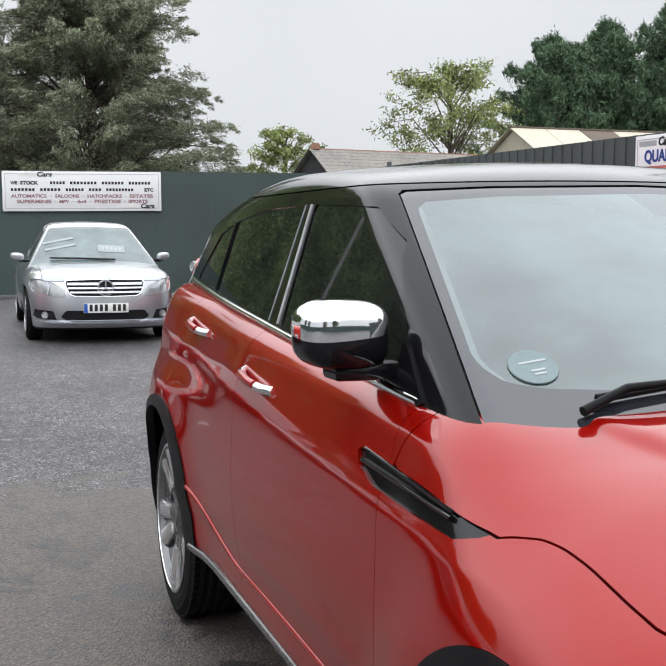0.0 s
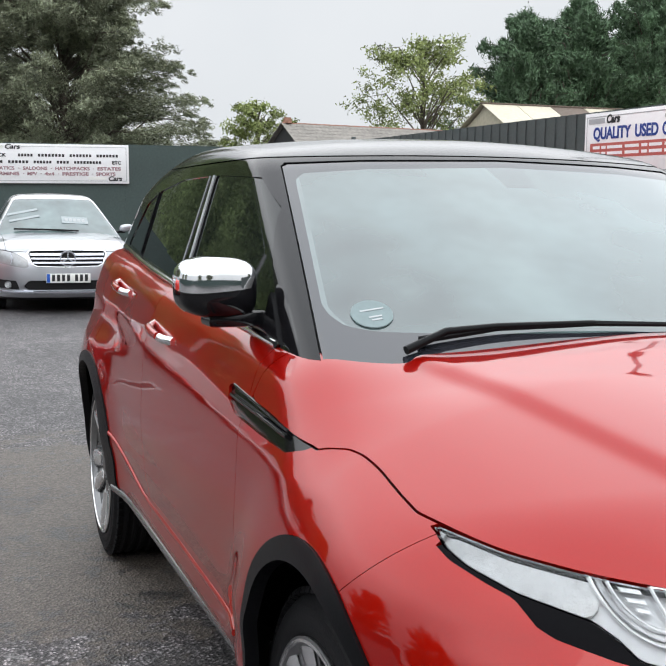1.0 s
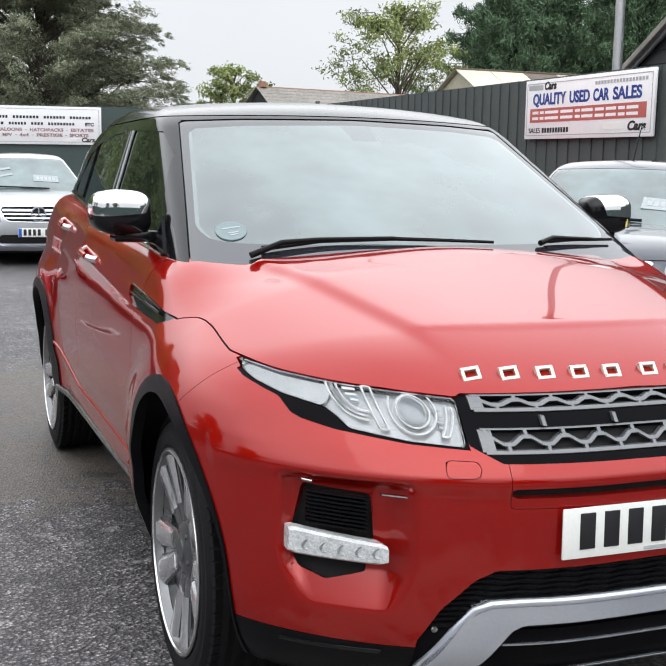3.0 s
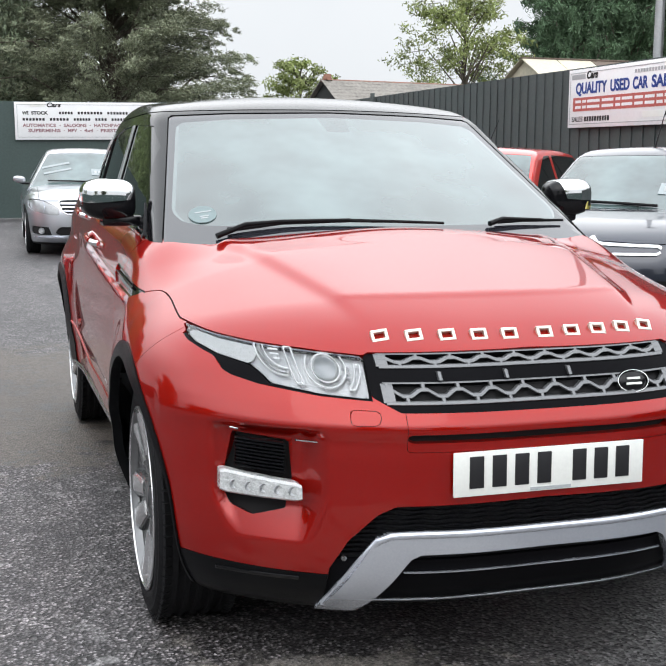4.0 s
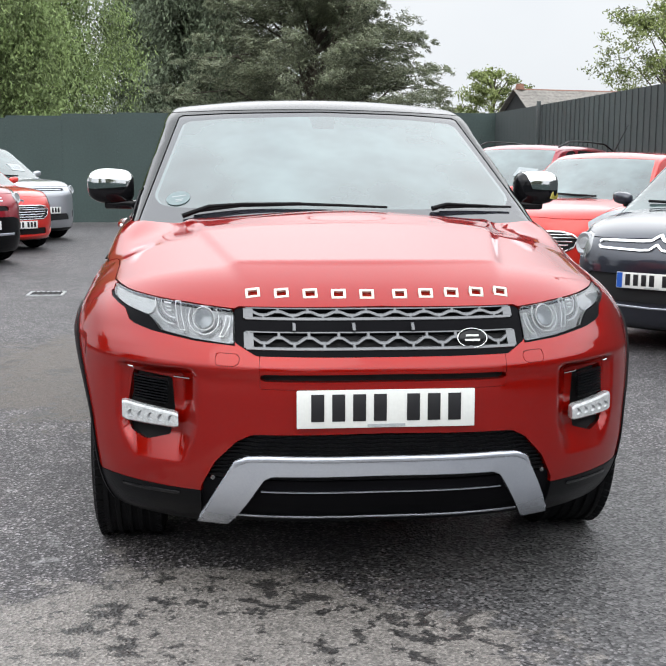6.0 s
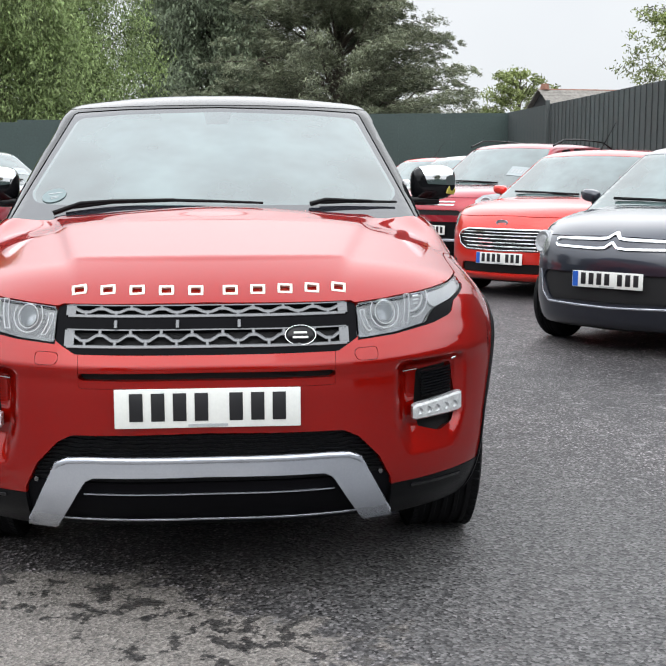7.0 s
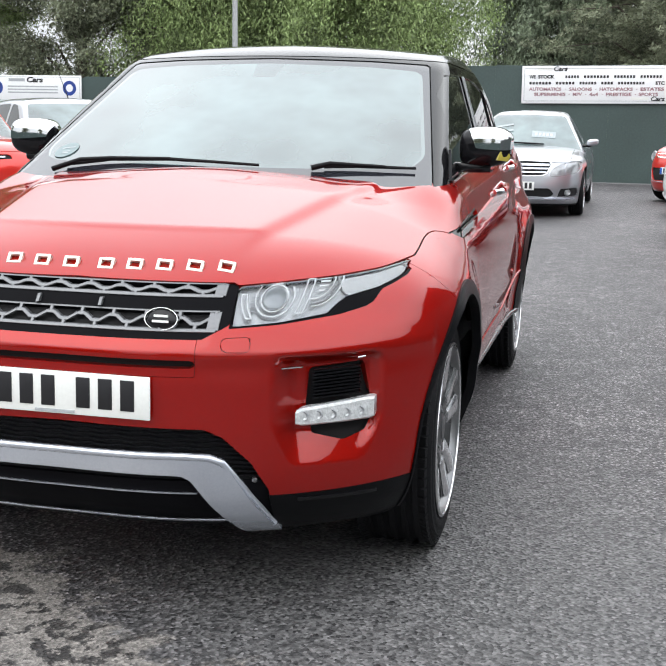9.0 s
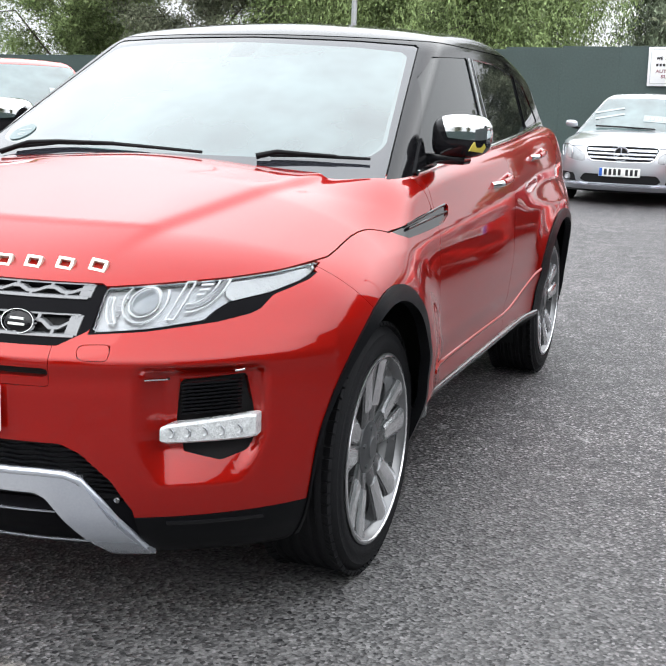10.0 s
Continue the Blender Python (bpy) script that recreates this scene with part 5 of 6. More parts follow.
sign_stock = board("sign_board", pose(0.92, 22.50, 2.035, 0, -0.67, 0) @ Matrix.Scale(1.066, 4), 2.9, 0.73, "white sign board on the fence listing cars in stock")
border(sign_stock, 2.9, 0.73, 0.05, SIGN_GREY)
wording(sign_stock, "Cars", -0.84, 0.27, 0.12, INK, 0.27, 0.2, 0.004)
wording(sign_stock, "Cars", 1.05, -0.31, 0.12, INK, 0.26, 0.2, 0.004)
stripe(sign_stock, -1.15, 0.30, 0.28, 0.05, PLATE_WHITE)
stripe(sign_stock, 0.68, -0.27, 0.33, 0.05, PLATE_WHITE)
words(sign_stock, "WE STOCK", -1.30, 0.125, 0.085, INK, 0.50, 0.004)
x = -0.60
for w in (0.28, 0.50, 0.42, 0.42):
    word_bars(sign_stock, x, 0.155, w, 0.05, INK)
    x += w + 0.08
x = -1.30
for w in (0.44, 0.38, 0.34, 0.24, 0.52):
    word_bars(sign_stock, x, 0.03, w, 0.05, INK)
    x += w + 0.08
wording(sign_stock, "ETC", 1.13, 0.0, 0.085, INK, 0.17, 0, 0.004)
words(sign_stock, "AUTOMATICS - SALOONS - HATCHBACKS - ESTATES", -1.30, -0.115, 0.085, SIGN_FADED, 2.6, 0.003)
words(sign_stock, "SUPERMINIS - MPV - 4x4 - PRESTIGE - SPORTS", -1.20, -0.215, 0.085, SIGN_FADED, 2.4, 0.003)

sign_sales = board("sign_board", pose(6.03, 9.72, 2.10, 0, 0, -90), 2.7, 0.73, "white sign board with blue and red lettering for car sales")
border(sign_sales, 2.7, 0.73, 0.045, SIGN_GREY)
stripe(sign_sales, -1.27, 0.27, 0.34, 0.06, SIGN_GREY)
wording(sign_sales, "Cars", -0.90, 0.24, 0.13, INK, 0.27, 0.2, 0.005)
word_bars(sign_sales, 0.22, 0.26, 1.02, 0.04, SIGN_GREY)
words(sign_sales, "QUALITY USED CAR SALES", -1.16, 0.06, 0.19, SIGN_BLUE, 2.30, 0.006)
red = stripe(sign_sales, -1.22, -0.075, 2.44, 0.17, SIGN_RED, "red_band")
for z in (-0.04, -0.11):
    x = -1.16
    for w in (0.16, 0.1, 0.34, 0.30, 0.12, 0.26, 0.2, 0.22, 0.14, 0.24):
        stripe(sign_sales, x, z, w * 0.9, 0.035, SIGN_WHITE, "print_bar", 0.007)
        x += w + 0.02
wording(sign_sales, "SALES", -1.24, -0.29, 0.09, INK, 0.27)
word_bars(sign_sales, -0.92, -0.26, 0.62, 0.06, INK)
stripe(sign_sales, 0.42, -0.24, 0.42, 0.07, PLATE_WHITE)
wording(sign_sales, "Cars", 0.88, -0.29, 0.14, INK, 0.34, 0.2, 0.005)

sign_small = board("sign_board", pose(-12.1, 22.50, 1.80), 2.5, 0.62, "white sign board with round blue marks on the fence")
border(sign_small, 2.5, 0.62, 0.04, SIGN_GREY)
stripe(sign_small, -0.62, 0.2, 0.42, 0.07, SIGN_GREY)
wording(sign_small, "Cars", -0.16, 0.15, 0.17, INK, 0.42, 0.2, 0.006)
for x in (-0.95, 0.95):
    bm = bmesh.new()
    lathe(bm, [(0.09, 0), (0.09, 0.006), (0.17, 0.006), (0.17, 0)], 40)
    part("round_mark", bm, SIGN_BLUE, sign_small, at=pose(x, -0.015, 0.02, 90, 0, 0))
for z in (0.05, -0.02, -0.09):
    stripe(sign_small, -0.65, z, 1.3, 0.03, SIGN_GREY)


# ---------------------------------------------------------------- poles and buildings
def pole(x, y, h, r, label):
    root = thing("lamp_post", pose(x, y, ground_z(y)), label, "lamp post")
    bm = bmesh.new()
    pipe(bm, [(0, 0, 0), (0, 0, h * 0.5), (0, 0, h)], r, 14, r * 0.75)
    part("post", bm, GALV, root, smooth=60)
    bm = bmesh.new()
    box(bm, 0.22, 0.5, 0.10, Matrix.Translation((0, -0.2, h)), 0.03)
    part("lantern", bm, GALV, root)
    bm = bmesh.new()
    tube(bm, r * 1.7, r * 1.7, 0.5, Matrix.Translation((0, 0, 0.25)), 14)
    part("base", bm, GALV, root)
    return root


pole(6.5, 9.8, 6.5, 0.065, "galvanised steel lamp post behind the sales sign")
pole(-7.2, 22.9, 7.0, 0.07, "galvanised steel lamp post behind the back fence")


def tiled_shed():
    root = thing("tiled_shed", pose(12.2, 43.2, -0.42), "low black shed with a mossy slate roof and orange ridge", "shed")
    turn = Matrix.Rotation(radians(10), 4, "Z")
    bm = bmesh.new()
    box(bm, 9.2, 4.2, 3.3, turn @ Matrix.Translation((4.7, 0, 1.75)))
    part("wall", bm, TIMBER_BLACK, root)
    bm = bmesh.new()
    prism(bm, [(-2.2, 0), (2.2, 0), (0, 1.4)], 9.2, turn @ Matrix.Translation((0.1, 0, 3.36)) @ pose(0, 0, 0, 90, 0, 90))
    bmesh.ops.recalc_face_normals(bm, faces=bm.faces)
    part("gable", bm, TIMBER_BLACK, root, smooth=0)
    for s in (-1, 1):
        rows = 11
        for k in range(rows):
            bm = bmesh.new()
            t = (k + 0.5) / rows
            box(bm, 9.6, 2.75 / rows + 0.05, 0.035, turn @ Matrix.Translation((4.7, s * (2.4 * (1 - t)), 3.22 + 1.55 * t + 0.05)) @ pose(0, 0, 0, s * -33 + (2 if s > 0 else -2), 0, 0), 0.006, 1)
            part("slate_course", bm, SLATE, root)
    bm = bmesh.new()
    for k in range(20):
        tube(bm, 0.07, 0.065, 0.5, turn @ Matrix.Translation((0.2 + k * 0.48, 0, 4.78)) @ pose(0, 0, 0, 0, 90, 0), 10)
    part("ridge_tiles", bm, RIDGE, root)
    bm = bmesh.new()
    tube(bm, 0.20, 0.15, 0.24, turn @ Matrix.Translation((0.2, 0, 4.92)), 14)
    part("ridge_finial", bm, RIDGE, root)


tiled_shed()


def pale_barn():
    root = thing("pale_roofed_barn", pose(23.0, 45.5, 0), "long barn with a pale sheet roof and cream gable", "barn")
    bm = bmesh.new()
    box(bm, 16, 5.0, 4.4, Matrix.Translation((8.05, 1.2, 2.4)))
    part("wall", bm, ROOF_PALE, root)
    bm = bmesh.new()
    prism(bm, [(-2.7, 0), (2.7, 0), (0, 1.25)], 15.9, Matrix.Translation((0.05, 1.2, 4.5)) @ pose(0, 0, 0, 90, 0, 90))
    bmesh.ops.recalc_face_normals(bm, faces=bm.faces)
    part("gable", bm, ROOF_PALE, root, smooth=0)
    for s in (-1, 1):
        for k in range(9):
            bm = bmesh.new()
            box(bm, 1.76, 3.1, 0.05, Matrix.Translation((0.7 + 1.8 * k, 1.2 + s * 1.35, 5.21)) @ pose(0, 0, 0, s * -25, 0, 0), 0.01, 1)
            part("roof_sheet", bm, ROOF_BROWN if k == 2 else ROOF_PALE, root)
    bm = bmesh.new()
    box(bm, 16.4, 0.3, 0.08, Matrix.Translation((8.0, 1.2, 5.85)), 0.02)
    part("ridge_cap", bm, ROOF_BROWN, root)


pale_barn()


def black_barn():
    root = thing("black_barn", pose(8.5, 7.6, -0.1), "black weatherboarded barn with a pale verge", "barn")
    half, eave, ridge = 4.9, 2.75, 5.75
    n = 30
    for k in range(n):
        z = 0.1 + k * 0.19
        w = half if z < eave else half * (1 - (z - eave) / (ridge - eave))
        if w < 0.1:
            break
        bm = bmesh.new()
        box(bm, 0.03, 2 * w, 0.20, pose(0, 0, z + 0.1, 0, 6, 0), 0.003, 1)
        part("weatherboard", bm, TIMBER_BLACK, root)
    bm = bmesh.new()
    box(bm, 7, 2 * half - 0.1, eave, Matrix.Translation((3.6, 0, eave / 2)))
    part("wall", bm, TIMBER_BLACK, root)
    ang = math.degrees(math.atan2(ridge - eave, half))
    length = math.hypot(half, ridge - eave)
    for s in (-1, 1):
        bm = bmesh.new()
        box(bm, 7.4, length + 0.3, 0.09, pose(3.5, s * half / 2, (eave + ridge) / 2 + 0.06, s * -ang, 0, 0), 0.01, 1)
        part("roof_slope", bm, SLATE, root)
        bm = bmesh.new()
        box(bm, 0.05, length + 0.32, 0.16, pose(-0.10, s * half / 2, (eave + ridge) / 2 + 0.04, s * -ang, 0, 0), 0.01, 1)
        part("verge_board", bm, GALV, root)
    bm = bmesh.new()
    lathe(bm, [(0.001, 0.1), (0.08, 0.09), (0.12, 0.03), (0.12, 0)], 20)
    part("flood_lamp", bm, BLACK_PLASTIC, root, at=pose(-0.03, 1.9, 3.55, 0, -90, 0))


black_barn()


def drain_cover(x, y):
    root = thing("drain_cover", pose(x, y, ground_z(y)), "small dark iron drain cover set in the asphalt", "drain")
    bm = bmesh.new()
    for sx, sy, dx, dy in ((0.36, 0.03, 0, 0.165), (0.36, 0.03, 0, -0.165), (0.03, 0.30, -0.165, 0), (0.03, 0.30, 0.165, 0)):
        box(bm, sx, sy, 0.02, Matrix.Translation((dx, dy, 0.004)), 0.003, 1)
    part("frame", bm, GALV, root)
    bm = bmesh.new()
    box(bm, 0.30, 0.30, 0.01, Matrix.Translation((0, 0, 0.002)))
    part("pit", bm, DARK, root)
    for k in range(6):
        bm = bmesh.new()
        box(bm, 0.022, 0.30, 0.012, Matrix.Translation((-0.125 + 0.05 * k, 0, 0.008)), 0.002, 1)
        part("grate_bar", bm, DARK, root)


drain_cover(-2.1, 8.42)


# ---------------------------------------------------------------- other parked cars
def parked_car(name, m, p, paint, label):
    """A parked car from its main stations; p: a dictionary of them, in metres from nose and ground."""
    W, L, H = p["W"], p["L"], p["H"]
    cowl, header, belt = p["cowl"], p["header"], p["belt"]
    af, ar, wr = p["axle_f"], p["axle_r"], p["wheel"]
    nose, tail = p["nose"], p["tail"]

    def body(P):
        x, y, z = np.abs(P[:, 0]) / W, P[:, 1], P[:, 2]
        plan = p.get("bow", 0.20) * x**2 + p.get("corner", 0.45) * x**8
        lean = spline(z, [0.12, 0.25, 0.4, nose - 0.25, nose - 0.08, nose, nose + 0.08], [0.14, 0.04, 0.0, 0.01, 0.06, 0.12, 0.25])
        front = (plan + lean - y) * 0.8
        half = spline(z, [0.15, 0.3, 0.5, 0.68, belt - 0.1, belt, belt + 0.1], [0.92, 0.965, 0.995, 1.0, 0.965, 0.92, 0.85]) * W
        for a in (af, ar):
            half = half + 0.02 * np.exp(-(np.clip(np.hypot(y - a, z - wr) - wr - 0.03, 0, 9) / 0.12) ** 2)
        half = half - 0.05 * np.clip((y - ar) / (L - ar), 0, 2) ** 2
        side = np.abs(P[:, 0]) - half
        top = spline(y - 0.12 * x**2, [0, 0.15, cowl * 0.5, cowl, header + 0.3, ar, L], [nose - 0.06, nose, (nose + belt) / 2 + 0.02, belt + 0.005, belt + 0.03, belt + 0.05, tail]) - 0.08 * x**4
        rear = y - (L - 0.15 * x**2 - 0.3 * x**8)
        f = smax(front, side, 0.12)
        f = smax(f, z - top, p.get("soft", 0.10))
        f = smax(f, rear, 0.14)
        return smax(f, 0.16 - z, 0.05)

    slope = (H - 0.06 - belt) / (header - cowl)

    def cabin(P):
        x, y, z = np.abs(P[:, 0]), P[:, 1], P[:, 2]
        sn = 1 / math.sqrt(1 + slope**2)
        screen = (z - (belt + slope * (y - cowl - 0.22 * x**2))) * sn
        side = x - (W * 0.90 - p.get("tumble", 0.36) * (z - belt) - 0.03 * ((y - header) / 1.4) ** 2)
        crown = z - (H - 0.05 * (y - header - 0.7) ** 2 - 0.10 * x**2)
        back = (y - (p["rear_top"] + (H - z) * p["rear_slope"] - 0.12 * x**2)) / math.sqrt(1 + p["rear_slope"] ** 2)
        f = smax(screen, side, 0.06)
        f = smax(f, crown, 0.08)
        f = smax(f, back, 0.10)
        return smax(f, belt - 0.12 - z, 0.03)

    root = thing(name, m, label, "car", group="cars parked in the yard")
    S = shell(body, 0.9, L - 0.8, 0.55, p.get("fine", 44), 44, 64, low=-40)
    C = shell(cabin, header + 0.1, p["rear_top"] - 0.3, belt + 0.05, 36, 26, 40, low=-25)
    S = clip(S, lambda P: -(cabin(P) + 0.02))
    C = clip(C, lambda P: -(body(P) + 0.01))
    rest = S
    for a in (af, ar):
        rest = clip(rest, not_(arch(a, wr, wr + 0.035, wr + 0.04)))
    for k, (what, pts, material, depth) in enumerate(p["front"]):
        g = front_poly(pts, 0.75)
        piece = clip(rest, g)
        if len(piece[0]):
            if what in ("headlamp", "indicator", "fog_recess"):
                for f in (lambda q: q, mirrored):
                    sheet(what, f(skirt(moved(piece, depth), 0.02, True)), material, root, both=False)
            else:
                sheet(what, skirt(moved(piece, depth), 0.02), material, root)
        rest = clip(rest, not_(g, 0.001))

    def lid(P):
        x, y = np.abs(P[:, 0]), P[:, 1]
        return np.max(np.stack([x - W * 0.80, y - cowl - 0.4, 0.10 + 0.2 * x**2 - y, nose - 0.06 - P[:, 2]]), 0)

    bonnet = clip(rest, lambda P: lid(P) + 0.003)
    rest = clip(rest, lambda P: 0.003 - lid(P))
    low = clip(rest, lambda P: P[:, 2] - p.get("clad", 0.2))
    rest = clip(rest, lambda P: p.get("clad", 0.2) - P[:, 2])
    cut1, cut2 = door_line(cowl + 0.12, 0.1), door_line((cowl + ar) / 2 + 0.35, 0.1)
    shell_front = clip(rest, lambda P: cut1(P) + 0.003)
    rest = clip(rest, lambda P: 0.003 - cut1(P))
    door = clip(rest, lambda P: cut2(P) + 0.003)
    tail_m = clip(rest, lambda P: 0.003 - cut2(P))
    sheet("bonnet", skirt(bonnet, 0.015), paint, root)
    sheet("front_body", skirt(shell_front, 0.015), paint, root)
    for f in (lambda q: q, mirrored):
        sheet("door", f(skirt(door, 0.015, True)), paint, root, both=False)
    sheet("rear_body", skirt(tail_m, 0.015), paint, root)
    sheet("sill", low, BLACK_PLASTIC, root)
    inner = clip(S, lambda P: 0.22 - P[:, 2])
    for a in (af, ar):
        inner = clip(inner, not_(arch(a, wr, wr + 0.04, wr + 0.05)))
    sheet("carcass", moved(inner, -0.03), DARK, root)
    zt = H - 0.075
    wb, wt = W * 0.87, W * 0.90 - p.get("tumble", 0.36) * (zt - belt) - 0.042
    yt = header + 0.05

    def screen_g(P):
        x, y, z = np.abs(P[:, 0]), P[:, 1], P[:, 2]
        return np.max(np.stack([x - (wb + (wt - wb) * (z - belt) / (zt - belt)), z - zt + 0.05 * x**2, y - header - 0.35]), 0)

    screen = clip(C, screen_g)
    cab = clip(C, not_(screen_g))
    y_b = p.get("pillar_b", header + 0.55)
    zb = belt + 0.045
    span = (zt - 0.03 - zb) / slope
    F1 = [(cowl + 0.42, zb), (cowl + 0.42 + span, zt - 0.03), (y_b - 0.03, zt - 0.01), (y_b - 0.03, zb + 0.01)]
    y_c = p["rear_top"] - 0.05
    F2 = [(y_b + 0.04, zb + 0.01), (y_b + 0.04, zt - 0.01), (y_c, zt - 0.04), (y_c + p["rear_slope"] * 0.2, zb + 0.05)]
    for pts in (F1, F2):
        g = side_poly(pts)
        piece = clip(cab, g)
        cab = clip(cab, not_(g))
        if len(piece[0]):
            for f in (lambda q: q, mirrored):
                sheet("side_window", f(moved(piece, -0.003)), GLASS, root, both=False)
    sheet("roof", skirt(cab, 0.01), paint, root)
    sheet("windscreen", moved(screen, -0.002), SCREEN, root)
    for x in (-(W - 0.10), W - 0.10):
        for y in (af, ar):
            wheel(root, x, y, wr, wr, wr * 0.68, 0.19, p.get("spokes", 0))
    for s in (-1, 1):
        bm = bmesh.new()
        bmesh.ops.create_uvsphere(bm, u_segments=20, v_segments=14, radius=1)
        for v in bm.verts:
            r = sum(abs(c) ** 3.2 for c in v.co) ** (1 / 3.2)
            x, y, z = (c / r for c in v.co)
            k = 1 - 0.22 * max(0, x * s) ** 2
            v.co = Vector((x * 0.085, min(y * 0.055, 0.02), z * 0.050 * k + 0.010 * x * s))
        mir = part("mirror", bm, paint, root, smooth=40, at=pose(s * (W + 0.05), cowl + 0.40, belt + 0.06, 0, 0, s * 14))
        bm = bmesh.new()
        box(bm, 0.14, 0.05, 0.03, Matrix.Translation((-s * 0.09, 0.0, -0.055)), 0.01)
        part("mirror_arm", bm, BLACK_PLASTIC, mir)
    number_plate(root, pose(0, p.get("plate_y", -0.004), p["plate"], -2, 0, 0))

    def face(xs, zs):
        xs, zs = np.abs(np.array(xs, float)), np.array(zs, float)
        O = np.stack([-xs, np.full(xs.shape, 0.9), zs], 1)
        return shoot(body, O, np.tile([0.0, -1.0, 0.0], (len(xs), 1)))[:, 1]

    for z, half, t, material, deep in p.get("bars", ()):
        bm = bmesh.new()
        bar_path(bm, [(-half, z), (0, z), (half, z)], t, 0.02, 2)
        ys = face([v.co.x for v in bm.verts], [v.co.z for v in bm.verts])
        for v, yy in zip(bm.verts, ys):
            v.co.y += yy + deep
        part("grille_bar", bm, material, root, smooth=0)
    for z, r, wide in p.get("badge", ()):
        bm = bmesh.new()
        yy = float(face([0], [z])[0])
        at = pose(0, yy + 0.004, z, 90, 0, 0) @ Matrix.Diagonal((wide, 1, 1, 1))
        lathe(bm, [(r * 0.8, 0), (r * 0.82, 0.014), (r * 0.98, 0.014), (r, 0)], 28)
        ring = part("badge", bm, SILVER, root, at=at)
        bm = bmesh.new()
        tube(bm, r * 0.8, r * 0.8, 0.008, Matrix(), 28)
        part("badge_disc", bm, DARK if p.get("star") else p.get("badge_tone", SILVER), ring)
        for k in range(3 if p.get("star") else 0):
            bm = bmesh.new()
            box(bm, r * 0.16, r * 0.85, 0.01, pose(0, 0, 0.008, 0, 0, 120 * k) @ Matrix.Translation((0, r * 0.42, 0)), 0.001)
            part("badge_bar", bm, SILVER, ring)
    for name_, pts, t, material, deep in p.get("strips", ()):
        bm = bmesh.new()
        bar_path(bm, pts, t, 0.02, 2)
        ys = face([v.co.x for v in bm.verts], [v.co.z for v in bm.verts])
        for v, yy in zip(bm.verts, ys):
            v.co.y += yy + deep
        part(name_, bm, material or paint, root, smooth=0)
    for x, z, w, h, turn in p.get("cards", ()):
        c = shoot(cabin, np.array([[-abs(x), header + 0.4, z]]), np.array([[0.0, -1.0, 0.0]]))[0]
        nn = Vector(gradient(cabin, c[None])[0])
        nn.x = abs(nn.x) if x > 0 else -abs(nn.x)
        yv = nn.cross(Vector((1, 0, 0))).normalized()
        xv = yv.cross(nn)
        at = Matrix.Translation(Vector((x, c[1], c[2])) + nn * 0.001) @ Matrix((xv, yv, nn)).transposed().to_4x4() @ Matrix.Rotation(radians(turn), 4, "Z")
        bm = bmesh.new()
        box(bm, w, h, 0.003, Matrix(), 0.001, 1)
        card = part("price_card", bm, CARD, root, "pale price card in the windscreen", at=at)
        if h > 0.1:
            bm = bmesh.new()
            for k in range(5):
                box(bm, w * 0.11, h * 0.42, 0.002, Matrix.Translation((w * (-0.32 + 0.16 * k), 0, 0.002)))
            part("card_bar", bm, SIGN_GREY, card)
    if p.get("rails"):
        for s in (-1, 1):
            bm = bmesh.new()
            yy = [header + 0.05 + (p["rear_top"] - header - 0.1) * k / 6 for k in range(7)]
            pipe(bm, [(s * (W * 0.90 - 0.36 * (H - belt) + 0.03), q, H - 0.05 * (q - header - 0.7) ** 2 + (0.035 if 0 < k < 6 else -0.03)) for k, q in enumerate(yy)], 0.012, 6)
            part("roof_rail", bm, BLACK_PLASTIC, root, smooth=60)
    if p.get("aerial"):
        bm = bmesh.new()
        pipe(bm, [(0, header + 0.25, H - 0.03), (0, header + 0.62, H + 0.30)], 0.008, 6, 0.003)
        part("aerial", bm, BLACK_PLASTIC, root)
    if "lamp_rings" in p:
        lx, lz, lr = p["lamp_rings"]
        yy = float(face([lx], [lz])[0])
        for s in (-1, 1):
            bm = bmesh.new()
            lathe(bm, [(0.001, 0.012), (lr * 0.5, 0.012), (lr * 0.55, 0.004), (lr * 0.85, 0.014), (lr, 0.004), (lr, -0.02)], 28)
            part("lamp_ring", bm, REFLECTOR, root, at=pose(s * lx, yy, lz, 80, 0, s * 22))
    bm = bmesh.new()
    pipe(bm, [(-W * 0.62, cowl + 0.10, belt + 0.05), (-W * 0.2, cowl + 0.05, belt + 0.045), (W * 0.3, cowl + 0.03, belt + 0.03)], 0.012, 6)
    part("wiper", bm, BLACK_PLASTIC, root)
    return root


SILVER_CAR = surface("silver_car_paint", (0.42, 0.435, 0.465), 0.3, 0.7, 1.0, 0.04, 2, 300)
GREY_CAR = surface("dark_grey_car_paint", (0.022, 0.026, 0.040), 0.3, 0.5, 1.0, 0.05, 2, 300, coat_ior=1.6)
BRIGHT_RED = surface("bright_red_car_paint", (0.62, 0.022, 0.012), 0.3, 0.3, 1.0, 0.05, 2, 300)
DEEP_RED = surface("deep_red_car_paint", (0.30, 0.009, 0.022), 0.3, 0.5, 1.0, 0.05, 2, 300)
WHITE_CAR = surface("white_car_paint", (0.70, 0.71, 0.72), 0.3, 0.0, 1.0, 0.03, 2, 300)
CARD = surface("pale_card", (0.24, 0.28, 0.29), 0.25, 0, 1.0, 0.1)


def both_ways(pts):
    """A line and its mirror image, as one line from side to side."""
    return [(-x, z) for x, z in reversed(pts)] + [(x, z) for x, z in pts]


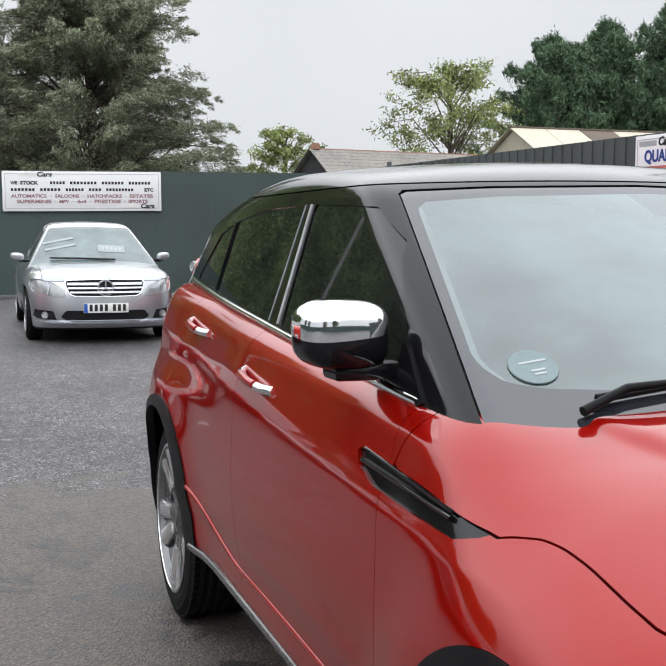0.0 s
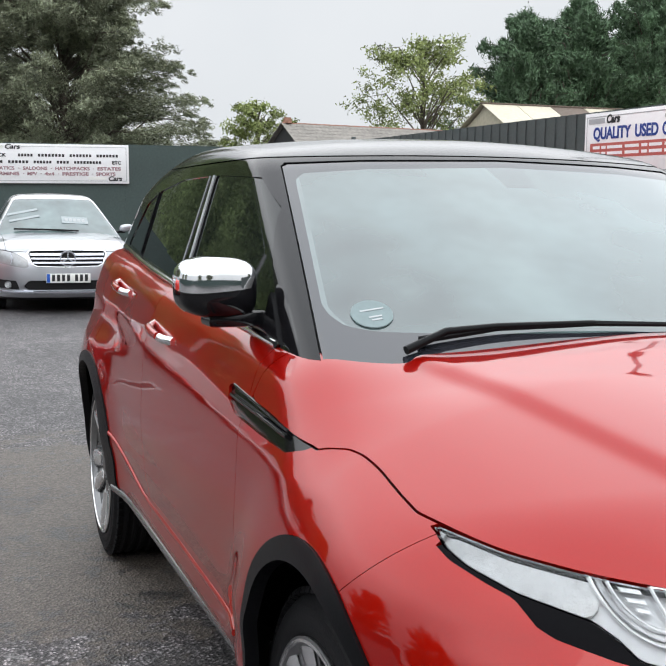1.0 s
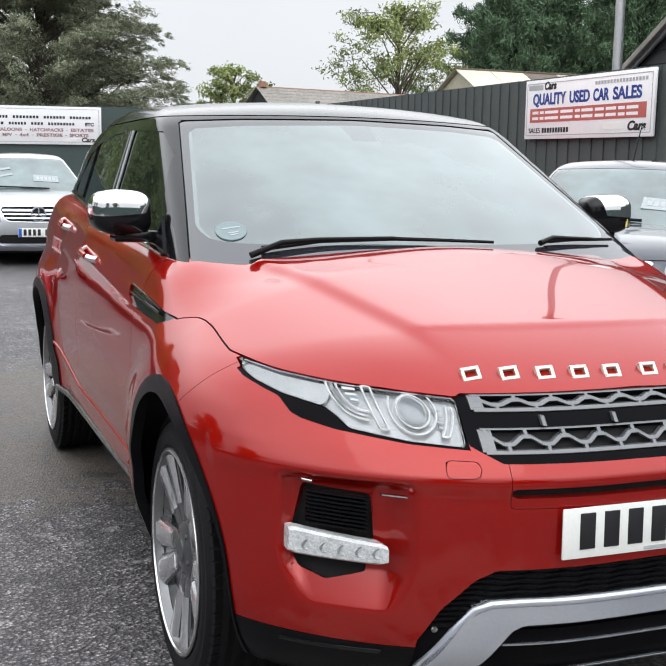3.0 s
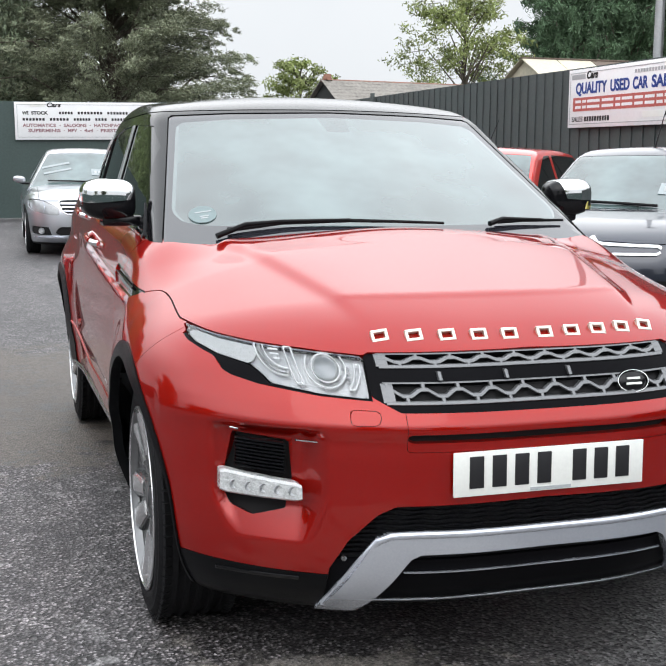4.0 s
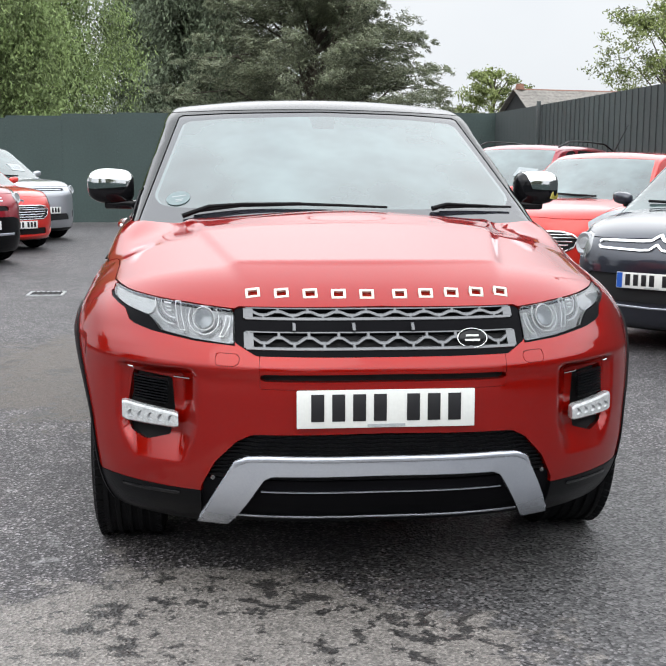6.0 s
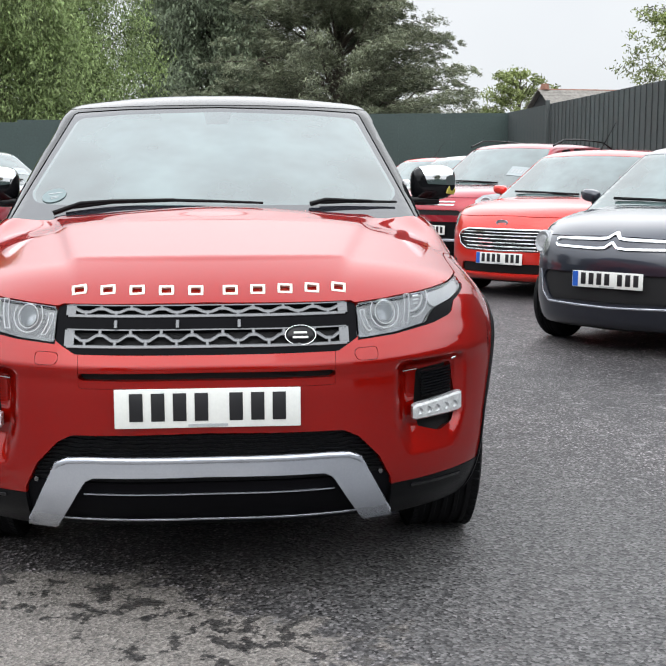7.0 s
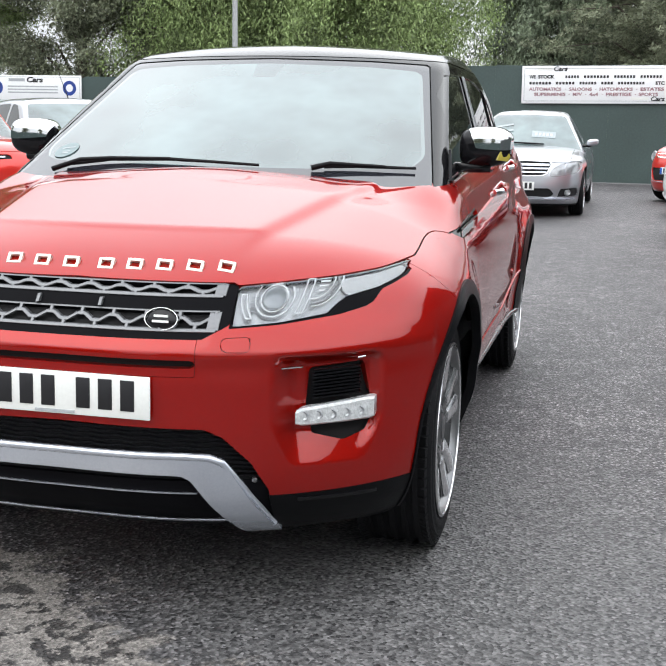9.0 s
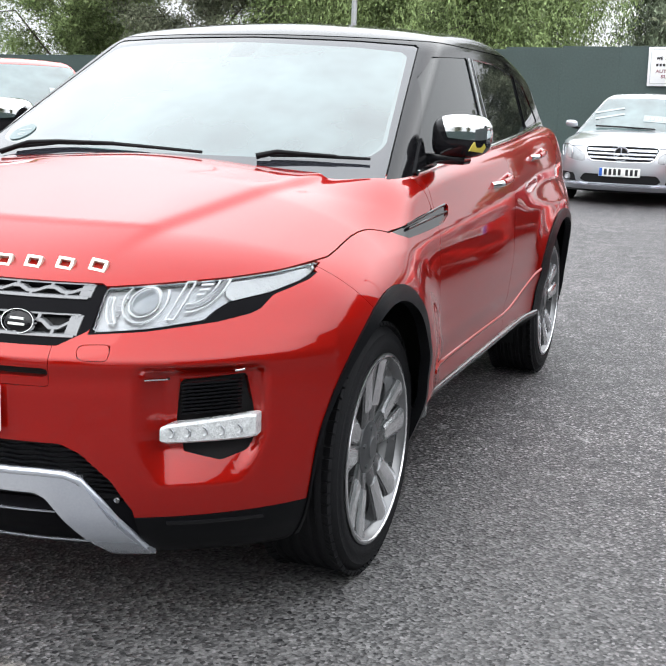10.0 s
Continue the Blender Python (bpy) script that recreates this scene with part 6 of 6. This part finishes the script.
CHEVRON = [(0.0, 0.038), (0.045, 0.0), (0.11, -0.006)]
SALOON = dict(W=0.885, L=4.58, H=1.44, cowl=1.22, header=1.95, belt=0.93, axle_f=0.84, axle_r=3.6, wheel=0.32, nose=0.80, tail=0.97, rear_top=3.05, rear_slope=1.3, plate=0.430, clad=0.19, tumble=0.58, spokes=5, star=True, cards=[(0.24, 1.09, 0.34, 0.16, 0), (-0.42, 1.19, 0.40, 0.05, 12), (-0.40, 1.11, 0.40, 0.05, 12)],
              bars=[(0.712, 0.44, 0.030, SILVER, -0.002), (0.662, 0.43, 0.024, SILVER, -0.002), (0.612, 0.41, 0.024, SILVER, -0.002), (0.255, 0.66, 0.022, SILVER, -0.035)], badge=[(0.662, 0.098, 1.0)],
              strips=[("grille_surround", [(-0.36, 0.568), (-0.42, 0.60), (-0.47, 0.72), (-0.44, 0.758), (0.0, 0.768), (0.44, 0.758), (0.47, 0.72), (0.42, 0.60), (0.36, 0.568), (0.0, 0.56), (-0.36, 0.568)], 0.014, CHROME, -0.004)]
              + [("lamp_outline", [(e * x, z) for x, z in ((0.465, 0.645), (0.53, 0.690), (0.62, 0.734), (0.72, 0.756), (0.83, 0.759))], 0.008, DARK, 0.004) for e in (-1, 1)]
              + [("lamp_outline", [(e * x, z) for x, z in ((0.455, 0.550), (0.58, 0.558), (0.80, 0.603))], 0.008, DARK, 0.004) for e in (-1, 1)]
              + [("lamp_divider", [(e * x, z) for x, z in ((0.66, 0.735), (0.64, 0.66), (0.66, 0.585))], 0.012, SILVER, -0.002) for e in (-1, 1)]
              + [("lip_blade", [(e * x, z) for x, z in ((0.40, 0.262), (0.52, 0.275), (0.58, 0.255), (0.78, 0.262))], 0.016, SILVER, -0.012) for e in (-1, 1)], lamp_rings=(0.69, 0.345, 0.042),
              front=[("headlamp", [(0.465, 0.64), (0.53, 0.685), (0.62, 0.730), (0.72, 0.752), (0.85, 0.755), (0.85, 0.66), (0.80, 0.605), (0.58, 0.560), (0.455, 0.552)], LAMP_GREY, -0.008),
                     ("grille", [(-0.1, 0.765), (0.43, 0.755), (0.46, 0.72), (0.41, 0.60), (0.35, 0.565), (-0.1, 0.56)], DARK, -0.02),
                     ("fog_recess", [(0.60, 0.395), (0.80, 0.405), (0.82, 0.30), (0.56, 0.285)], DARK, -0.015),
                     ("lower_intake", [(-0.1, 0.40), (0.46, 0.40), (0.52, 0.32), (0.46, 0.285), (-0.1, 0.285)], DARK, -0.02)])
CITY = dict(W=0.80, L=3.47, H=1.46, cowl=0.95, header=1.62, belt=0.99, axle_f=0.66, axle_r=3.0, wheel=0.30, nose=0.86, tail=1.0, rear_top=3.2, rear_slope=0.2, plate=0.52, clad=0.18, bow=0.22, corner=0.35, lamp_rings=(0.64, 0.745, 0.085), cards=[(0.35, 1.13, 0.30, 0.15, 0)], aerial=True,
            strips=[("chrome_strip", both_ways([(x, 0.80 + dz) for x, dz in CHEVRON] + [(0.44, 0.788), (0.46, 0.775)]), 0.018, CHROME, -0.012),
                    ("chrome_strip", both_ways([(x, 0.735 + dz) for x, dz in CHEVRON] + [(0.44, 0.735), (0.46, 0.75)]), 0.018, CHROME, -0.012),
                    ("intake_lip", both_ways([(0.0, 0.33), (0.50, 0.34), (0.56, 0.40), (0.60, 0.56)]), 0.014, SILVER, -0.006)], bars=[(0.62, 0.42, 0.05, DARK, 0.006)],
            front=[("headlamp", [(0.55, 0.82), (0.64, 0.84), (0.72, 0.80), (0.74, 0.72), (0.68, 0.65), (0.59, 0.65), (0.53, 0.72)], LAMP_GREY, -0.002),
                   ("indicator", [(0.56, 0.90), (0.66, 0.95), (0.76, 0.93), (0.72, 0.875), (0.62, 0.855)], LAMP_GREY, -0.002),
                   ("lower_intake", [(-0.1, 0.56), (0.54, 0.56), (0.56, 0.50), (0.48, 0.36), (-0.1, 0.36)], DARK, -0.015)])
HATCH = dict(W=0.86, L=3.95, H=1.47, cowl=1.05, header=1.75, belt=0.97, axle_f=0.78, axle_r=3.27, wheel=0.31, nose=0.86, tail=1.0, rear_top=3.45, rear_slope=0.45, plate=0.40, clad=0.18, bow=0.26, corner=0.4, aerial=True, badge=[(0.745, 0.030, 2.2)],
             bars=[(z, h, 0.011, CHROME, 0.004) for z, h in ((0.515, 0.42), (0.55, 0.46), (0.585, 0.50), (0.62, 0.52), (0.652, 0.49))],
             strips=[("grille_surround", both_ways([(0.0, 0.683), (0.40, 0.680), (0.50, 0.655), (0.55, 0.61), (0.52, 0.53), (0.42, 0.482), (0.0, 0.474)]) , 0.014, CHROME, -0.004),
                     ("bumper_lip", both_ways([(0.0, 0.215), (0.55, 0.225), (0.70, 0.30)]), 0.03, None, -0.015)],
             front=[("headlamp", [(0.60, 0.77), (0.68, 0.86), (0.78, 0.93), (0.83, 0.90), (0.80, 0.78), (0.72, 0.68), (0.63, 0.68)], LAMP_GREY, -0.002),
                    ("grille", [(-0.1, 0.68), (0.42, 0.68), (0.55, 0.61), (0.52, 0.52), (0.42, 0.47), (-0.1, 0.47)], DARK, -0.02),
                    ("fog_recess", [(0.58, 0.36), (0.72, 0.42), (0.74, 0.33), (0.62, 0.28)], DARK, -0.01),
                    ("lower_intake", [(-0.1, 0.35), (0.48, 0.35), (0.52, 0.25), (-0.1, 0.25)], DARK, -0.02)])
CROSS = dict(W=0.89, L=4.25, H=1.60, cowl=1.12, header=1.85, belt=1.05, axle_f=0.85, axle_r=3.42, wheel=0.34, nose=0.97, tail=1.1, rear_top=3.6, rear_slope=0.4, plate=0.52, clad=0.40, bow=0.26, corner=0.4, soft=0.14, rails=True, badge_tone=TAIL_RED, cards=[(0.42, 1.22, 0.28, 0.20, 0)],
             bars=[(0.862, 0.34, 0.016, CHROME, -0.004), (0.825, 0.34, 0.016, CHROME, -0.004), (0.40, 0.52, 0.03, SILVER, -0.004)], badge=[(0.842, 0.062, 1.0)], lamp_rings=(0.68, 0.85, 0.075),
             front=[("headlamp", [(0.56, 0.87), (0.62, 0.94), (0.75, 0.96), (0.82, 0.90), (0.76, 0.80), (0.64, 0.79)], LAMP_GREY, 0.004),
                    ("grille", [(-0.1, 0.76), (0.42, 0.76), (0.44, 0.70), (-0.1, 0.70)], DARK, -0.015),
                    ("lower_intake", [(-0.1, 0.62), (0.52, 0.62), (0.72, 0.56), (0.80, 0.44), (0.80, 0.40), (-0.1, 0.40)], BLACK_PLASTIC, -0.004)])

CROSS_PALE = dict(CROSS, clad=0.22, rails=False, badge=[], bars=[(0.862, 0.34, 0.016, SILVER, -0.004)],
                  front=[CROSS["front"][0], ("grille", [(-0.1, 0.885), (0.40, 0.885), (0.42, 0.84), (-0.1, 0.84)], DARK, -0.015),
                         ("lower_intake", [(-0.1, 0.46), (0.46, 0.46), (0.52, 0.36), (-0.1, 0.34)], DARK, -0.012),
                         ("fog_recess", [(0.60, 0.50), (0.74, 0.54), (0.76, 0.42), (0.62, 0.38)], DARK, -0.01)])


def park(x, y, turn):
    return pose(x, y, ground_z(y), 0, 0, turn)


parked_car("saloon_car", park(0.095, 12.92, -1), SALOON, SILVER_CAR, "silver saloon car with a barred chrome grille, before the sign")
parked_car("city_car", park(2.55, 4.35, -45), CITY, GREY_CAR, "dark grey city car with round headlamps")
parked_car("hatchback_car", park(2.57, 7.72, -45), HATCH, BRIGHT_RED, "bright red hatchback with a wide barred grille")
parked_car("crossover_car", park(2.35, 10.7, -45), CROSS, DEEP_RED, "deep red small crossover with black lower bumper")
parked_car("hatchback_car", park(2.4, 13.9, -45), HATCH, WHITE_CAR, "white hatchback partly hidden behind a crossover")
parked_car("city_car", park(2.3, 16.6, -45), CITY, BRIGHT_RED, "bright red small city car near the back fence")
parked_car("crossover_car", park(-3.25, 11.4, 45), CROSS, DEEP_RED, "deep red crossover with black lower bumper in the facing row")
parked_car("hatchback_car", park(-3.16, 13.9, 45), HATCH, BRIGHT_RED, "bright red hatchback in the facing row")
parked_car("crossover_car", park(-3.1, 16.2, 45), CROSS_PALE, SILVER_CAR, "pale silver off-roader in the facing row")
parked_car("hatchback_car", park(-3.85, 9.25, 45), HATCH, SILVER_CAR, "pale silver hatchback in the facing row")
parked_car("crossover_car", park(-4.55, 7.2, 45), CROSS_PALE, BRIGHT_RED, "bright red crossover without roof rails in the facing row")


# ---------------------------------------------------------------- trees
def leaf_cloud(centres, spread, per, size, rng, along=None, droop=0.2, slim=1.0):
    """Small pointed leaves scattered round many centres, as vertices of triangles."""
    n = len(centres) * per
    c = np.repeat(centres, per, 0) + rng.normal(0, 1, (n, 3)) * np.repeat(spread, per, 0)
    a = rng.normal(0, 1, (n, 3))
    if along is not None:
        a = a * 0.55 + np.repeat(along, per, 0)
    a[:, 2] -= droop
    a /= np.linalg.norm(a, axis=1, keepdims=True)
    b = np.cross(a, rng.normal(0, 1, (n, 3)))
    b /= np.maximum(np.linalg.norm(b, axis=1, keepdims=True), 1e-6)
    a *= (size * rng.uniform(0.6, 1.5, n))[:, None]
    b *= (size * slim * rng.uniform(0.25, 0.5, n))[:, None]
    return np.stack([c - a / 2 - b * 0.6, c + a / 2, c - a / 2 + b * 0.6], 1).reshape(-1, 3)


def leaves(name, V, material):
    me = bpy.data.meshes.new(name)
    n = len(V) // 3
    me.vertices.add(len(V))
    me.vertices.foreach_set("co", V.ravel())
    me.loops.add(3 * n)
    me.loops.foreach_set("vertex_index", np.arange(3 * n))
    me.polygons.add(n)
    me.polygons.foreach_set("loop_start", np.arange(0, 3 * n, 3))
    me.update(calc_edges=True)
    me.materials.append(material)
    return me


def tree(name, x, y, height, radius, base, material, label, seed, kind="broad", branches=90, clumps=14, per=40, size=0.16, dense=1.0, ragged=0.15):
    rng = np.random.default_rng(seed)
    root = thing(name, pose(x, y, float(lift(y))), label, "tree")
    bm = bmesh.new()
    pipe(bm, [(0, 0, -0.1), (0.1, 0.05, height * 0.3), (-0.05, 0.1, height * 0.6), (0, 0, height * 0.95)], radius * 0.06, 10, radius * 0.01)
    C, S, A = [], [], []
    for i in range(branches):
        t = rng.uniform(0, 1) ** (1.25 if kind == "cone" else 0.9)
        h = height * (base + (0.97 - base) * t)
        if kind == "cone":
            reach = radius * (1 - t) ** 0.6 * rng.uniform(0.62, 1.0 + ragged) + 0.25
            rise = rng.uniform(-0.12, 0.22) * reach
        elif kind == "spire":
            reach = radius * (1 - t) ** 0.75 * (rng.uniform(0.35, 1.0) if i % 4 else rng.uniform(1.1, 1.5)) + 0.2
            rise = 0.8 * reach
        elif kind == "weep":
            reach = radius * math.sqrt(max(0.04, 1 - (1.5 * t - 0.5) ** 2)) * rng.uniform(0.5, 1.05)
            rise = 0.1 * reach
        else:
            reach = radius * math.sqrt(max(0.04, 1 - (2 * t - 0.9) ** 2 * 0.85)) * rng.uniform(0.45, 1.08)
            rise = 0.28 * reach
        ang = rng.uniform(0, 2 * math.pi)
        d = np.array([math.cos(ang), math.sin(ang), 0])
        s = np.array([0, 0, h - 0.3 * reach])
        e = d * reach + np.array([0, 0, h + rise])
        m = d * reach * 0.55 + np.array([0, 0, h + rise * 0.9 + (0.08 * reach if kind != "cone" else 0.05 * reach)])
        if i % 2 == 0:
            pipe(bm, [tuple(s), tuple(m), tuple(e)], 0.012 * radius, 5, 0.006)
        for k in range(clumps):
            q = rng.uniform(0.25, 1.0) ** 0.7
            p = s * (1 - q) ** 2 + 2 * m * q * (1 - q) + e * q * q
            w = radius * (0.010 + 0.06 * (1 - q) if kind in ('cone', 'spire') else 0.05 + 0.05 * (1 - q)) * dense
            if kind == "weep":
                p = p - np.array([0, 0, abs(rng.normal(0, 0.10)) * height * q])
                S.append((w, w, w * 1.5))
            elif kind == "cone":
                S.append((w, w, w * 0.55))
            elif kind == "spire":
                S.append((w, w, w * 1.5))
            else:
                S.append((w, w, w * 0.8))
            C.append(p + rng.normal(0, 0.02 * radius, 3))
            A.append(d * (0.9 if kind == "cone" else 0.5 if kind == "spire" else 0.2) + np.array([0, 0, {"weep": -0.7, "spire": 0.9}.get(kind, 0.0)]))
    part("trunk", bm, BARK, root)
    V = leaf_cloud(np.array(C), np.array(S), per, size, rng, np.array(A), slim=0.5 if kind in ("cone", "spire") else 0.9)
    crown = new("crown", leaves("crown", V, material))
    crown.parent = root
    return root


tree("conifer_tree", 5.1, 56, 17.0, 6.9, 0.02, LEAF_DARK, "tall dark conifer with ragged spiky branches behind the fence", 3, "cone", 620, 30, 30, 0.19, ragged=0.50)
tree("weeping_conifer", -1.6, 58, 15.5, 4.6, 0.03, LEAF_DULL, "dull grey-green weeping conifer behind the fence", 4, "weep", 200, 20, 40, 0.22)
tree("birch_tree", 21.9, 51, 9.8, 3.9, 0.34, LEAF_LIGHT, "light green thin-leaved tree behind the sheds", 5, "broad", 80, 8, 17, 0.20, 0.8)
tree("small_tree", 12.3, 47, 6.1, 2.0, 0.40, LEAF_LIGHT, "yellowing small tree beside a tiled roof", 6, "broad", 60, 8, 15, 0.16, 0.9)
tree("small_tree", 8.0, 60, 5.0, 3.0, 0.3, LEAF_DARK, "low dull green tree far behind the fence", 16, "broad", 60, 10, 22, 0.25)
for k, (x, y, h, r) in enumerate(((30.6, 56, 11.8, 4.0), (32.4, 60, 12.9, 4.6), (34.0, 56, 12.4, 4.6), (36.2, 60, 14.0, 5.0), (38.0, 55, 14.2, 5.0), (40.5, 59, 16.0, 5.2), (42.5, 55, 16.0, 5.2), (46.0, 57, 17.0, 5.4), (50.0, 54, 17.0, 5.4))):
    tree("cypress_tree", x, y, h, r, 0.0, LEAF_BLUE, "dense dark green cypress behind the barns", 20 + k, "spire", 220, 20, 19, 0.30)
tree("willow_tree", -7.0, 35, 12.5, 4.5, 0.16, LEAF_GREEN, "broad green weeping tree behind the fence", 9, "weep", 200, 20, 64, 0.115)
tree("willow_tree", -12.0, 37, 13.0, 5.0, 0.16, LEAF_GREEN, "broad green weeping tree behind the fence", 10, "weep", 200, 20, 64, 0.115)
dark_tree = tree("leafy_tree", -17.5, 36, 13, 4.6, 0.1, LEAF_DARK, "dark leafy tree behind the fence", 11, "broad", 140, 16, 70, 0.13)
tree("leafy_tree", -24.0, 37, 12, 4.8, 0.1, LEAF_GREEN, "green leafy tree behind the fence", 12, "broad", 140, 16, 80, 0.13)
tree("leafy_tree", -14.5, 46, 14, 5.0, 0.05, LEAF_DARK, "dark leafy tree behind the fence", 13, "broad", 130, 14, 50, 0.20)

# unseen fence and tree copies added round the camera for dark paint reflections
bm = bmesh.new()
for x0, y0, x1, y1 in ((-22, -20, 20, -20), (-22, -20, -22, 21.3), (20, -20, 20, -6)):
    d = Vector((x1 - x0, y1 - y0))
    box(bm, d.length, 0.08, 2.3, Matrix.Translation(((x0 + x1) / 2, (y0 + y1) / 2, 1.15)) @ Matrix.Rotation(math.atan2(d.y, d.x), 4, "Z"))
tagged(part("unseen_fence", bm, FENCE, None, smooth=0), "plain dark fence, unseen, added to close the yard", "fence", kind="structure")
# only the first copy is in view, filling a gap behind the back fence
for k, (x, y) in enumerate(((-14.2, 41), (-27, 2), (-27, 13), (-12, -27), (2, -29), (26, -8))):
    copy_thing(dark_tree, pose(x, y, float(lift(y)), 0, 0, 73 * k) @ Matrix.Diagonal((1, 1, 0.72, 1)))
